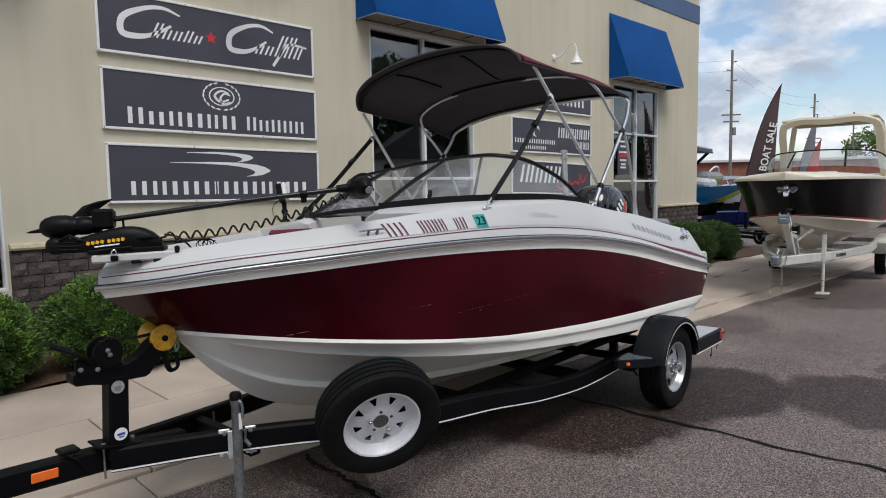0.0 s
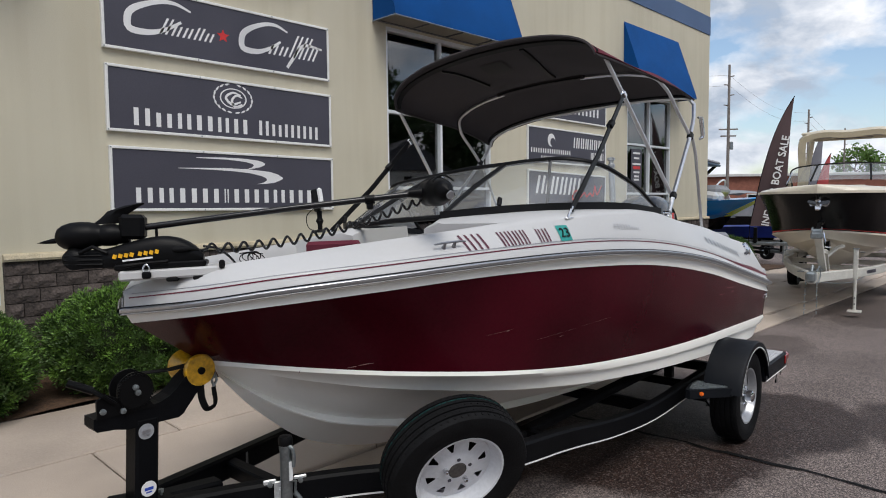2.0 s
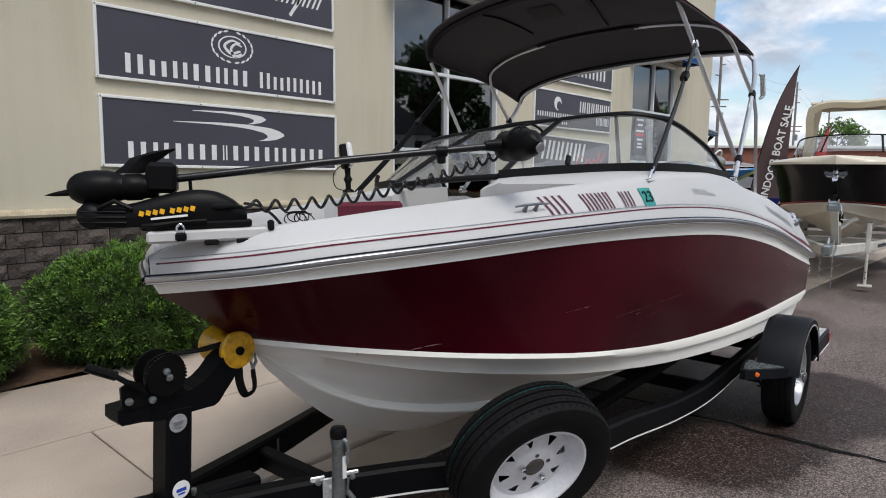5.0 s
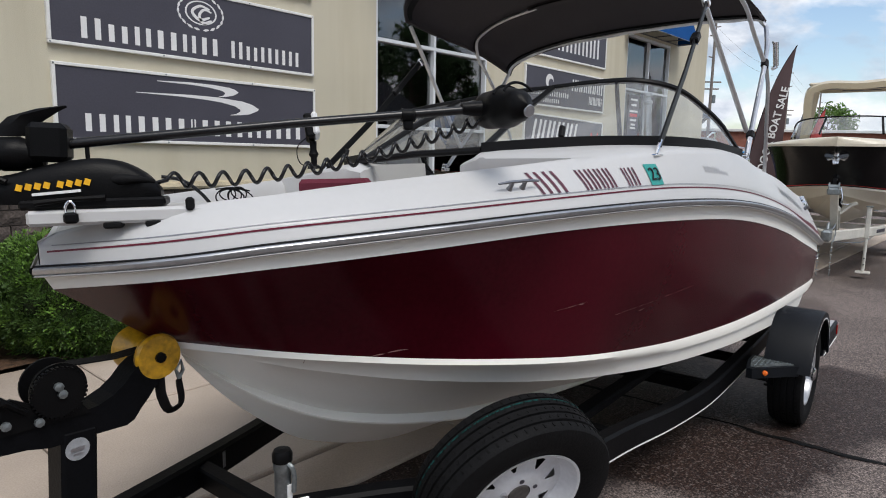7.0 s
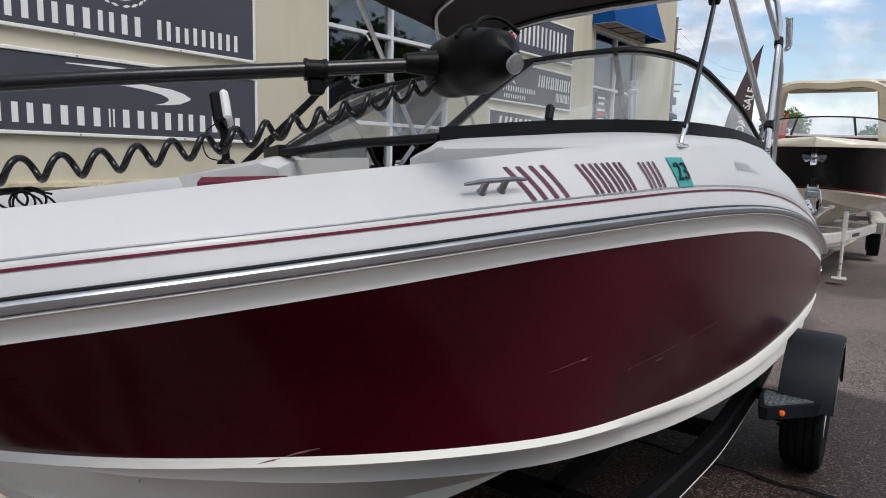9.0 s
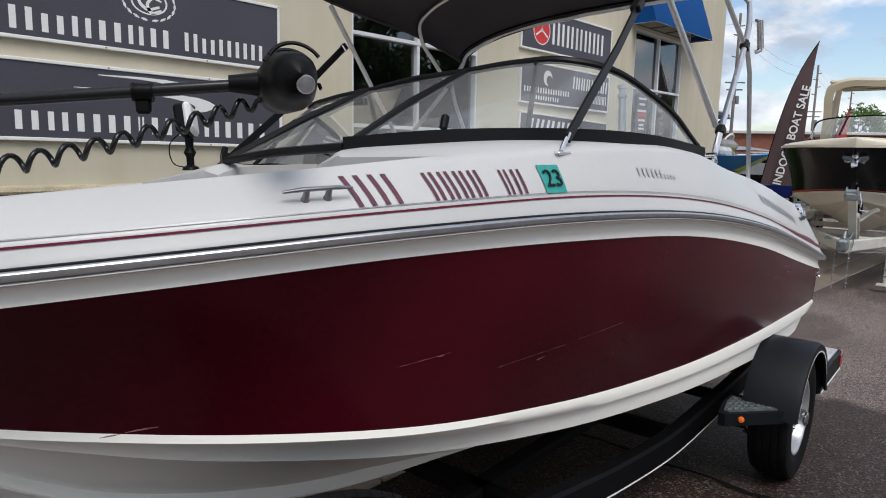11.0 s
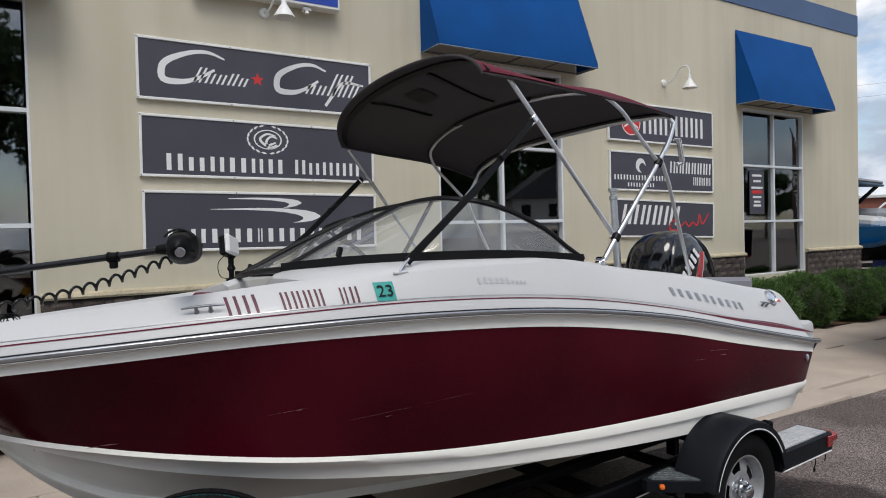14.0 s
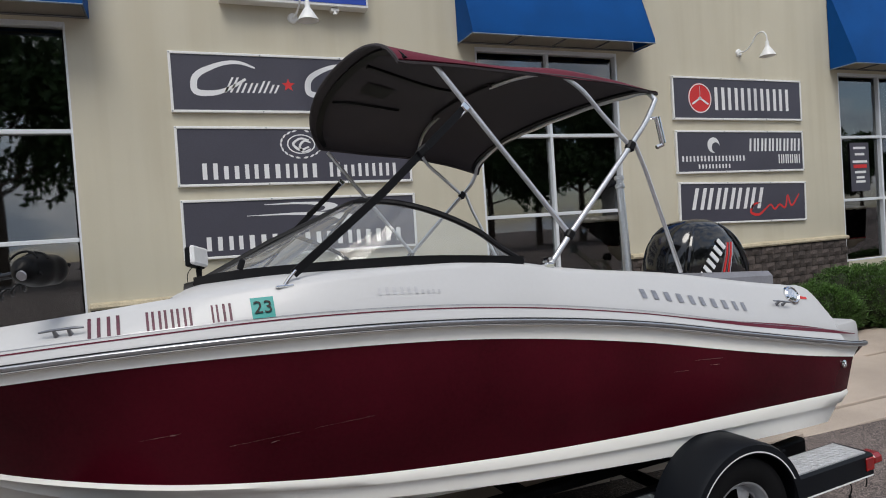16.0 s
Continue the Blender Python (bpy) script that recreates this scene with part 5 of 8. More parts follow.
    part("strap_hook", Geo().tube([ft + Vector((0.03, 0, 0.055)), ft + Vector((0.0, 0, 0.025)), ft + Vector((-0.02, 0, 0.0))], 0.007, 8).box(ft + Vector((-0.02, 0, -0.006)), (0.075, 0.03, 0.010), ch=0.004), CHROME, can)
    part("slide_fitting", Geo().box(sl, (0.035, 0.03, 0.045), Matrix.Rotation(radians(-45), 3, "Y"), ch=0.006).tube([sl + Vector((0, 0, -0.02)), sl + Vector((-0.03, 0, -0.045))], 0.007, 8), CHROME, can)
part("light_holder", Geo().tube([(3.93, -1.0, 2.40), (3.965, -1.01, 2.40)], 0.008).tube([(3.965, -1.01, 2.405), (3.99, -1.01, 2.26)], 0.017, 12).tube([(3.99, -1.01, 2.255), (3.95, -1.0, 2.24)], 0.012, 8), CHROME, can, "clamped stainless rod tube")
part("pylon", Geo().lathe([(0.045, 1.3), (0.03, 1.5), (0.028, 2.12), (0.036, 2.13), (0.036, 2.15), (0.024, 2.16), (0.024, 2.185), (0.036, 2.19), (0.036, 2.215), (0, 2.222)], pose(4.60, 0.055, 0.022), 20), STEEL, boat, "bright tow pylon")

# ---- outboard engine ----
cow = []
for h_, f0, f1, hw in ((1.20, 4.92, 5.52, 0.19), (1.32, 4.87, 5.61, 0.225), (1.46, 4.83, 5.62, 0.245), (1.60, 4.84, 5.56, 0.245), (1.70, 4.875, 5.49, 0.235), (1.78, 4.93, 5.42, 0.212), (1.835, 5.0, 5.36, 0.175), (1.865, 5.07, 5.30, 0.12), (1.875, 5.13, 5.24, 0.06)):
    ring = []
    for k in range(28):
        a = 2 * math.pi * k / 28
        c_, s_ = math.cos(a), math.sin(a)
        e = 0.62
        ring.append(((f0 + f1) / 2 + (f1 - f0) / 2 * math.copysign(abs(c_) ** e, c_), hw * math.copysign(abs(s_) ** e, s_), h_))
    cow.append(ring)
eng = part("outboard_engine", Geo().loft(cow, ring=True, caps=True), GLOSS_BLACK, boat, "gloss black outboard engine cowling", smooth=60)
part("lower_cowl", Geo().loft([[(5.22 + (0.30 - 0.12 * t) * math.cos(2 * math.pi * k / 20), (0.19 - 0.08 * t) * math.sin(2 * math.pi * k / 20), 1.21 - 0.5 * t) for k in range(20)] for t in (0, 0.3, 0.6, 1.0)], ring=True), PLASTIC, eng)
part("leg", Geo().box((5.42, 0, 0.62), (0.22, 0.09, 0.7), ch=0.03).box((5.48, 0, 0.36), (0.42, 0.20, 0.015), ch=0.005).lathe([(0, -0.2), (0.05, -0.15), (0.055, 0.12), (0.03, 0.22), (0, 0.24)], pose(5.5, 0, 0.22, 0, 90), 16), PLASTIC, eng)
part("clamp_bracket", Geo().box((5.12, 0, 0.98), (0.16, 0.22, 0.36), ch=0.02), PLASTIC, eng)
for sg in (-1, 1):
    rib = [(4.90, 0.200, 1.32), (4.91, 0.212, 1.48), (4.945, 0.212, 1.62), (5.00, 0.196, 1.74), (5.06, 0.160, 1.815)]
    part("cowl_ridge", Geo().tube(smooth_path([(x_, sg * y_, z_) for x_, y_, z_ in rib], 20), [0.012 + 0.016 * math.sin(math.pi * i / 20) for i in range(21)], 10), GLOSS_BLACK, eng, "moulded ridge on the cowling")
    rim_ = [(5.52, 0.190, 1.34), (5.53, 0.200, 1.48), (5.48, 0.200, 1.62), (5.41, 0.185, 1.74), (5.33, 0.150, 1.825)]
    part("cowl_ridge", Geo().tube(smooth_path([(x_, sg * y_, z_) for x_, y_, z_ in rim_], 20), [0.010 + 0.014 * math.sin(math.pi * i / 20) for i in range(21)], 10), GLOSS_BLACK, eng, "moulded ridge on the cowling")
    for mat, nm_, lab, runs in ((SIGN_RED, "cowl_flash", "red flashes on the cowling", ((5.20, 5.31, 0.016), (5.25, 5.345, 0.012))), (GREYTXT, "cowl_stripe", "silver stripes on the cowling", ((5.175, 5.295, 0.006), (5.225, 5.33, 0.006), (5.27, 5.36, 0.004)))):
        gr = Geo()
        for x0, x1, wd in runs:
            gr.tube([(x0, sg * 0.2475, 1.38), (x0 + (x1 - x0) * 0.35, sg * 0.2485, 1.48), (x0 + (x1 - x0) * 0.75, sg * 0.247, 1.59), (x1, sg * 0.238, 1.68)], 0, flat=(0.006, wd))
        part(nm_, gr, mat, eng, lab, smooth=0)
    nb = Geo()
    for i in range(7):
        q_ = i / 6
        nb.box((4.99 + 0.24 * q_, sg * 0.2485, 1.40 + 0.27 * q_), (0.092, 0.006, 0.032), Matrix.Rotation(radians(44), 3, "Y"))
    part("cowl_lettering", nb, SIGN_WHITE, eng, "white bars in place of lettering", smooth=0)

# ---- bow-mounted trolling motor ----
TD = Vector((0.823, -0.568, 0.0))
TN = Vector((-0.568, -0.823, 0.0))
P0 = Vector((0.09, -0.145, 0.0))


def tm(q, n, z):
    """Along the stowed motor, across it (towards the rail), and height."""
    return P0 + TD * q + TN * n + Vector((0, 0, z))


RTM = Matrix((TD, TN * -1, Vector((0, 0, 1)))).transposed()
plank = part("mount_plank", Geo().box(tm(0.10, 0.03, 1.541), (0.47, 0.11, 0.040), RTM, ch=0.008), GELCOAT, boat, "white board under the trolling motor")
for q in (0.06, 0.16):
    part("plank_pad", Geo().box(tm(q, 0.05, 1.518), (0.045, 0.07, 0.018), RTM, ch=0.005), RUBBER, plank)
lock = part("padlock", Geo().box(tm(-0.03, 0.097, 1.541), (0.034, 0.020, 0.028), RTM, ch=0.006), PLASTIC, plank, "small black padlock")
part("shackle", Geo().tube(smooth_path([tm(-0.040, 0.097, 1.55), tm(-0.040, 0.097, 1.572), tm(-0.030, 0.097, 1.583), tm(-0.020, 0.097, 1.572), tm(-0.020, 0.097, 1.55)], 14), 0.0035, 8), CHROME, lock, "steel shackle")
part("rubber_stop", Geo().box(tm(0.25, 0.08, 1.566), (0.022, 0.03, 0.035), RTM, ch=0.006), RUBBER, plank)
body = []
for q, zt, zb, hw in ((-0.335, 1.64, 1.605, 0.045), (-0.32, 1.655, 1.588, 0.055), (-0.25, 1.650, 1.58, 0.062), (-0.185, 1.652, 1.578, 0.064), (-0.12, 1.668, 1.576, 0.066), (-0.04, 1.686, 1.575, 0.066), (0.045, 1.69, 1.575, 0.062), (0.10, 1.675, 1.578, 0.055), (0.15, 1.64, 1.582, 0.045), (0.175, 1.61, 1.588, 0.03)):
    body.append((q, zt, zb, hw))
hull_q, hull_t, hull_b, hull_w = zip(*body)
body = []
for i in range(61):
    q = hull_q[0] + (hull_q[-1] - hull_q[0]) * i / 60
    zt, zb, hw = spline(hull_q, hull_t, q), spline(hull_q, hull_b, q), spline(hull_q, hull_w, q)
    half = [(hw, zb), (hw + 0.004, zb + 0.35 * (zt - zb)), (hw + 0.003, zb + 0.6 * (zt - zb)), (hw * 0.93, zb + 0.80 * (zt - zb)), (hw * 0.80, zb + 0.92 * (zt - zb)), (hw * 0.55, zt - 0.001), (hw * 0.2, zt)]
    body.append([tm(q, n, z) for n, z in half + [(-n, z) for n, z in reversed(half)]])
troll = part("trolling_motor", Geo().loft(body, ring=True, caps=True), PLASTIC, boat, "black bow-mount trolling motor, stowed flat", smooth=45)
for z in (1.597, 1.614, 1.631):
    part("tray_rib", Geo().tube([tm(-0.325, 0.056, z), tm(-0.26, 0.066, z - 0.002), tm(-0.19, 0.068, z - 0.005)], 0.0045, 6), PLASTIC, troll)
part("cord_boot", Geo().tube([tm(0.065, 0.050, 1.634), tm(0.09, 0.062, 1.634), tm(0.125, 0.060, 1.634), tm(0.16, 0.03, 1.628)], [0.014, 0.014, 0.009, 0.006], 12), RUBBER, troll, "black rubber cord boot")
part("base_rail", Geo().box(tm(0.02, 0.02, 1.575), (0.34, 0.12, 0.024), RTM, ch=0.006), PLASTIC, troll)
part("cradle", Geo().tube([tm(-0.27, 0.066, 1.64), tm(-0.22, 0.074, 1.662), tm(-0.17, 0.074, 1.635)], 0.008, 8), PLASTIC, troll)
tb = Geo()
for i in range(8):
    q = -0.145 + 0.0205 * i + (0.010 if i > 3 else 0)
    tb.box(tm(q, 0.0715, 1.619 + 0.0016 * i), (0.014, 0.004, 0.016), RTM @ Matrix.Rotation(radians(18), 3, "Y"))
part("side_lettering", tb, YELLOWTXT, troll, "yellow bars in place of lettering", smooth=0)
part("side_lettering", Geo().box(tm(-0.063, 0.0715, 1.605), (0.11, 0.004, 0.007), RTM @ Matrix.Rotation(radians(-4), 3, "Y")), SIGN_WHITE, troll, "thin white underline bar", smooth=0)
part("pull_handle", Geo().tube([tm(-0.11, 0.088, 1.580), tm(-0.03, 0.088, 1.588), tm(0.05, 0.088, 1.590)], [0.008, 0.005, 0.008], 8), PLASTIC, troll)
ax = RTM.to_4x4()
ax.translation = tm(-0.26, 0.0, 1.706)
part("motor_pod", Geo().lathe([(0, -0.107), (0.018, -0.104), (0.034, -0.095), (0.047, -0.077), (0.055, -0.05), (0.057, -0.02), (0.055, 0.015), (0.050, 0.035), (0.044, 0.045), (0.041, 0.06), (0.044, 0.066), (0.044, 0.11), (0.039, 0.118), (0.036, 0.16), (0, 0.165)], ax @ pose(0, 0, 0, 0, 90), 22), PLASTIC, troll, "black torpedo motor")
part("propeller", Geo().lathe([(0, -0.075), (0.006, -0.05), (0.012, 0.0), (0, 0.005)], ax @ pose(-0.098, 0.0, -0.012, 0, 84), 12), PLASTIC, troll, "black pointed propeller cone")
part("blade", Geo().loft([[tm(-0.235, 0.0, 1.748), tm(-0.19, 0.014, 1.750), tm(-0.14, 0.0, 1.750)], [tm(-0.20, 0.0, 1.775), tm(-0.165, 0.02, 1.778), tm(-0.12, 0.0, 1.768)], [tm(-0.175, 0.0, 1.800), tm(-0.14, 0.016, 1.803), tm(-0.10, 0.0, 1.785)], [tm(-0.11, 0.0, 1.820), tm(-0.08, 0.008, 1.820), tm(-0.06, 0.0, 1.812)], [tm(-0.045, 0.0, 1.829), tm(-0.04, 0.003, 1.828), tm(-0.038, 0.0, 1.824)]]), PLASTIC, troll, "black weedless blade", smooth=60)
part("shaft_block", Geo().box(tm(-0.085, 0.0, 1.733), (0.094, 0.09, 0.10), RTM @ Matrix.Rotation(radians(3), 3, "Y"), ch=0.014), PLASTIC, troll)
sh0, sh1 = tm(-0.05, 0.0, 1.729), tm(1.105, 0.0, 1.826)
part("shaft", Geo().tube([sh0, sh0.lerp(sh1, 0.5) + Vector((0, 0, 0.004)), sh1], 0.0135, 16), CORD, troll, "black composite shaft", smooth=60)
part("shaft_stay", Geo().tube([tm(0.0, 0.0, 1.73), tm(0.0, 0.0, 1.68)], 0.006, 8), PLASTIC, troll)
col = sh0.lerp(sh1, 0.80)
part("shaft_collar", Geo().tube([col - TD * 0.016, col + TD * 0.016], 0.0185, 16).tube([col - TD * 0.020, col - TD * 0.014], 0.0205, 16).tube([col + TD * 0.014, col + TD * 0.020], 0.0205, 16).box(col + Vector((0, 0, -0.03)), (0.03, 0.02, 0.03), RTM, ch=0.005), PLASTIC, troll)
hx = pose(1.028, -0.833, 1.824, 0, 0, -115) @ pose(0, 0, 0, 0, -2.5, 0)
rows = []
for i in range(25):
    u = -1 + 2 * i / 24
    r_ = max(0.0, 1 - abs(u) ** 2.6) ** 0.5 * (1.0 + 0.035 * math.sin(9 * u) * (abs(u) < 0.7))
    rows.append([hx @ Vector((0.142 * u, 0.057 * r_ * math.copysign(abs(math.cos(a_)) ** 0.85, math.cos(a_)), 0.061 * r_ * math.copysign(abs(math.sin(a_)) ** 0.85, math.sin(a_)) - 0.006 * u)) for a_ in [2 * math.pi * k / 22 for k in range(22)]])
head = part("control_head", Geo().loft(rows, ring=True, caps=True), PLASTIC, troll, "black control head", smooth=60)
for u in (0.05, 0.11):
    part("head_rib", Geo().tube([hx @ Vector((u - 0.02 * math.sin(a_), 0.060 * math.cos(a_), 0.064 * math.sin(a_))) for a_ in [radians(35 + 110 * k / 14) for k in range(15)]], 0.0045, 6), PLASTIC, head, "raised rib on the housing")
for u, v, w_ in ((-0.10, 0.045, 0.02), (0.085, 0.05, -0.02)):
    part("head_screw", Geo().lathe([(0.008, 0), (0.007, 0.004), (0, 0.003)], hx @ pose(u, v, w_, -70), 10), RUBBER, head)
part("shaft_socket", Geo().tube([sh1 - TD * 0.06, sh1 + TD * 0.02], [0.018, 0.028], 14), PLASTIC, head)
part("head_label", Geo().lathe([(0, 0.003), (0.016, 0.002), (0.019, -0.003)], hx @ pose(0.136, 0.012, -0.026, 0, 104), 16), GREYTXT, head, "worn silver end badge")
coil, turns, N = [], 17, 17 * 16
for i in range(N + 1):
    t = i / N
    q = 0.19 + 0.91 * t
    zc = 1.630 + 0.160 * t ** 1.5 - 0.022 * math.sin(math.pi * t)
    n = -0.02 + 0.03 * math.sin(math.pi * t)
    a = 2 * math.pi * turns * t * (0.8 + 0.2 * t)
    r = 0.020 - 0.004 * t
    coil.append(tm(q, n + r * math.cos(a), zc + r * math.sin(a)))
part("coil_cord", Geo().tube([tm(0.15, 0, 1.62)] + coil + [tm(1.13, 0, 1.80)], 0.0056, 8), CORD, troll, "black coiled power cord", smooth=60)
loops = Geo()
hub_ = Vector((0.475, -0.215, 1.578))
for k, (off_, rw, rh, tip_) in enumerate(((-0.022, 0.030, 0.021, 20), (-0.004, 0.036, 0.018, -12), (0.012, 0.028, 0.024, 35), (0.026, 0.034, 0.016, -25), (0.004, 0.020, 0.020, 5))):
    ct, st = math.cos(radians(tip_)), math.sin(radians(tip_))
    ring = []
    for i in range(24):
        a = 2 * math.pi * i / 24
        u_, v_ = rw * math.cos(a), rh * math.sin(a)
        ring.append(hub_ + TD * (off_ + u_ * ct - v_ * st) + TN * (0.006 * k - 0.012 + 0.006 * math.sin(2 * a)) + Vector((0, 0, u_ * st + v_ * ct)))
    loops.tube(ring, 0.0022, 5, closed=True)
loops.tube(smooth_path([hub_ + TD * -0.05 + Vector((0, 0, 0.02)), hub_ + Vector((0, 0, 0.024)), hub_ + TD * 0.05 + Vector((0, 0, 0.012))], 12), 0.0022, 5)
part("foredeck_cord", Geo().tube(smooth_path([(0.28, -0.16, 1.640), (0.33, -0.18, 1.628), (0.375, -0.20, 1.590), (0.404, -0.213, 1.548)], 12), 0.0052, 8), CORD, boat, "black cord running down to the foredeck", smooth=60)
part("loose_wire", loops, RUBBER, boat, "loops of thin black wire on the foredeck")

# small tilted screen on a ball mount at the far windshield foot
sc = part("screen_mount", Geo().lathe([(0.04, 0), (0.034, 0.014), (0.017, 0.024), (0.017, 0.06), (0.028, 0.08), (0.017, 0.105), (0.02, 0.15), (0, 0.16)], pose(1.717, 0.855, 1.67), 14), PLASTIC, boat, "black ball mount")
part("screen_shell", Geo().box((1.70, 0.862, 1.893), (0.16, 0.05, 0.13), Euler((radians(-6), radians(10), radians(50))).to_matrix(), ch=0.01), PLASTIC, sc)
part("screen_cover", Geo().box((1.722, 0.838, 1.903), (0.165, 0.035, 0.125), Euler((radians(-6), radians(10), radians(50))).to_matrix(), ch=0.012), SIGN_WHITE, sc, "white screen cover")
part("screen_wire", Geo().tube(smooth_path([(1.69, 0.86, 1.85), (1.65, 0.91, 1.79), (1.66, 0.90, 1.70), (1.717, 0.855, 1.68)], 14), 0.003, 5), RUBBER, sc)


# ---- trailer under the maroon boat ----
trailer = thing("boat_trailer", "black steel boat trailer with white pinstripe and a spare wheel", "trailer", BASE)


def beam(geo, pts, w, h):
    """A rectangular tube with upright sides along a path."""
    rows = []
    for i, p in enumerate(pts):
        p = Vector(p)
        t = Vector(pts[min(i + 1, len(pts) - 1)]) - Vector(pts[max(i - 1, 0)])
        s = Vector((-t.y, t.x, 0)).normalized() * (w / 2)
        up_ = Vector((0, 0, h / 2))
        c = 0.012
        rows.append([p + s * a + up_ * b for a, b in ((-1, -1 + c / h * 2), (-1 + c / w * 2, -1), (1 - c / w * 2, -1), (1, -1 + c / h * 2), (1, 1 - c / h * 2), (1 - c / w * 2, 1), (-1 + c / w * 2, 1), (-1, 1 - c / h * 2))])
    return geo.loft(rows, ring=True, caps=True)


part("tongue", beam(Geo(), [(-1.1, 0, 0.575), (-0.4, 0, 0.55), (0.1, 0, 0.53), (0.38, 0, 0.50)], 0.09, 0.12), FRAME_BLACK, trailer)
part("coupler", Geo().box((-1.22, 0, 0.61), (0.28, 0.10, 0.09), ch=0.02), FRAME_BLACK, trailer)


def rail_path(sg):
    if sg < 0:
        pts = [(-0.02, -0.05, 0.535), (0.44, -0.225, 0.52), (0.80, -0.44, 0.52), (1.16, -0.70, 0.52), (1.45, -0.83, 0.525), (2.0, -0.875, 0.475), (2.6, -0.885, 0.385), (3.1, -0.91, 0.355), (3.7, -0.93, 0.38), (5.0, -0.93, 0.42)]
    else:
        pts = [(-0.02, 0.07, 0.525), (0.40, 0.23, 0.485), (0.80, 0.41, 0.435), (1.25, 0.63, 0.375), (1.55, 0.76, 0.345), (2.0, 0.86, 0.33), (2.6, 0.90, 0.32), (3.1, 0.91, 0.315), (3.7, 0.93, 0.33), (5.0, 0.93, 0.36)]
    return [tuple(p) for p in smooth_path(pts, 60)]


for sg in (-1, 1):
    rp = rail_path(sg)
    rl = part("side_rail", beam(Geo(), rp, 0.075, 0.125), FRAME_BLACK, trailer, "black side rail")
    la, lb = [], []
    for i, p in enumerate(rp):
        t = Vector(rp[min(i + 1, 60)]) - Vector(rp[max(i - 1, 0)])
        s_ = Vector((t.y, -t.x, 0)).normalized() * (0.0385 * (1 if sg < 0 else -1))
        la.append((p[0] + s_.x, p[1] + s_.y, p[2] - 0.044))
        lb.append((p[0] + s_.x, p[1] + s_.y, p[2] - 0.053))
    part("rail_pinstripe", Geo().loft([la, lb]), SIGN_WHITE, rl, "white pinstripe")
    part("bunk", Geo().box((3.4, sg * 0.55, 0.415), (2.9, 0.09, 0.05), ch=0.01), RUBBER, trailer, "carpeted bunk board")
    for s in (2.2, 4.4):
        part("bunk_bracket", Geo().box((s, sg * 0.55, 0.33), (0.06, 0.07, 0.13), ch=0.004), FRAME_BLACK, trailer)
for s, z in ((0.62, 0.46), (2.1, 0.40), (3.3, 0.33), (4.6, 0.36)):
    half = 0.34 if s < 1 else 0.86
    part("cross_member", Geo().box((s, 0.0, z), (0.07, 2 * half, 0.08), ch=0.008), FRAME_BLACK, trailer)
part("axle", Geo().tube([(4.02, -1.14, 0.335), (4.02, 1.14, 0.335)], 0.035, 12), FRAME_BLACK, trailer)
part("id_plate", Geo().box((0.70, 0.325, 0.449), (0.13, 0.004, 0.07), Matrix.Rotation(radians(24), 3, "Z")), GALV, trailer, "grey label plate on the far rail", smooth=0)


def tyre_profile(R, r, w):
    h = w / 2
    half = [(r * 0.97, h * 0.72), (r * 1.02, h * 0.80), (r + (R - r) * 0.35, h * 0.98), (r + (R - r) * 0.7, h), (R * 0.962, h * 0.92), (R * 0.982, h * 0.82), (R * 0.990, h * 0.60), (R * 0.970, h * 0.585), (R * 0.970, h * 0.515), (R * 0.997, h * 0.50), (R, h * 0.235), (R * 0.972, h * 0.22), (R * 0.972, h * 0.15), (R, h * 0.135)]
    return [(a, -z) for a, z in half] + half[::-1]


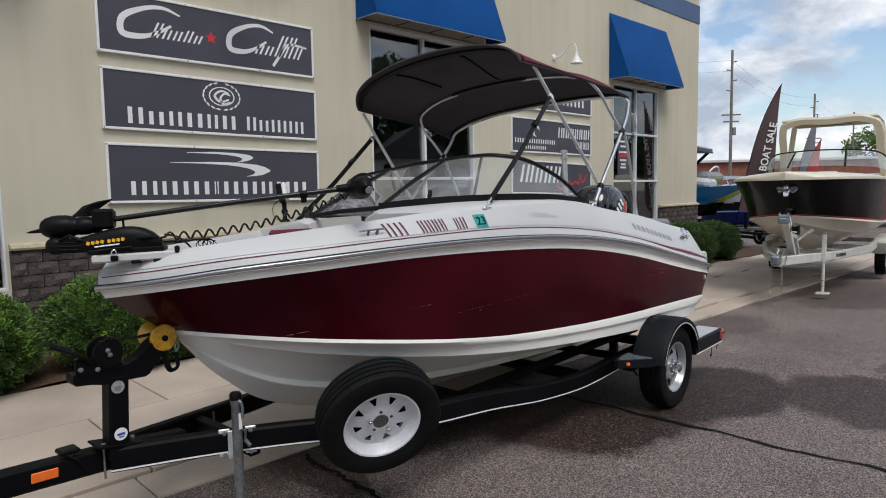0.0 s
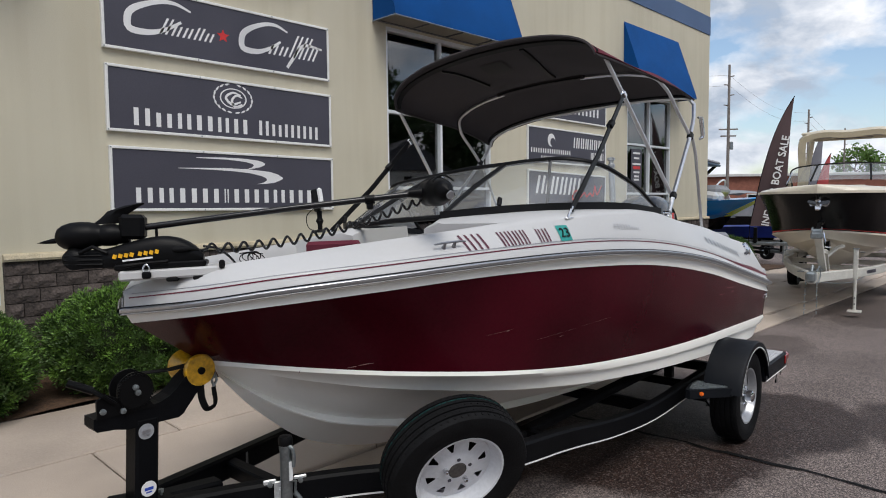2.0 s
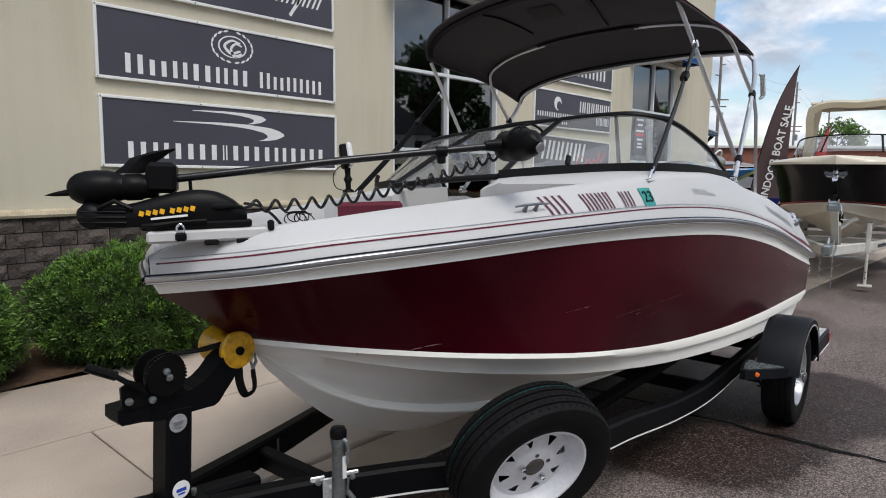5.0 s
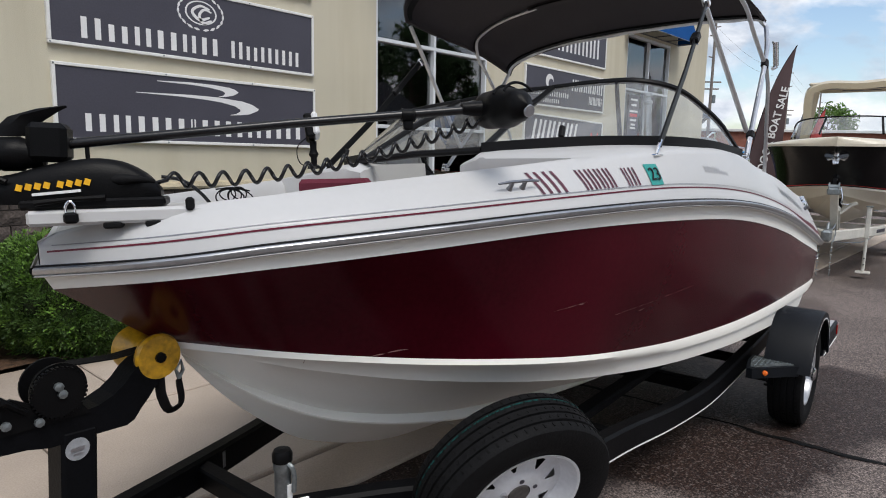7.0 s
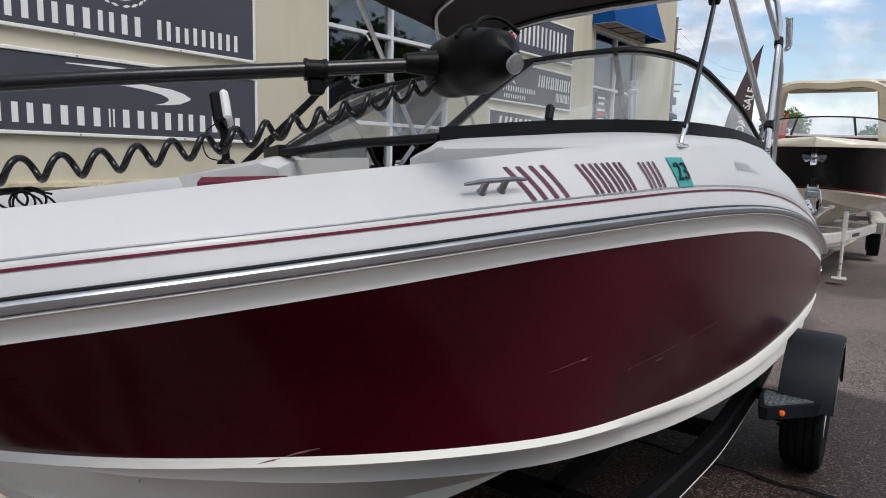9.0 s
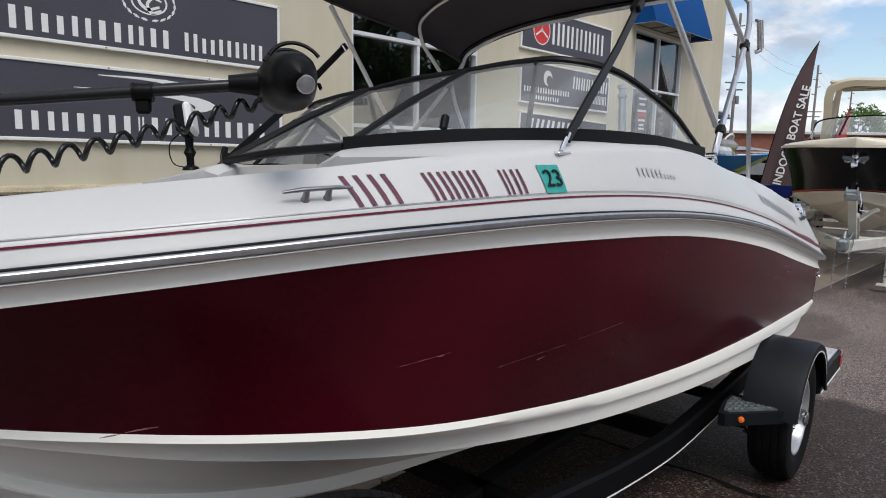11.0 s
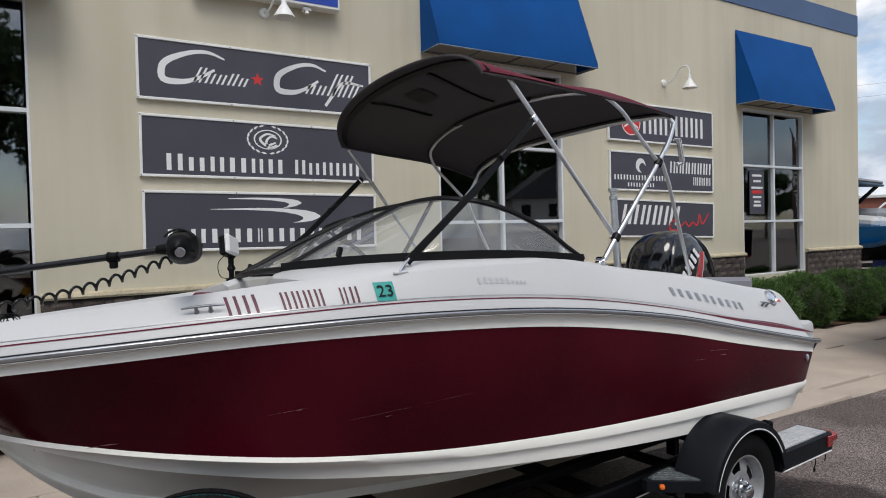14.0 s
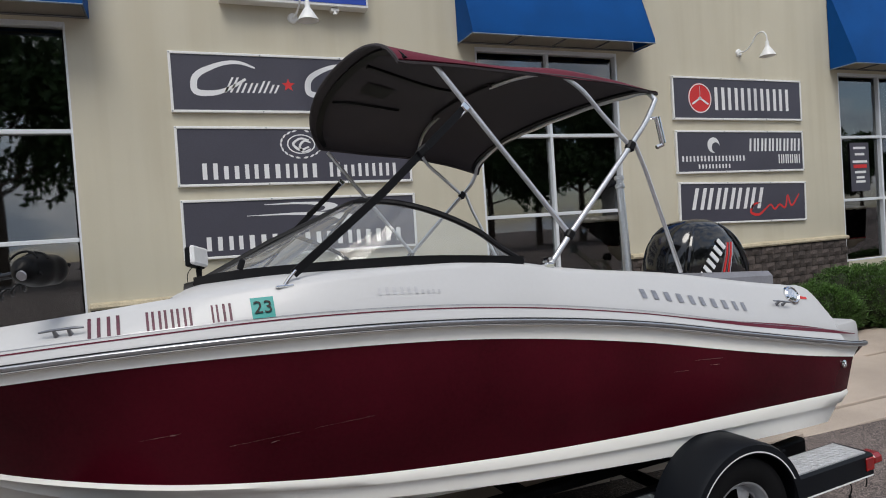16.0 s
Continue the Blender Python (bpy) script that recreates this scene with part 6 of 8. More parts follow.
def wheel(name, m, R, rim, width, rim_mat, label, holes, parent, teeth=True):
    """A tyre with its rim; the outer face looks along the pose's +z."""
    ty = Geo().lathe(tyre_profile(R, rim, width), m, 56)
    tyre = part(name, ty, RUBBER, parent, label, smooth=30)
    h = width / 2
    if teeth:
        cut = Geo()
        for k in range(64):
            a = 2 * math.pi * k / 64
            for hh, ln_, tilt_, r_ in ((-0.70, 0.16, 10, 0.9865), (-0.36, 0.13, -25, 0.9985), (0.0, 0.12, 30, 0.9995), (0.36, 0.13, -25, 0.9985), (0.70, 0.16, 10, 0.9865)):
                cut.box(m @ Vector((R * r_ * math.cos(a + hh * 0.04), R * r_ * math.sin(a + hh * 0.04), h * hh)), (0.004, 0.0045, h * ln_), m.to_3x3() @ Matrix.Rotation(a, 3, "Z") @ Matrix.Rotation(radians(tilt_), 3, "X"))
        tagged(part("tread_sipe", cut, CRACK, tyre, smooth=0), "fine cuts across the tread ribs", kind="stuff")
    rg = Geo().lathe([(rim * 0.95, -h * 0.8), (rim * 0.93, h * 0.2), (rim * 0.95, h * 0.72), (rim * 1.03, h * 0.82), (rim * 1.035, h * 0.86), (rim * 0.99, h * 0.84), (rim * 0.93, h * 0.66), (rim * 0.905, h * 0.40), (rim * (0.84 if holes > 5 else 0.88), h * (0.20 if holes > 5 else 0.34))], m, 48)
    # disc with openings round the hub
    deep = holes > 5
    n, q0, q1 = (holes * 8, 2, 4) if deep else (holes * 6, 1, 3)
    per = n // holes
    rr = [rim * 0.84, rim * 0.72, rim * 0.52, rim * 0.42, rim * 0.36, rim * 0.21] if deep else [rim * 0.88, rim * 0.80, rim * 0.55, rim * 0.46, rim * 0.30, rim * 0.17]
    zz = [h * 0.20, h * 0.25, h * 0.34, h * 0.38, h * 0.45, h * 0.45] if deep else [h * 0.34, h * 0.40, h * 0.52, h * 0.56, h * 0.48, h * 0.48]
    vs, fs = [], []
    for i, (r_, z_) in enumerate(zip(rr, zz)):
        for k in range(n):
            a = 2 * math.pi * k / n
            if deep and i == 2 and k % per in (q0, q1 + 1):
                a += (1.1 if k % per == q0 else -1.1) * 2 * math.pi / n
            vs.append(m @ Vector((r_ * math.cos(a), r_ * math.sin(a), z_)))
    for i in range(5):
        for k in range(n):
            if i == 1 and q0 <= k % per <= q1:
                continue
            fs.append((i * n + k, i * n + (k + 1) % n, (i + 1) * n + (k + 1) % n, (i + 1) * n + k))
    rg.add(vs, fs)
    rim_ob = part("rim", rg, rim_mat, tyre, "", smooth=40)
    zc = h * 0.45 if deep else h * 0.48
    part("hub_cap", Geo().lathe([(rim * 0.20, zc - 0.006), (rim * 0.19, zc + (0.003 if deep else 0.008)), (rim * 0.15, zc + (0.003 if deep else 0.012)), (0, zc + (0.002 if deep else 0.012))], m, 20), HUB_BROWN if deep else GALV, tyre)
    for k in range(5):
        a = 2 * math.pi * (k + 0.3) / 5
        if deep and k in (0, 1, 3):
            part("stud_hole", Geo().lathe([(0.009, 0), (0.009, 0.002), (0, 0.002)], m @ pose(rim * 0.30 * math.cos(a), rim * 0.30 * math.sin(a), zc), 10), BOARD, rim_ob, "empty stud hole")
            continue
        part("lug_nut", Geo().lathe([(0.013, 0), (0.013, 0.016), (0.008, 0.024), (0, 0.024)], m @ pose(rim * 0.32 * math.cos(a), rim * 0.32 * math.sin(a), zc), 6), CHROME, tyre)
    # black disc added behind the rim so that its openings look shaded
    part("rim_shade_disc", Geo().lathe([(rim * 0.92, -h * 0.45 if deep else -h * 0.1), (0, -h * 0.45 if deep else -h * 0.1)], m, 24), RUBBER, tyre)
    return tyre


for sg in (-1, 1):
    hub = pose(4.02, sg * 1.225, 0.330, 90 if sg < 0 else -90)
    wheel("road_wheel", hub, 0.343, 0.204, 0.205, RIM_STEEL, "black road tyre on a silver rim", 5, trailer)
    part("hub_cover", Geo().lathe([(0.045, 0.07), (0.044, 0.115), (0.03, 0.125), (0, 0.126)], hub, 18), CHROME, trailer, "chrome hub cover")
    # fender: a rounded arch with a rolled outer edge
    fr = []
    for i in range(25):
        a = radians(12 + 160 * i / 24)
        R = 0.415
        cx, cz = 4.02 - R * math.cos(a), 0.345 + R * math.sin(a) * 0.98
        R2 = R - 0.012
        dx, dz = 4.02 - R2 * math.cos(a), 0.345 + R2 * math.sin(a) * 0.98
        o_, n_ = sg * 1.365, sg * 1.105
        fr.append([(dx, n_, dz), (cx, n_, cz), (cx, sg * 1.34, cz), (4.02 - (R - 0.01) * math.cos(a), o_, 0.345 + (R - 0.01) * math.sin(a) * 0.98), (4.02 - (R - 0.055) * math.cos(a), o_, 0.345 + (R - 0.055) * math.sin(a) * 0.98), (4.02 - (R - 0.055) * math.cos(a), sg * 1.355, 0.345 + (R - 0.055) * math.sin(a) * 0.98), (dx, sg * 1.345, dz)])
    fd = part("fender", Geo().loft(fr, ring=True, caps=True), FENDER, trailer, "black rounded wheel fender", smooth=40)
    part("fender_pinstripe", Geo().loft([[(4.02 - r_ * math.cos(a), sg * 1.367, 0.345 + r_ * math.sin(a) * 0.98) for a in [radians(14 + 140 * i / 30) for i in range(31)]] for r_ in (0.372, 0.365)]), SIGN_WHITE, fd, "white pinstripe")
    plan = [(3.395, 1.06), (3.391, 1.095), (3.625, 1.305), (3.70, 1.305), (3.70, 1.03), (3.56, 1.03)]
    fs_ = part("fender_step", Geo().prism([(x_, sg * y_) for x_, y_ in plan], pose(0, 0, 0.414), 0.063), FENDER, trailer, "black wedge-shaped step ahead of the fender", smooth=0)
    part("step_plate", Geo().prism([(x_, sg * y_) for x_, y_ in ((3.43, 1.075), (3.43, 1.10), (3.625, 1.275), (3.66, 1.275), (3.66, 1.05), (3.56, 1.05))], pose(0, 0, 0.4775), 0.006), GALV, fs_, "diamond-plate tread", smooth=0)
    tread = Geo()
    for i in range(10):
        for j in range(12):
            x_, y_ = 3.42 + 0.024 * i, 0.995 + 0.024 * j
            if 1.085 - (x_ - 3.43) * 0.2 < y_ < 1.085 + (x_ - 3.43) * 0.9:
                tread.box((x_, sg * y_, 0.4855), (0.016, 0.005, 0.004), Matrix.Rotation(radians(45 if (i + j) % 2 else -45), 3, "Z"))
    part("step_tread", tread, GALV, fs_, "", smooth=0)
    part("side_marker", Geo().lathe([(0.016, 0), (0.015, 0.008), (0, 0.013)], pose(3.452, sg * 1.152, 0.448) @ pose(0, 0, 0, 90 if sg < 0 else -90, 0, -48 * -sg), 14), ORANGE, fs_, "round amber side marker")
    part("hanger", Geo().box((3.60, sg * 1.10, 0.395), (0.12, 0.10, 0.06), ch=0.01).tube([(3.56, sg * 1.12, 0.40), (3.60, sg * 1.16, 0.33), (3.66, sg * 1.12, 0.31)], 0.008, 6), FRAME_BLACK, fs_, "black spring hanger and hose")
    rs = part("rear_step", Geo().box((4.74, sg * 1.215, 0.415), (0.68, 0.24, 0.13), ch=0.012), FENDER, trailer, "black rear step with a tread plate")
    part("step_plate", Geo().box((4.74, sg * 1.22, 0.4835), (0.58, 0.19, 0.008)), DIAMOND, rs, "diamond-plate tread", smooth=0)
    tread = Geo()
    for i in range(20):
        for j in range(6):
            tread.box((4.47 + 0.028 * i, sg * (1.145 + 0.03 * j), 0.489), (0.018, 0.005, 0.004), Matrix.Rotation(radians(45 if (i + j) % 2 else -45), 3, "Z"))
    part("step_tread", tread, DIAMOND, rs, "", smooth=0)
    part("step_bracket", Geo().box((4.62, sg * 1.06, 0.49), (0.10, 0.05, 0.05), ch=0.006), FRAME_BLACK, rs)
    part("tail_light", Geo().box((5.03, sg * 1.338, 0.425), (0.07, 0.012, 0.075), ch=0.004), RED_LENS, rs, "square red reflector")
    part("tail_light", Geo().box((5.118, sg * 1.285, 0.432), (0.095, 0.10, 0.068), ch=0.018), RED_LENS, rs, "red tail lamp")
    part("lamp_base", Geo().box((5.085, sg * 1.27, 0.428), (0.03, 0.11, 0.07), ch=0.008), PLASTIC, rs)
    part("step_pinstripe", Geo().box((4.74, sg * 1.3365, 0.357), (0.64, 0.004, 0.007)), SIGN_WHITE, rs, "white pinstripe", smooth=0)
    part("wire", Geo().tube(smooth_path([(4.9, sg * 1.28, 0.36), (4.93, sg * 1.29, 0.29), (4.91, sg * 1.29, 0.25)], 8), 0.004, 5).box((4.91, sg * 1.29, 0.245), (0.015, 0.012, 0.03), ch=0.003), RUBBER, rs)
    part("wire", Geo().tube(smooth_path([(5.05, sg * 1.28, 0.36), (5.07, sg * 1.29, 0.31), (5.06, sg * 1.29, 0.27)], 8), 0.004, 5), RUBBER, rs)

# spare wheel on the angled front rail
nrm = Vector((-0.415, -0.832, -0.368)).normalized()
spm = nrm.to_track_quat("Z", "Y").to_matrix().to_4x4()
spm.translation = Vector((1.048, -0.871, 0.640))
spare = wheel("spare_wheel", spm, 0.334, 0.204, 0.185, WHEEL_WHITE, "spare tyre on a white spoked steel rim", 8, trailer)
crayon, rng = Geo(), random.Random(4)
at_ = 0.0
while at_ < 6.1:
    run = rng.uniform(0.05, 0.16)
    arc = [at_ + run * i / 4 for i in range(5)]
    crayon.loft([[spm @ Vector((0.3345 * math.cos(a), 0.3345 * math.sin(a), 0.0925 * z_)) for a in arc] for z_ in (-0.45, -0.39)])
    at_ += run + rng.uniform(0.01, 0.03)
part("crayon_mark", crayon, CRAYON, spare, "broken teal crayon line round the tread", smooth=0)
part("spare_bracket", Geo().tube([Vector((1.048, -0.871, 0.640)) - nrm * 0.05, Vector((1.12, -0.70, 0.53))], 0.03, 10), FRAME_BLACK, trailer)

# winch post, arm, winch, bow roller, strap
post = part("winch_post", Geo().box((0.02, -0.045, 0.745), (0.095, 0.105, 0.43), Matrix.Rotation(radians(3), 3, "Y"), ch=0.010), FRAME_BLACK, trailer, "black upright winch post")
arm_side = [(-0.178, 0.967), (-0.165, 0.950), (-0.10, 0.944), (-0.047, 0.930), (0.053, 0.929), (0.160, 0.926), (0.182, 0.936), (0.205, 0.965), (0.228, 0.990), (0.275, 1.048), (0.30, 1.09), (0.262, 1.115), (0.225, 1.11), (0.188, 1.083), (0.160, 1.052), (0.128, 1.028), (0.085, 1.010), (0.03, 1.003), (-0.116, 1.006), (-0.176, 1.004)]
part("winch_arm", Geo().prism(arm_side, pose(0, -0.094, 0, 90), -0.09), FRAME_BLACK, post, smooth=0)
part("winch_drum", Geo().lathe([(0, -0.05), (0.072, -0.05), (0.072, -0.042), (0.045, -0.04), (0.045, 0.02), (0.072, 0.022), (0.072, 0.03), (0, 0.03)], pose(-0.01, -0.055, 1.082, 90), 30), PLASTIC, post, "black winch drum")
gear = Geo()
gear.lathe([(0, 0), (0.066, 0), (0.066, 0.012), (0, 0.012)], pose(-0.018, -0.098, 1.080, 90), 30)
for k in range(36):
    a = 2 * math.pi * k / 36
    gear.box((-0.018 + 0.067 * math.cos(a), -0.104, 1.080 + 0.067 * math.sin(a)), (0.008, 0.012, 0.007), Matrix.Rotation(-a, 3, "Y"))
part("winch_gear", gear, PLASTIC, post)
part("winch_housing", Geo().prism([(-0.165, 1.0), (0.06, 1.0), (0.04, 1.03), (-0.05, 1.05), (-0.09, 1.07), (-0.128, 1.092), (-0.165, 1.075)], pose(0, -0.10, 0, 90), -0.012), PLASTIC, post, smooth=0)
part("winch_crank", Geo().tube([(-0.10, -0.105, 1.05), (-0.15, -0.12, 1.095), (-0.183, -0.10, 1.123)], 0.009, 8).tube([(-0.175, -0.10, 1.118), (-0.25, -0.06, 1.158)], 0.015, 10), PLASTIC, post)
for s, z in ((-0.022, 1.10), (-0.014, 1.078), (-0.074, 1.018), (-0.149, 1.032)):
    part("bolt", Geo().lathe([(0.012, 0), (0.012, 0.01), (0, 0.013)], pose(s, -0.112, z, 90), 8), GALV, post)
part("bow_roller", Geo().lathe([(0, -0.085), (0.066, -0.085), (0.071, -0.075), (0.066, -0.055), (0.038, -0.02), (0.036, 0.0), (0.038, 0.02), (0.066, 0.055), (0.071, 0.075), (0.066, 0.085), (0, 0.085)], pose(0.268, -0.01, 1.105, 90), 28), YELLOW, post, "amber spool-shaped bow roller")
part("roller_pin", Geo().lathe([(0.016, 0.085), (0.016, 0.095), (0, 0.096)], pose(0.268, -0.01, 1.105, 90), 10), PLASTIC, post)
part("winch_strap", Geo().tube([(0.03, -0.045, 1.135), (0.15, -0.045, 1.125), (0.24, -0.045, 1.13)], 0, flat=(0.05, 0.004)), RUBBER, post, "black webbing strap")
part("strap_tail", Geo().tube(smooth_path([(0.268, -0.085, 1.04), (0.275, -0.085, 0.97), (0.30, -0.085, 0.925), (0.325, -0.085, 0.93), (0.33, -0.085, 1.02)], 20), 0, flat=(0.03, 0.004)), RUBBER, post, "hanging loop of webbing")
part("strap_clip", Geo().tube([(0.33, -0.085, 1.02), (0.345, -0.085, 1.045), (0.34, -0.085, 1.075), (0.322, -0.085, 1.05), (0.33, -0.085, 1.02)], 0.006, 8), GALV, post)
for z in (0.665, 0.905):
    lab = part("post_sticker", Geo().lathe([(0, 0), (0.032, 0), (0.032, 0.001), (0, 0.0015)], pose(0.02, -0.0985, z, 90), 20), SIGN_WHITE if z < 0.8 else STICKER_GREY, post, "round printed sticker")
    part("sticker_print", Geo().box((0.02, -0.1005, z), (0.036, 0.001, 0.012)).box((0.02, -0.1005, z - 0.014), (0.024, 0.001, 0.006)), SIGN_BLUE if z < 0.8 else GREYTXT, lab, smooth=0)
for s in (-0.05, 0.09):
    part("u_bolt", Geo().tube([(s, -0.055, 0.445), (s, -0.055, 0.62)], 0.006, 8).lathe([(0.012, 0), (0.012, 0.014), (0, 0.016)], pose(s, -0.055, 0.612), 6), GALV, trailer)
part("post_foot", Geo().box((0.02, -0.03, 0.606), (0.22, 0.15, 0.012), Matrix.Rotation(radians(9), 3, "Y"), ch=0.003), FRAME_BLACK, trailer)

# tongue jack on its bracket, outside the near rail
JX, JY = 0.497, -0.372
jk = part("tongue_jack", Geo().lathe([(0.0255, 0.30), (0.0255, 0.745), (0.029, 0.75), (0.029, 0.79), (0.018, 0.802), (0, 0.804)], pose(JX, JY, 0), 20), GALV, trailer, "galvanised swivel tongue jack")
part("jack_leg", Geo().lathe([(0.021, 0.32), (0.021, 0.20), (0.019, 0.195), (0, 0.195)], pose(JX, JY, 0), 18), GALV, jk)
part("jack_cap", Geo().lathe([(0.031, 0.775), (0.032, 0.80), (0.026, 0.812), (0, 0.815)], pose(JX, JY, 0), 18), PLASTIC, jk)
R31 = Matrix.Rotation(radians(-27), 3, "Z")


def jb(a, n, z):
    """Along the rail from the jack, out from it, and height."""
    return Vector((0.5405, -0.307, z - 0.01)) + R31 @ Vector((a, -n, 0))


for a in (-0.072, 0.062):
    part("bracket_plate", Geo().box(jb(a, 0.0, 0.53), (0.058, 0.010, 0.150), R31, ch=0.004), ZINC, jk, "bright zinc bracket plate")
    for z in (0.465, 0.585):
        part("bracket_bolt", Geo().lathe([(0.012, 0), (0.012, 0.012), (0, 0.014)], pose(*jb(a, 0.006, z), 90, 0, -27), 6), GALV, jk)
for a in (-0.088, 0.078):
    for z in (0.49, 0.525, 0.56):
        part("plate_hole", Geo().lathe([(0.006, 0), (0.006, 0.002), (0, 0.002)], pose(*jb(a, 0.005, z), 90, 0, -27), 10), BOARD, jk, "dark hole in the plate")
part("swivel_plate", Geo().box(jb(-0.028, 0.012, 0.52), (0.055, 0.012, 0.155), R31, ch=0.004).box(jb(-0.02, 0.022, 0.545), (0.03, 0.03, 0.05), R31, ch=0.006), ZINC, jk, "bright zinc swivel plate")
part("jack_pin", Geo().tube([jb(0.03, 0.05, 0.55), jb(0.055, 0.055, 0.515)], 0.011, 10).tube([jb(0.01, 0.03, 0.60), jb(0.035, 0.05, 0.60), jb(0.03, 0.05, 0.54)], 0.006, 8), GALV, jk)
part("jack_crank", Geo().tube(smooth_path([(JX, JY - 0.02, 0.775), (JX + 0.005, JY - 0.038, 0.765), (JX + 0.012, JY - 0.04, 0.74), (JX + 0.014, JY - 0.036, 0.68)], 10), 0.008, 8), GALV, jk)
part("jack_label", Geo().box((JX + 0.006, JY - 0.0265, 0.66), (0.018, 0.003, 0.085)), SIGN_WHITE, jk, "narrow white label", smooth=0)
part("reflector", Geo().box((-0.31, -0.049, 0.552), (0.115, 0.008, 0.048), Matrix.Rotation(radians(2), 3, "Y"), ch=0.004), ORANGE, trailer, "amber reflector on the tongue")
part("tongue_chain", Geo().tube(smooth_path([(-0.22, -0.05, 0.62), (-0.16, -0.06, 0.57), (-0.14, -0.06, 0.52)], 10), 0.005, 6).box((-0.20, -0.02, 0.632), (0.09, 0.08, 0.025), ch=0.008), PLASTIC, trailer)

# ---- second boat, black and cream, on a white trailer ----
B2 = pose(11.45, 3.62, -0.12, 0, 0, 7)
boat2 = thing("cruiser_boat", "black and cream cuddy motorboat on a white trailer", "boat", B2)
R2 = ((0, 0.12, 0.4, 0.9, 1.6, 2.6, 4.0, 7.4), (0.0, 0.42, 0.74, 0.99, 1.16, 1.24, 1.26, 1.20), (2.045, 2.045, 2.045, 2.045, 2.04, 2.02, 1.98, 1.92))
S2 = ((0.74, 0.92, 1.18, 1.7, 2.5, 4.0, 7.4), (0.0, 0.30, 0.56, 0.88, 1.07, 1.15, 1.14), (1.42, 1.40, 1.37, 1.32, 1.26, 1.20, 1.16))
K2 = ((0.84, 0.98, 1.22, 1.75, 2.7, 7.4), (1.22, 1.08, 0.92, 0.76, 0.66, 0.62))
top2, low2, rub2, deck2 = [], [], [], []
for i in range(41):
    u = (i / 40) ** 1.7
    def at2(L, u=u):
        s = L[0][0] + (L[0][-1] - L[0][0]) * u
        return Vector((s, max(0, spline(L[0], L[1], s)), spline(L[0], L[2], s)))
    r, b = at2(R2), at2(S2)
    sk = K2[0][0] + (K2[0][-1] - K2[0][0]) * u
    k = Vector((sk, 0, spline(*K2, sk)))
    o = Vector((0, min(1, r.y * 3), 0))
    rub2.append([r + o * 0.015 + Vector((0, 0, z)) for z in (0.02, 0.012, -0.008, -0.018)])
    top2.append([r.lerp(b, q) - o * 0.04 * math.sin(math.pi * q) * (1 - u) for q in (0.02, 0.2, 0.4, 0.6, 0.8, 0.96, 1.0)])
    low2.append([b, b + o * 0.015 + Vector((0, 0, -0.03)), b.lerp(k, 0.25) + Vector((0, 0, -0.03)), b.lerp(k, 0.27) + Vector((0, 0, -0.07)), b.lerp(k, 0.6), b.lerp(k, 0.62) + Vector((0, 0, -0.03)), k])
    deck2.append([r + Vector((0, 0, 0.02))] + [Vector((r.x, r.y * math.cos(a_) - 0.02 * min(1, r.y * 3), r.z + 0.025 + 0.10 * math.sin(a_))) for a_ in [radians(v_) for v_ in (10, 25, 40, 55, 70)]] + [Vector((r.x, 0, r.z + 0.125))])
for rowset, nm, mat in ((top2, "topside", NAVY_BLACK), (low2, "hull_bottom", CREAM), (rub2, "rub_rail", CREAM), (deck2, "foredeck", CREAM)):
    for rr in both(rowset):
        part(nm, Geo().loft(rr), mat, boat2, smooth=45)
boot = [[t[-2] + Vector((0, 0.004, 0)), t[-1] + Vector((0, 0.004, 0.006))] for t in top2]
for rr in both(boot):
    part("boot_stripe", Geo().loft(rr), SIGN_RED, boat2, "thin red boot stripe", smooth=45)
flukes = [(-0.16, 0.02), (-0.13, 0.08), (-0.05, 0.11), (0.05, 0.11), (0.13, 0.08), (0.16, 0.02), (0.11, -0.06), (0.05, -0.03), (0.035, -0.12), (-0.035, -0.12), (-0.05, -0.03), (-0.11, -0.06)]
anchor = part("bow_anchor", Geo().prism(flukes, pose(0.20, 0, 1.86) @ pose(0, 0, 0, 90, 0, -90) @ pose(0, 0, 0, -30), 0.035).box((0.13, 0, 1.93), (0.10, 0.07, 0.09), Matrix.Rotation(radians(30), 3, "Y"), ch=0.02), CHROME, boat2, "polished bow anchor")
part("anchor_shank", Geo().tube([(0.20, 0, 1.86), (0.08, 0, 1.95), (0.02, 0, 2.02)], 0.022, 8), PLASTIC, anchor, "dark anchor shank")
part("bow_eye", Geo().prism([(-0.085, 0.075), (0.085, 0.075), (0.03, -0.08), (-0.03, -0.08)], pose(0.60, 0, 1.58) @ pose(0, 0, 0, 90, 0, -90) @ pose(0, 0, 0, -42), 0.012), CHROME, boat2, "stainless bow guard plate", smooth=0)
for yy in (-0.80, 0.80):
    part("deck_cleat", Geo().tube([(1.5, yy, 2.12), (1.72, yy * 1.04, 2.12)], 0.014, 6).box((1.61, yy * 1.02, 2.09), (0.05, 0.03, 0.06), ch=0.006), CHROME, boat2)
wsf = [Vector((x + 1.4, y, z + 0.03)) for x, y, z in ((3.3, -1.10, 2.20), (2.9, -1.08, 2.42), (2.35, -0.9, 2.56), (2.05, -0.45, 2.60), (1.95, 0, 2.61), (2.05, 0.45, 2.60), (2.35, 0.9, 2.56), (2.9, 1.08, 2.42), (3.3, 1.10, 2.20))]
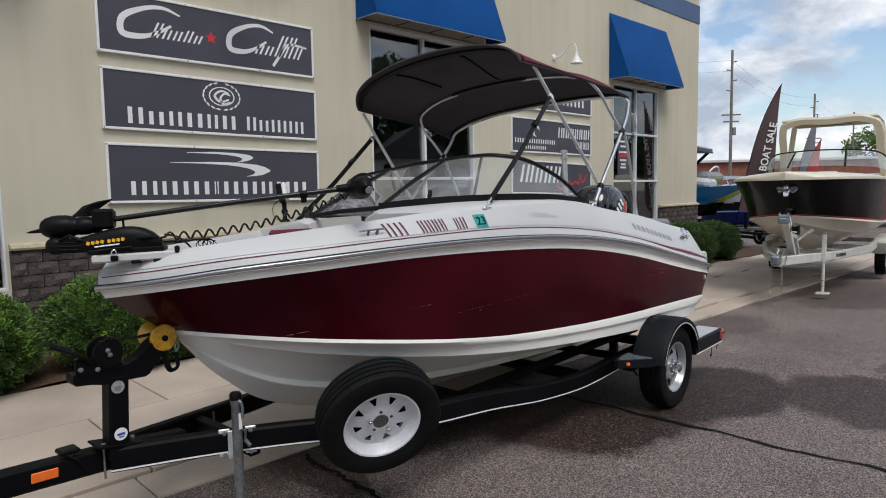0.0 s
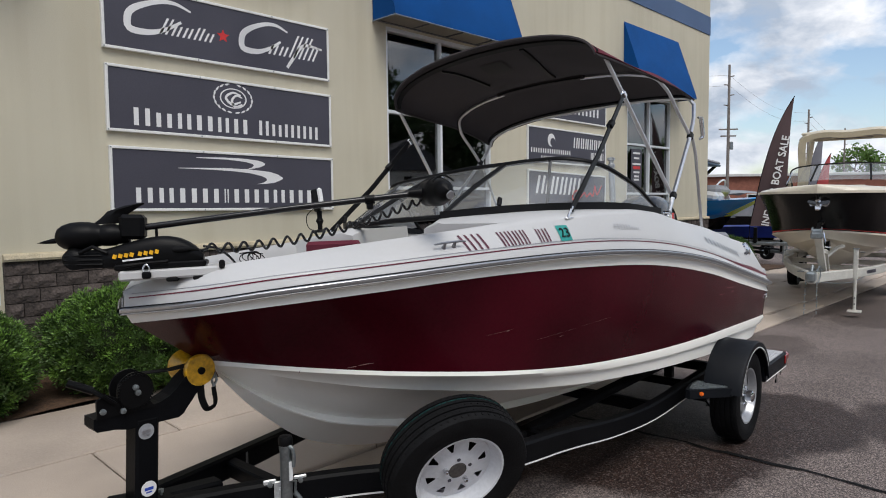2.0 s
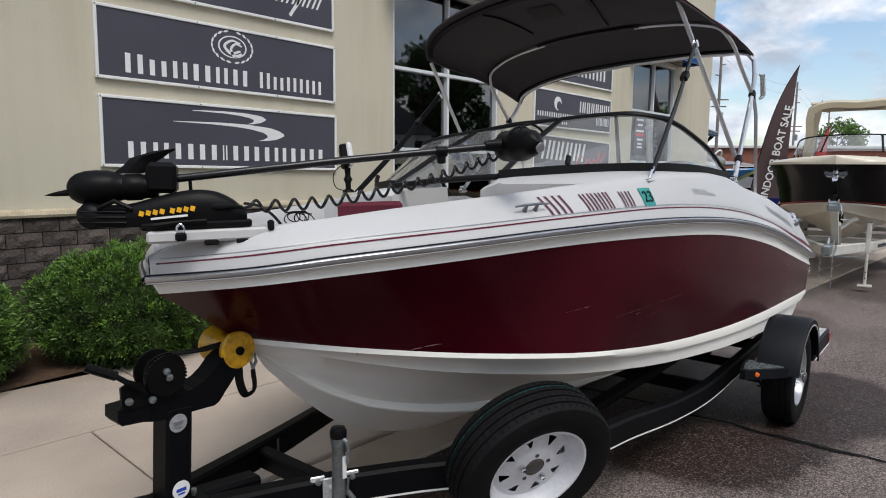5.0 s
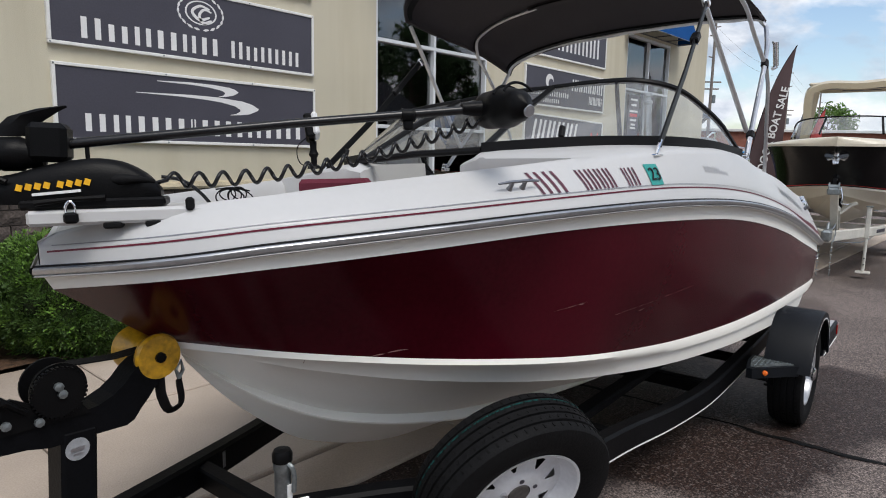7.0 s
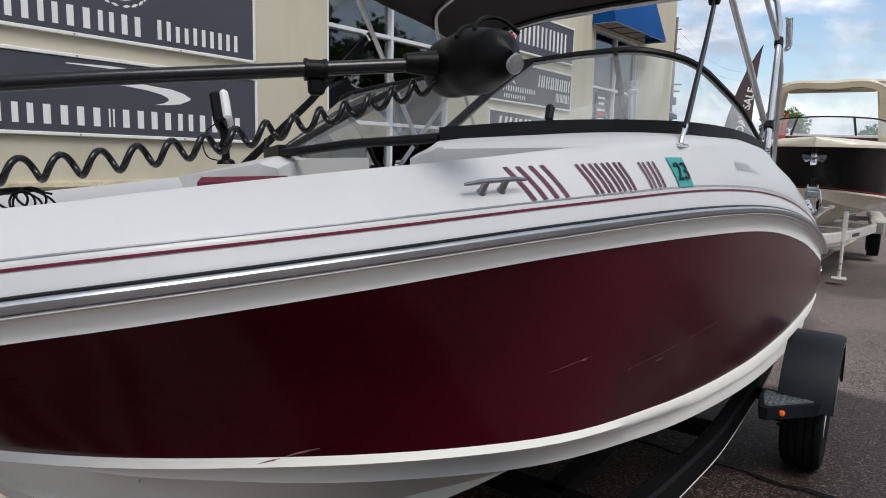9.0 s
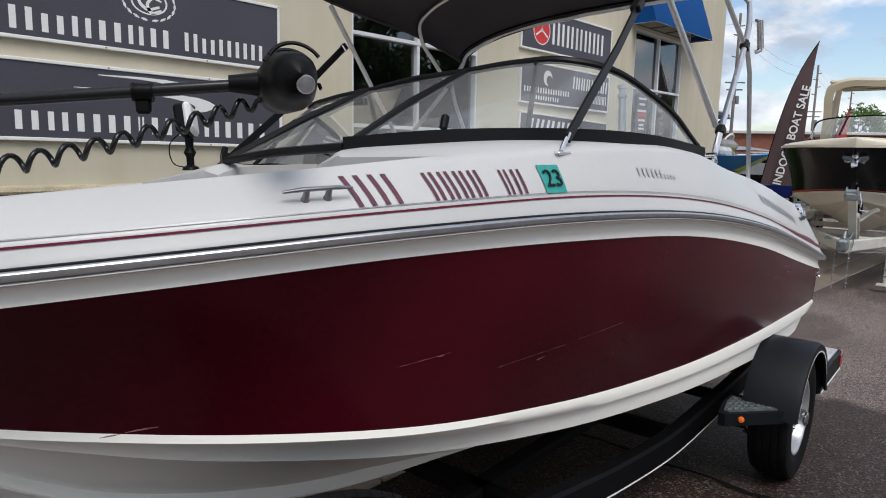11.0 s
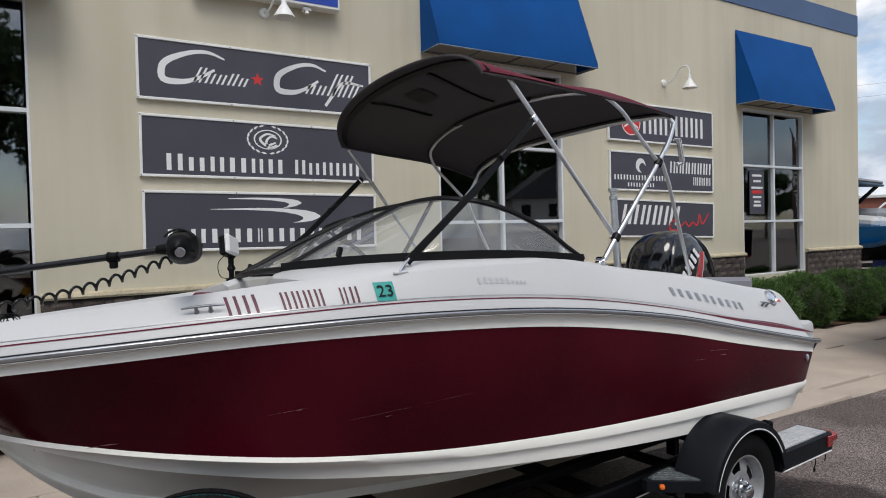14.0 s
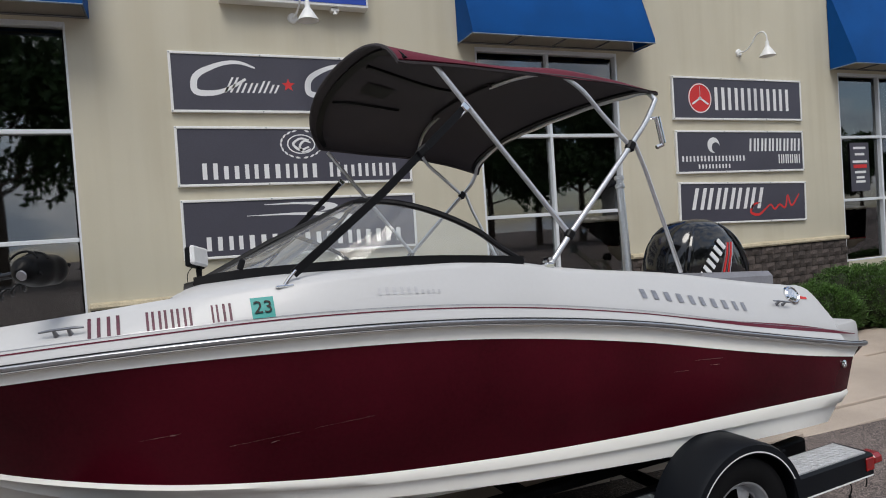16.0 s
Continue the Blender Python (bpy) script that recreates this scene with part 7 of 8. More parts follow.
wsb = [Vector((x + 1.4, y, z + 0.02)) for x, y, z in ((3.3, -1.12, 2.18), (2.6, -1.10, 2.20), (1.9, -0.95, 2.24), (1.55, -0.5, 2.28), (1.45, 0, 2.29), (1.55, 0.5, 2.28), (1.9, 0.95, 2.24), (2.6, 1.10, 2.20), (3.3, 1.12, 2.18))]
wf2 = part("windshield_frame", Geo().tube(smooth_path(wsf, 40), 0.015, 6), PLASTIC, boat2)
part("windshield_pane", Geo().loft([smooth_path(wsb, 40), smooth_path(wsf, 40)]), SCREEN, wf2, "clear wrapped windshield", smooth=60).visible_shadow = False
for a, b in ((3, 3), (5, 5)):
    part("windshield_post", Geo().tube([wsb[a], wsf[b]], 0.02, 6), PLASTIC, wf2)
tw = part("tower", Geo().tube(smooth_path([(5.15, -1.0, 2.1), (4.80, -0.93, 2.7), (4.50, -0.90, 3.10), (4.40, -0.86, 3.22), (4.36, -0.74, 3.28), (4.32, 0, 3.30), (4.36, 0.74, 3.28), (4.40, 0.86, 3.22), (4.50, 0.90, 3.10), (4.80, 0.93, 2.7), (5.15, 1.0, 2.1)], 60), 0, flat=(0.15, 0.07)), CREAM, boat2, "cream tower arch")
part("tower_roof", Geo().box((5.02, 0, 3.335), (1.40, 1.80, 0.07), Matrix.Rotation(radians(1), 3, "Y"), ch=0.03), CREAM, tw)
part("roof_lining", Geo().box((5.02, 0, 3.288), (1.22, 1.58, 0.02), Matrix.Rotation(radians(1), 3, "Y"), ch=0.006), TAN_LINING, tw, "tan moulded lining under the roof")
for x_, y_, w_ in ((4.72, -0.3, 0.5), (4.72, 0.42, 0.34), (5.2, 0.0, 0.7)):
    part("speaker_slot", Geo().box((x_, y_, 3.272), (0.13, w_, 0.014), ch=0.005), BOARD, tw, "dark slot in the roof lining")
for sg in (-1, 1):
    part("rear_leg", Geo().tube(smooth_path([(5.65, sg * 1.0, 2.1), (5.68, sg * 0.93, 2.8), (5.60, sg * 0.86, 3.30)], 12), 0, flat=(0.10, 0.06)), CREAM, tw)
for yy in (-0.5, 0.1, 0.5):
    part("deck_hatch", Geo().box((1.9, yy * 0.7, 2.165), (0.3, 0.28, 0.03), ch=0.01), BRICK if yy > 0 else CREAM, boat2)
part("interior_seat", Geo().box((5.2, 0, 1.95), (1.6, 2.0, 0.3), ch=0.08), CREAM, boat2)

trailer2 = thing("white_trailer", "white painted boat trailer with chains and a jack", "trailer", B2)
part("tongue", Geo().box((-0.40, -0.04, 0.73), (0.50, 0.11, 0.13), ch=0.01), TRAILER_WHITE, trailer2)
for sg in (-1, 1):
    part("side_rail", beam(Geo(), [(-0.35, -0.04 + sg * 0.035, 0.73), (0.85, sg * 0.40 - 0.01, 0.70), (1.60, sg * 0.60, 0.68), (3.10, sg * 0.93, 0.68), (6.0, sg * 0.95, 0.70)], 0.08, 0.15), TRAILER_WHITE, trailer2)
    wheel("road_wheel", pose(5.5, sg * 1.02, 0.34, 90 if sg < 0 else -90), 0.34, 0.19, 0.2, ALU, "black road tyre", 5, trailer2, teeth=False)
    wheel("road_wheel", pose(4.7, sg * 1.02, 0.34, 90 if sg < 0 else -90), 0.34, 0.19, 0.2, ALU, "black road tyre", 5, trailer2, teeth=False)
    part("fender", Geo().box((5.1, sg * 1.02, 0.76), (1.7, 0.28, 0.10), ch=0.04).box((4.28, sg * 1.02, 0.62), (0.10, 0.28, 0.3), Matrix.Rotation(radians(-25), 3, "Y"), ch=0.03), TRAILER_WHITE, trailer2, "white fender")
for x_, w_ in ((0.30, 0.46), (0.95, 0.80), (2.2, 1.4), (3.6, 1.8), (5.6, 1.8)):
    part("cross_member", Geo().box((x_, 0, 0.67), (0.08, w_, 0.09), ch=0.01), TRAILER_WHITE, trailer2)
part("step_deck", Geo().box((0.30, 0.10, 0.775), (0.62, 0.30, 0.012), ch=0.003), GALV, trailer2, "worn metal step plate")
part("winch_stand", Geo().tube([(0.62, -0.04, 0.74), (0.12, -0.04, 1.20), (-0.08, -0.04, 1.36)], 0, flat=(0.10, 0.10)).tube([(0.88, -0.04, 0.74), (0.62, -0.04, 1.06), (0.30, -0.04, 1.10)], 0, flat=(0.12, 0.07)), TRAILER_WHITE, trailer2, "white folded-steel winch stand")
winch2 = part("winch", Geo().lathe([(0, -0.07), (0.075, -0.07), (0.075, -0.055), (0.045, -0.05), (0.045, 0.05), (0.075, 0.055), (0.075, 0.07), (0, 0.07)], pose(-0.16, -0.035, 1.43, 90), 18).box((-0.16, -0.035, 1.37), (0.15, 0.17, 0.10), ch=0.02), GALV, trailer2, "pale winch")
part("winch_handle", Geo().tube([(-0.16, -0.12, 1.43), (-0.20, -0.15, 1.30), (-0.22, -0.15, 1.20), (-0.22, -0.24, 1.19)], 0.012, 6), CHROME, winch2)
part("winch_strap", Geo().tube([(-0.10, -0.03, 1.46), (0.25, -0.01, 1.55), (0.56, 0.0, 1.55)], 0, flat=(0.05, 0.006)), VINYL_BLACK, winch2, "dark winch strap")
part("bow_stop", Geo().lathe([(0, -0.07), (0.09, -0.07), (0.06, 0), (0.09, 0.07), (0, 0.07)], pose(0.74, -0.04, 1.16, 90), 16), PLASTIC, trailer2)
part("stop_arm", Geo().tube([(0.70, -0.06, 0.98), (0.84, -0.20, 1.12), (0.88, -0.30, 1.16)], 0, flat=(0.09, 0.03)), TRAILER_WHITE, trailer2)
jk = part("jack", Geo().tube([(0.85, -0.475, 0.10), (0.85, -0.475, 0.70)], 0.024, 10).box((0.85, -0.475, 0.075), (0.20, 0.20, 0.02), ch=0.004).box((0.86, -0.475, 0.86), (0.07, 0.07, 0.50), ch=0.01), TRAILER_WHITE, trailer2, "white drop-leg jack")
part("jack_cap", Geo().box((0.86, -0.475, 1.115), (0.095, 0.095, 0.02), ch=0.006).tube([(0.86, -0.53, 1.06), (0.86, -0.60, 1.06)], 0.01, 6), GALV, jk)
part("jack_hole", Geo().box((0.818, -0.475, 0.30), (0.012, 0.02, 0.02)).box((0.818, -0.475, 0.20), (0.012, 0.02, 0.02)), BOARD, jk, "dark adjusting holes", smooth=0)
part("coupler", Geo().box((-0.70, -0.04, 0.775), (0.22, 0.13, 0.16), ch=0.03).tube([(-0.66, -0.04, 0.85), (-0.56, -0.04, 0.93), (-0.46, -0.04, 0.90)], 0.02, 8).tube([(-0.55, -0.09, 0.84), (-0.45, -0.12, 0.92), (-0.40, -0.13, 0.78), (-0.48, -0.11, 0.66)], 0.009, 6), GALV, trailer2, "galvanised ball coupler with a brake line")
part("brake_line", Geo().tube(smooth_path([(-0.2, -0.12, 0.64), (0.4, -0.30, 0.58), (0.9, -0.45, 0.56), (1.4, -0.55, 0.60)], 16), 0.008, 6), GALV, trailer2)
for yy, e in ((-0.11, 0.02), (0.04, -0.10)):
    ch = Geo()
    for k in range(9):
        ch.tube([(-0.62 + e * k / 9 + 0.02 * math.cos(a), yy + (0.014 * math.sin(a) if k % 2 else 0), 0.66 - 0.055 * k + (0.0 if k % 2 else 0.026 * math.sin(a))) for a in [2 * math.pi * i / 8 for i in range(8)]], 0.006, 5, closed=True)
    part("safety_chain", ch, GALV, trailer2, "hanging steel safety chain")
part("tongue_marker", Geo().box((0.28, -0.245, 0.71), (0.02, 0.006, 0.06)), RED_LENS, trailer2, smooth=0)
nm = Geo()
for i in range(8):
    nm.box((1.42 + 0.05 * i, -0.598 - 0.0133 * i, 0.685), (0.032, 0.006, 0.055), Matrix.Rotation(radians(-15), 3, "Z"))
part("rail_lettering", nm, BOARD, trailer2, "dark bars in place of lettering", smooth=0)


# ---- banners ----
def banner(x, y, z0, z1, width, mat, label, turn, lean=6):
    b = thing("feather_banner", label, "banner", pose(x, y, ground_z(x)) @ pose(0, 0, 0, 0, 0, turn) @ pose(0, 0, 0, 0, lean, 0), group="feather banners")
    h = z1 - z0
    left_ = lambda q: width * (0.72 * q + 0.58 * q ** 4)
    right_ = lambda q: width * (1.32 - 0.12 * q + 0.10 * q ** 6)
    part("pole", Geo().tube([(0, 0, 0), (0, 0, z0)] + [(left_(i / 24), 0, z0 + h * i / 24) for i in range(1, 25)], 0.012, 6), PLASTIC, b)
    rows = []
    for i in range(31):
        q = i / 30
        xl, xr = left_(q), right_(q) if q > 0.05 else width * (1.12 + 4 * q)
        rows.append([(xl + (xr - xl) * k / 4, 0.03 * math.sin(2.2 * k / 4 + 6 * q), z0 + h * q + 0.02 * k / 4 * (1 - q)) for k in range(5)])
    part("cloth", Geo().loft(rows), mat, b, smooth=60)
    part("foot", Geo().box((0, 0, 0.02), (0.5, 0.08, 0.03), ch=0.01).box((0, 0, 0.02), (0.08, 0.5, 0.03), ch=0.01), PLASTIC, b)
    return b


fb = banner(19.06, 7.32, 1.35, 4.95, 0.66, FLAG, "maroon-brown feather banner with white sale lettering", -65, 3)
words("INDOOR BOAT SALE", 0.27, SIGN_WHITE, pose(0.56, -0.05, 2.62, 90, 0, 0) @ pose(0, 0, 0, 0, 0, 82), "lettering", fb, 0.002, 0.006)
banner(25.75, 7.95, 1.1, 4.7, 0.5, FLAG_GREY, "grey feather banner on a bent pole", -74, 2)
banner(22.75, 6.85, 1.2, 3.6, 0.42, FLAG_RED, "red and white feather banner on a pole", -74, 2)
banner(29.0, 4.9, 1.0, 4.0, 0.75, FLAG_GREY, "grey feather banner on a bent pole", -72, 8)
banner(27.0, 3.5, 0.9, 3.4, 0.7, FLAG_RED, "faded red feather banner on a bent pole", -72, 4)


# ---- other boats beyond the corner ----
def small_hull(name, label, m, length, beam_, z0, z1, lower, upper, stripe, rake=0.0, band=(0.06, -0.07)):
    t = thing(name, label, "boat", m)
    up_, lo_, st_ = [], [], []
    for i in range(21):
        u = i / 20
        s = length * u
        b = beam_ / 2 * (1 - (1 - min(1, u * 1.7)) ** 2.4)
        zt = z1 - 0.18 * (z1 - z0) * u
        zm, zl = z0 + (zt - z0) * 0.55, z0 + 0.25 * (1 - u) ** 2
        s += rake * (1 - u) ** 3
        up_.append([(s - (0.25 + rake * 0.9 * (1 - u) ** 2) * (1 - u), b, zt), (s, b * 0.94, zm)])
        if length < 4 or 0.04 < u < 0.42:
            st_.append([(s - (0.1 + rake * 0.4 * (1 - u) ** 2) * (1 - u), b * 0.985, zm + band[0]), (s, b * 0.95, zm + band[1])])
        lo_.append([(s, b * 0.94, zm), (s + 0.2 * (1 - u), b * 0.8, zl + 0.15), (s + 0.3 * (1 - u), 0, zl)])
    for rowset, nm_, mat in ((up_, "topside", upper), (lo_, "hull_bottom", lower), (st_, "stripe", stripe)):
        for rr in both(rowset):
            rr = [[(p[0], p[1] * (1.01 if nm_ == "stripe" else 1), p[2]) for p in r] for r in rr]
            part(nm_, Geo().loft(rr), mat, t, smooth=50)
    part("deck", Geo().loft([[(r[0][0], -r[0][1], r[0][2]), (r[0][0], 0, r[0][2] + 0.05), (r[0][0], r[0][1], r[0][2])] for r in up_]), upper, t)
    return t


def stand(name, label, m, length, z):
    t = thing(name, label, "trailer", m)
    for sg in (-1, 1):
        part("rail", Geo().box((length / 2, sg * 0.6, z), (length, 0.08, 0.1), ch=0.01), PLASTIC, t)
        wheel("road_wheel", pose(length * 0.65, sg * 0.95, 0.3, 90 if sg < 0 else -90), 0.3, 0.17, 0.18, ALU, "black road tyre", 5, t, teeth=False)
    part("tongue", Geo().box((-0.4, 0, z), (1.6, 0.09, 0.1), ch=0.01).tube([(-0.9, 0, 0.0), (-0.9, 0, z + 0.3)], 0.03, 8), GALV, t)
    part("post", Geo().box((-0.1, 0, z + 0.25), (0.1, 0.1, 0.5), ch=0.01), PLASTIC, t)
    return t


mb = pose(21.3, 7.95, ground_z(21) + 0.2, 0, 0, 101)
sb = small_hull("wake_boat", "blue wake boat with a swept black tower on a dark trailer", mb, 6.0, 2.4, 0.75, 1.95, NAVY_BLACK, BLUE_GEL, BLUE_GEL, rake=0.9)
tow = part("tower", Geo().tube(smooth_path([(2.5, -1.1, 1.9), (1.9, -1.05, 2.5), (1.25, -1.0, 3.12)], 14), 0.055, 8), NAVY_BLACK, sb, "swept black tower")
part("tower_arm", Geo().tube(smooth_path([(2.5, 1.1, 1.9), (1.9, 1.05, 2.5), (1.25, 1.0, 3.12)], 14), 0.055, 8), NAVY_BLACK, tow)
part("canopy_top", Geo().box((2.1, 0, 3.20), (1.9, 2.1, 0.10), Matrix.Rotation(radians(-3), 3, "Y"), ch=0.04), GREY_COVER, sb, "grey canvas top")
part("canopy_edge", Geo().box((2.1, 0, 3.12), (1.92, 2.14, 0.07), Matrix.Rotation(radians(-3), 3, "Y"), ch=0.02), SLATE, sb, "dark blue edge of the canvas top")
for y_ in (-0.55, 0.35):
    part("bow_seat", Geo().box((1.35, y_, 2.06), (0.8, 0.6, 0.30), Matrix.Rotation(radians(-8), 3, "Y"), ch=0.10), GELCOAT, sb, "white padded bow seat")
part("windscreen", Geo().box((2.3, 0, 2.15), (0.05, 2.0, 0.45), Matrix.Rotation(radians(-50), 3, "Y"), ch=0.01), PLASTIC, sb)
part("bow_light", Geo().lathe([(0.05, 0), (0.04, 0.03), (0, 0.035)], pose(1.15, -0.93, 1.72, 90), 12), CHROME, sb)
lm = pose(22.9, 8.34, ground_z(22) + 0.2, 0, 0, 101)
lb = small_hull("wake_boat", "black and lime wake boat on a dark trailer", lm, 6.0, 2.4, 0.70, 1.95, NAVY_BLACK, LIME, NAVY_BLACK, rake=0.8, band=(0.42, 0.14))
part("grey_cover", Geo().box((2.2, 0, 2.25), (2.4, 2.0, 0.40), ch=0.15), GREY_COVER, lb, "grey cover over the cockpit")
part("rack", Geo().tube(smooth_path([(1.4, -0.9, 1.95), (1.2, -0.8, 2.35), (1.2, 0.8, 2.35), (1.4, 0.9, 1.95)], 16), 0.03, 6), ALU, lb)
stand("dark_trailer", "dark trailer under the lime boat", lm, 5.0, 0.55)
stand("dark_trailer", "dark trailer under the blue boat", mb, 5.0, 0.55)
m3 = pose(22.7, 7.55, ground_z(21.5), 0, 0, 58)
small_hull("watercraft", "small craft under a royal blue cover", m3, 3.0, 1.15, 0.55, 1.28, NAVY_BLACK, COVER_BLUE, COVER_BLUE)
stand("low_trailer", "low galvanised trailer with a small craft", m3, 2.6, 0.42)
for i, (x, y, yaw_, up_m) in enumerate(((30, 14.5, -30, GREY_COVER), (33, 11.5, -24, NAVY_BLACK), (36, 9.0, -20, GREY_COVER))):
    mm = pose(x, y, ground_z(x), 0, 0, yaw_)
    sbx = small_hull("covered_boat", "parked motorboat under a grey cover", mm, 6.5, 2.4, 0.8, 2.1, NAVY_BLACK, up_m, GREY_COVER)
    part("canvas_top", Geo().loft([[(x_, y_, 2.55 + 0.18 * math.cos(y_ * 1.4) - 0.04 * (x_ - 3) ** 2) for y_ in np.linspace(-1.1, 1.1, 9)] for x_ in np.linspace(1.6, 4.6, 9)]), GREY_COVER, sbx)
    part("tower", Geo().tube([(2.4, -1.1, 2.0), (2.2, -1.0, 2.6), (2.2, 1.0, 2.6), (2.4, 1.1, 2.0)], 0.03, 6), ALU, sbx)
    stand("dark_trailer", "dark trailer under a covered boat", mm, 5.4, 0.55)

# ---- distance: brick building, poles, trees ----
bb = thing("brick_building", "long low red brick building beyond the lot", "building", pose(62, 19, -0.5, 0, 0, -52))
part("wall", Geo().box((0, 0, 2.0), (44, 12, 4.4)), BRICK, bb, smooth=0)
part("roof", Geo().box((0, 0, 4.28), (44.6, 12.6, 0.22), ch=0.03), HOUSE, bb, "pale metal coping", smooth=0)
for i in range(9):
    wq = part("window", Geo().box((-18 + 4.5 * i, -6.03, 2.2), (1.8, 0.08, 1.2), ch=0.01), HOUSE, bb)
    part("pane", Geo().box((-18 + 4.5 * i, -6.075, 2.2), (1.6, 0.02, 1.0)), NAVY_BLACK, wq, smooth=0)


def utility_pole(x, y, h):
    p = thing("utility_pole", "weathered wooden utility pole with crossarms and lines", "utility pole", pose(x, y, ground_z(x)), group="utility poles")
    part("mast", Geo().lathe([(0.12, 0), (0.075, h), (0, h)], None, 10), POLE, p)
    for z, w_ in ((h * 0.62, 1.25), (h * 0.58, 1.0)):
        part("crossarm", Geo().box((0, 0, z), (0.07, w_, 0.09), Matrix.Rotation(radians(40), 3, "Z")), POLE, p)
    for z, s_ in ((h * 0.93, 1), (h * 0.88, -1), (h * 0.82, 1), (h * 0.76, -1)):
        part("insulator", Geo().tube([(0, 0, z), (0.22 * s_, -0.25 * s_, z + 0.05)], 0.04, 6), POLE, p)
    part("transformer", Geo().lathe([(0.13, 0), (0.13, 0.5), (0, 0.54)], pose(0.17, -0.14, h * 0.50), 12), GALV, p)


utility_pole(45, 17.7, 11.3)
utility_pole(62, 17.4, 9.9)
utility_pole(88, 20.5, 10.5)
ln = Geo()
for dz in (0, 0.7):
    for (a, b) in (((45, 17.7, 10.2 - dz), (62, 17.4, 9.2 - dz)), ((62, 17.4, 9.2 - dz), (88, 20.5, 9.6 - dz)), ((45, 17.7, 10.2 - dz), (20, 40, 11 - dz))):
        ln.tube([Vector(a).lerp(Vector(b), t) + Vector((0, 0, -0.8 * math.sin(math.pi * t))) for t in np.linspace(0, 1, 14)], 0.007, 4)
tagged(part("power_line", ln, POLE), "thin sagging power lines between the poles", "power line")


def leaf_cloud(rng, pts, size, flat=0.4, wide=0.28):
    """Many small leaf blades round given points."""
    v, f = [], []
    for p in pts:
        d = Vector((rng.gauss(0, 1), rng.gauss(0, 1), rng.gauss(0, 1) * flat + 0.3)).normalized()
        e = d.orthogonal().normalized()
        e = Matrix.Rotation(rng.uniform(0, 6.28), 3, d) @ e
        n = d.cross(e)
        s = size * rng.uniform(0.6, 1.3)
        k = len(v)
        v += [p - e * s * 0.5, p + n * s * wide + d * s * 0.1, p + e * s * 0.6, p - n * s * wide + d * s * 0.06]
        f.append((k, k + 1, k + 2, k + 3))
    return Geo().add(v, f)


def tree(x, y, h, seed, leaf, count=2600, size=0.30):
    rng = random.Random(seed)
    t = thing("tree", "leafy deciduous tree beyond the lot", "tree", pose(x, y, ground_z(x)), group="trees")
    tg = Geo().tube([(0, 0, 0), (0.1, 0.05, h * 0.25), (0.0, 0.1, h * 0.5), (0.1, 0, h * 0.8)], [0.2 * h / 8, 0.15 * h / 8, 0.10 * h / 8, 0.03], 8)
    tips = []
    for k in range(11):
        a, z = rng.uniform(0, 6.28), h * rng.uniform(0.28, 0.75)
        r = h * rng.uniform(0.18, 0.34) * (1.15 - z / h * 0.5)
        tip = Vector((r * math.cos(a), r * math.sin(a), z + h * rng.uniform(0.08, 0.2)))
        tg.tube([(0, 0, z), (tip.x * 0.5, tip.y * 0.5, z + 0.4 * (tip.z - z)), tip], [0.07 * h / 8, 0.045 * h / 8, 0.015], 6)
        tips.append(tip)
    tips.append(Vector((0, 0, h * 0.9)))
    part("trunk", tg, BARK, t)
    pts = []
    for k in range(count):
        c = rng.choice(tips)
        R = h * 0.15 * rng.uniform(0.3, 1.0)
        d = Vector((rng.gauss(0, 1), rng.gauss(0, 1), rng.gauss(0, 0.8))).normalized()
        pts.append(c + d * R)
    part("crown", leaf_cloud(rng, pts, size), leaf, t, smooth=0)


for i, (x, y, h) in enumerate(((75, -5.0, 4.1), (84, 6, 4.8), (70, -6, 7), (95, 11, 6.5), (66, -14, 9), (110, 24, 10))):
    tree(x, y, h, 40 + i, LEAF, 1500, 0.5)
# the far side of the street, behind the camera: it shows in glass and gelcoat
for i, (x, y, h) in enumerate(((-36, -45, 19), (-27, -44, 22), (-19, -43, 24), (-11, -44, 23), (-3, -47, 21), (7, -46, 17), (12, -56, 19), (21, -57, 19), (27, -50, 17), (35, -49, 18), (43, -52, 19), (50, -53, 20), (58, -52, 20.5), (66, -50, 19.5), (76, -52, 17), (87, -50, 13.5), (98, -50, 12.5), (112, -52, 12), (126, -50, 12.5), (-36, -30, 12), (-34, -14, 10), (-38, 2, 11))):
    tree(x, y, h, 80 + i, LEAF_DARK, 5200, 0.8)
hs = thing("white_house", "pale two-storey house across the street", "house", pose(50, -40, 0, 0, 0, 25))
part("wall", Geo().box((0, 0, 2.8), (9, 7, 5.6)), HOUSE, hs, smooth=0)
part("roof", Geo().prism([(-5.1, 5.5), (5.1, 5.5), (0, 9.0)], pose(0, 4.0, 0, 90), 8.0), ROOF, hs, smooth=0)
for x in (-3, 0, 3):
    for z in (1.6, 4.2):
        part("window", Geo().box((x, 3.52, z), (1.0, 0.06, 1.4)), NAVY_BLACK, hs, smooth=0)


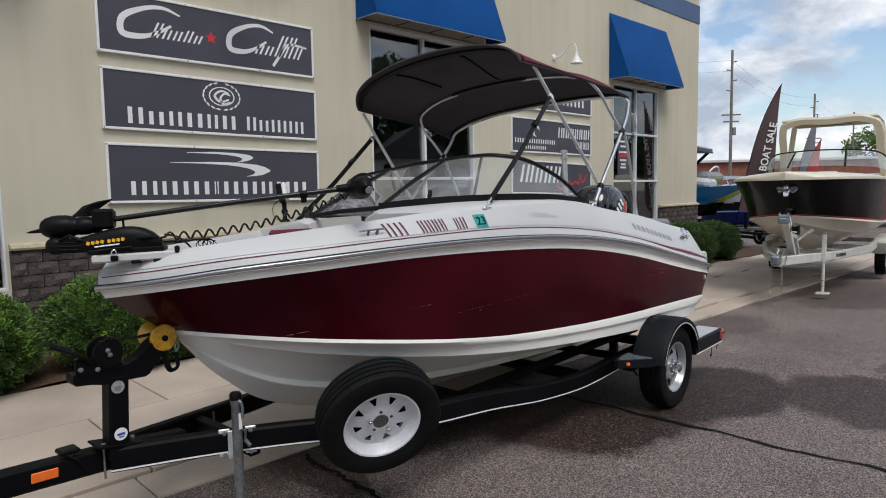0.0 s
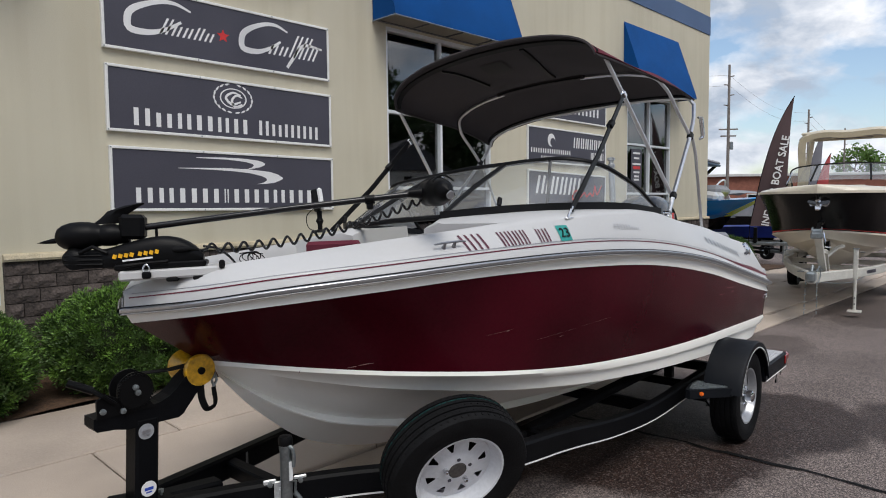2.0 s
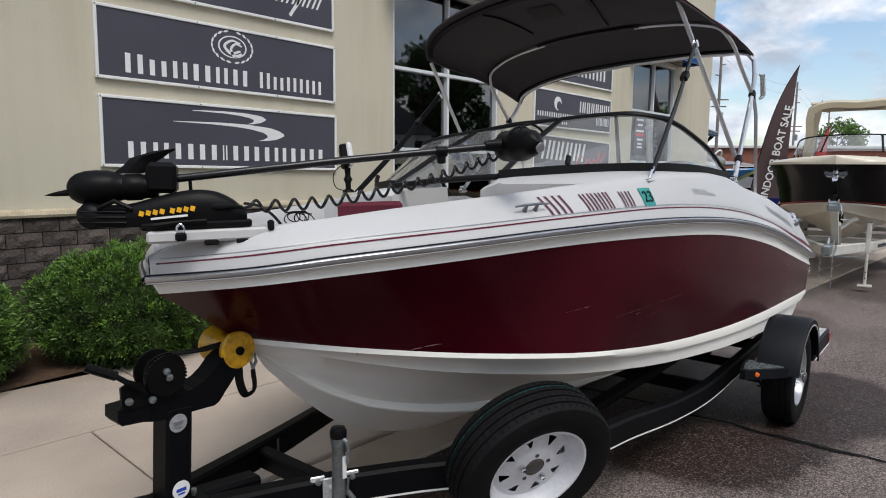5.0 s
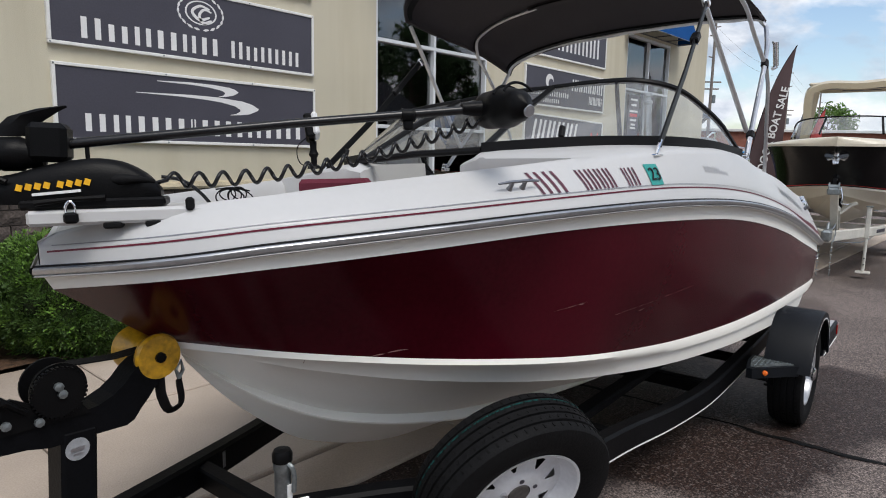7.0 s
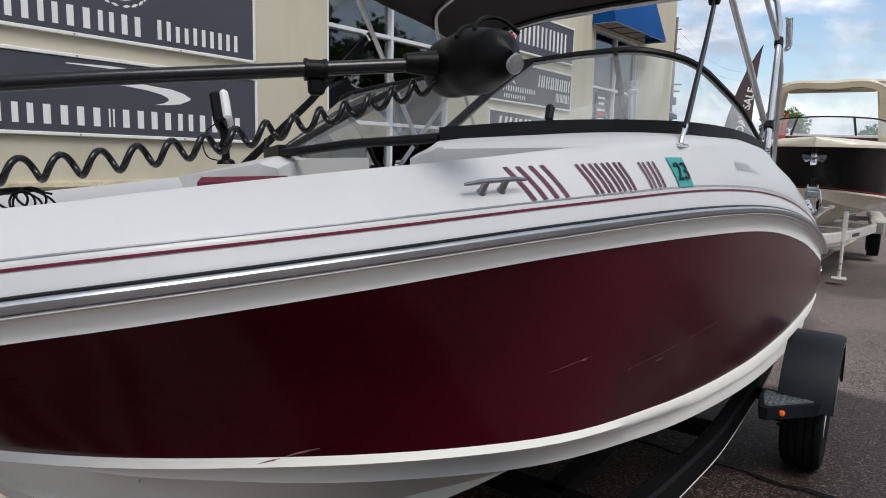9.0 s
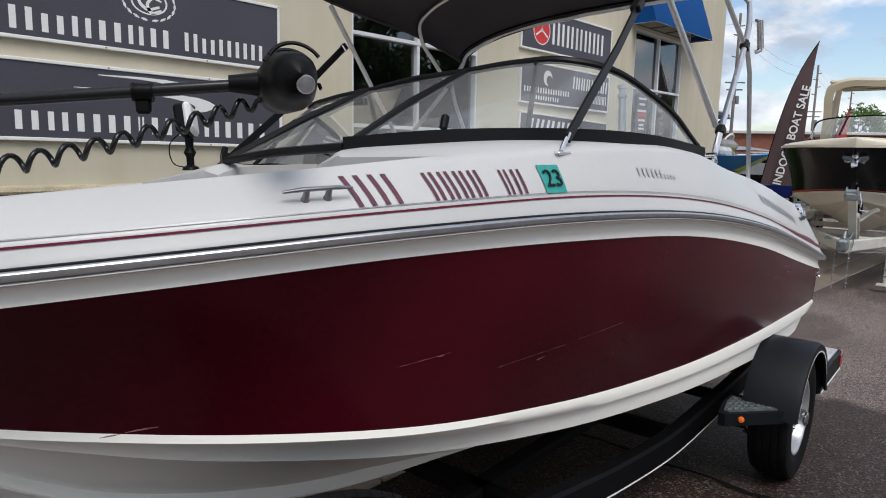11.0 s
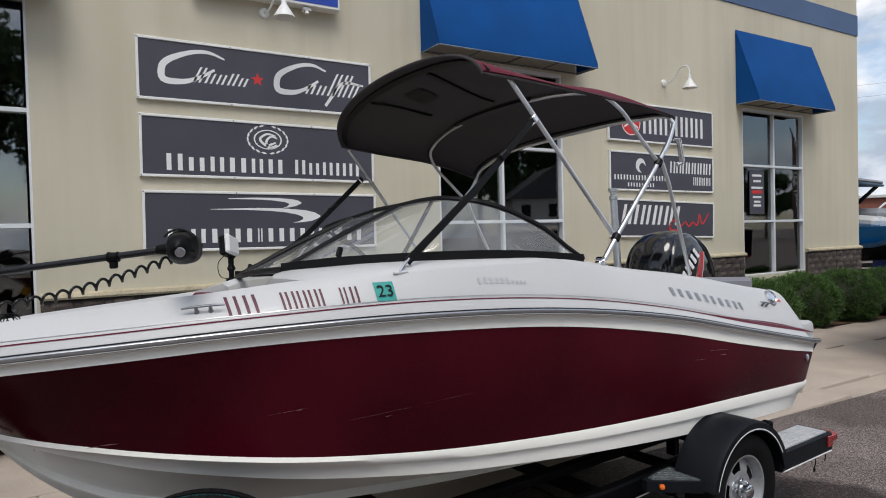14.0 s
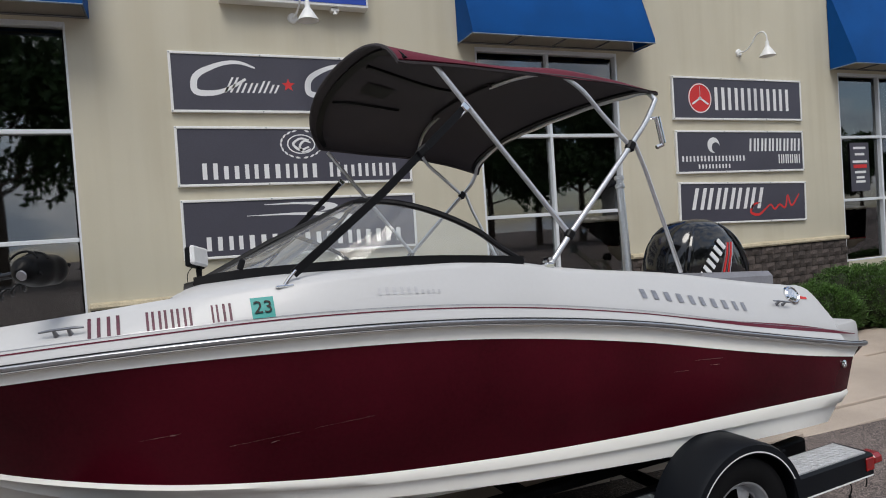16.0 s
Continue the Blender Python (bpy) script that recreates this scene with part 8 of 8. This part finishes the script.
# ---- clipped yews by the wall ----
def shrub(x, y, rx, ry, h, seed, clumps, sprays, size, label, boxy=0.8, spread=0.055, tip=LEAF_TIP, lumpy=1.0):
    """A clipped bush: clumps of short sprays over a core coloured dark for inner shade, the outermost of them fresh and
    pale.
    """
    rng = random.Random(seed)
    t = thing("yew_shrub", label, "shrub", pose(x, y, 0.05 + ground_z(x)), group="clipped yews")

    def skin(a, e, k=1.0):
        d = Vector((math.cos(a) * math.cos(e), math.sin(a) * math.cos(e), math.sin(e)))
        b = 1 + 0.12 * lumpy * noise.noise(d * 2.3 + Vector((seed, 0, 0))) + 0.12 * lumpy * noise.noise(d * 6 + Vector((0, seed, 0))) + 0.08 * lumpy * noise.noise(d * 13 + Vector((seed, seed, 0)))
        return Vector((rx * math.copysign(abs(d.x) ** boxy, d.x) * b * k, ry * math.copysign(abs(d.y) ** boxy, d.y) * b * k, h * 0.46 + h * 0.52 * math.copysign(abs(d.z) ** boxy, d.z) * b * k)), d

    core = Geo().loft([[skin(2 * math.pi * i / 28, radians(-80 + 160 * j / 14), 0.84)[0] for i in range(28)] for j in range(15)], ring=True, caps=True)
    part("shade_core", core, CORE, t)
    old, fresh = ([], []), ([], [])
    made = 0
    while made < clumps:
        a, e = rng.uniform(0, 2 * math.pi), math.asin(rng.uniform(-0.85, 1))
        c, d = skin(a, e, rng.uniform(0.86, 1.0))
        if c.z < 0.03:
            continue
        made += 1
        axis = (d * 0.8 + Vector((rng.gauss(0, 0.35), rng.gauss(0, 0.35), 0.45 + rng.gauss(0, 0.25)))).normalized()
        # fresh shoots gather towards the top, which also imitates brighter light there
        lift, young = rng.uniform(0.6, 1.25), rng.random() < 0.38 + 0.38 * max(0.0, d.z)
        for k in range(sprays):
            u = k / sprays
            g = Vector((rng.gauss(0, 1), rng.gauss(0, 1), rng.gauss(0, 1)))
            base = c + (g - axis * g.dot(axis)) * spread * 0.45 + axis * (spread * lift * (1.9 * u - 0.9))
            dr = (axis + g * 0.42).normalized()
            w = (Matrix.Rotation(rng.uniform(0, 6.28), 3, dr) @ dr.orthogonal().normalized())
            L = size * rng.uniform(0.7, 1.35)
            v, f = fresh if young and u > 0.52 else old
            n = len(v)
            v += [base, base + dr * L * 0.45 + w * L * 0.19, base + dr * L, base + dr * L * 0.5 - w * L * 0.19]
            f.append((n, n + 1, n + 2, n + 3))
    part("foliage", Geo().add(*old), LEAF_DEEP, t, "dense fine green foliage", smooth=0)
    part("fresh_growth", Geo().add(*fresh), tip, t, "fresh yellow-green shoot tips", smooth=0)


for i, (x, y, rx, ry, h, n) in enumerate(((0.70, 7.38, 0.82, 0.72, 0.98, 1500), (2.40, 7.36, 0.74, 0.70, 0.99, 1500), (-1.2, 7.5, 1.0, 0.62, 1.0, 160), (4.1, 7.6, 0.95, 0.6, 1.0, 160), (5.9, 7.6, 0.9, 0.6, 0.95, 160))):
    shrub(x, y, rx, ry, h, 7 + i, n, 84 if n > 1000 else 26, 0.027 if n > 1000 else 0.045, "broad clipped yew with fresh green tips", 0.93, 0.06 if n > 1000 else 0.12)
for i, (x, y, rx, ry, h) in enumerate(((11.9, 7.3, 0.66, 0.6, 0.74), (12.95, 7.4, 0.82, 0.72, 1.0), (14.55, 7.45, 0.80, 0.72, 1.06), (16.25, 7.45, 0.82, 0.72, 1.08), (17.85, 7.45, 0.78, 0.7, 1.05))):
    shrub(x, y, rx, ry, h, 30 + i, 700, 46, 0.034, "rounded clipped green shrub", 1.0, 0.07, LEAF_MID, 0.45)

# ---- split-face blocks under the ledge, single pieces last ----
BLOCKS = []
for (ln_, hh) in ((0.296, 0.134), (0.146, 0.134)):
    geo = Geo()
    n, m_ = 5, 3
    rng = random.Random(int(ln_ * 1000))
    fr_ = [[Vector((ln_ * (i / (n - 1) - 0.5), -0.028 - (0 if i in (0, n - 1) or j in (0, m_ - 1) else rng.uniform(0.004, 0.02)), hh * (j / (m_ - 1) - 0.5))) for i in range(n)] for j in range(m_)]
    bk_ = [[Vector((p.x, 0.02, p.z)) for p in r] for r in fr_]
    geo.loft(fr_)
    geo.loft([fr_[0], bk_[0]]).loft([fr_[-1], bk_[-1]]).loft([[r[0] for r in fr_], [r[0] for r in bk_]]).loft([[r[-1] for r in fr_], [r[-1] for r in bk_]])
    BLOCKS.append(geo.mesh("block", BLOCK, smooth=0))
block_base = thing("wall_base", "base course of dark brown split-face blocks", "block wall", kind="structure")
low_geo, bedding = Geo(), Geo()
for x0, x1 in ((1.53, 6.60), (9.11, 14.03), (16.35, CORNER)):
    bedding.box(((x0 + x1) / 2, W - 0.008, 0.58), (x1 - x0, 0.03, 1.40))
    for r in range(9):
        z = 1.285 - 0.0715 - 0.143 * r
        x = x0 - (0.15 if r % 2 else 0.0)
        while x < x1 - 0.02:
            a, b = max(x, x0), min(x + 0.305, x1)
            x += 0.305
            if b - a < 0.06:
                continue
            cx = (a + b) / 2
            if r < 6:
                ob = new("block", BLOCKS[0] if b - a > 0.2 else BLOCKS[1])
                ob.parent = block_base
                ob.matrix_basis = Matrix.Translation((cx, W - 0.02, z)) @ Matrix.Diagonal(((b - a - 0.009) / (0.296 if b - a > 0.2 else 0.146), 1.0 if (r + int(cx * 7)) % 2 else 1.25, 1, 1))
            else:
                low_geo.box((cx, W - 0.035, z), (b - a - 0.009, 0.05, 0.134))
part("mortar_bed", bedding, MORTAR, block_base, smooth=0)
tagged(part("lower_courses", low_geo, BLOCK, block_base, smooth=0), kind="stuff")
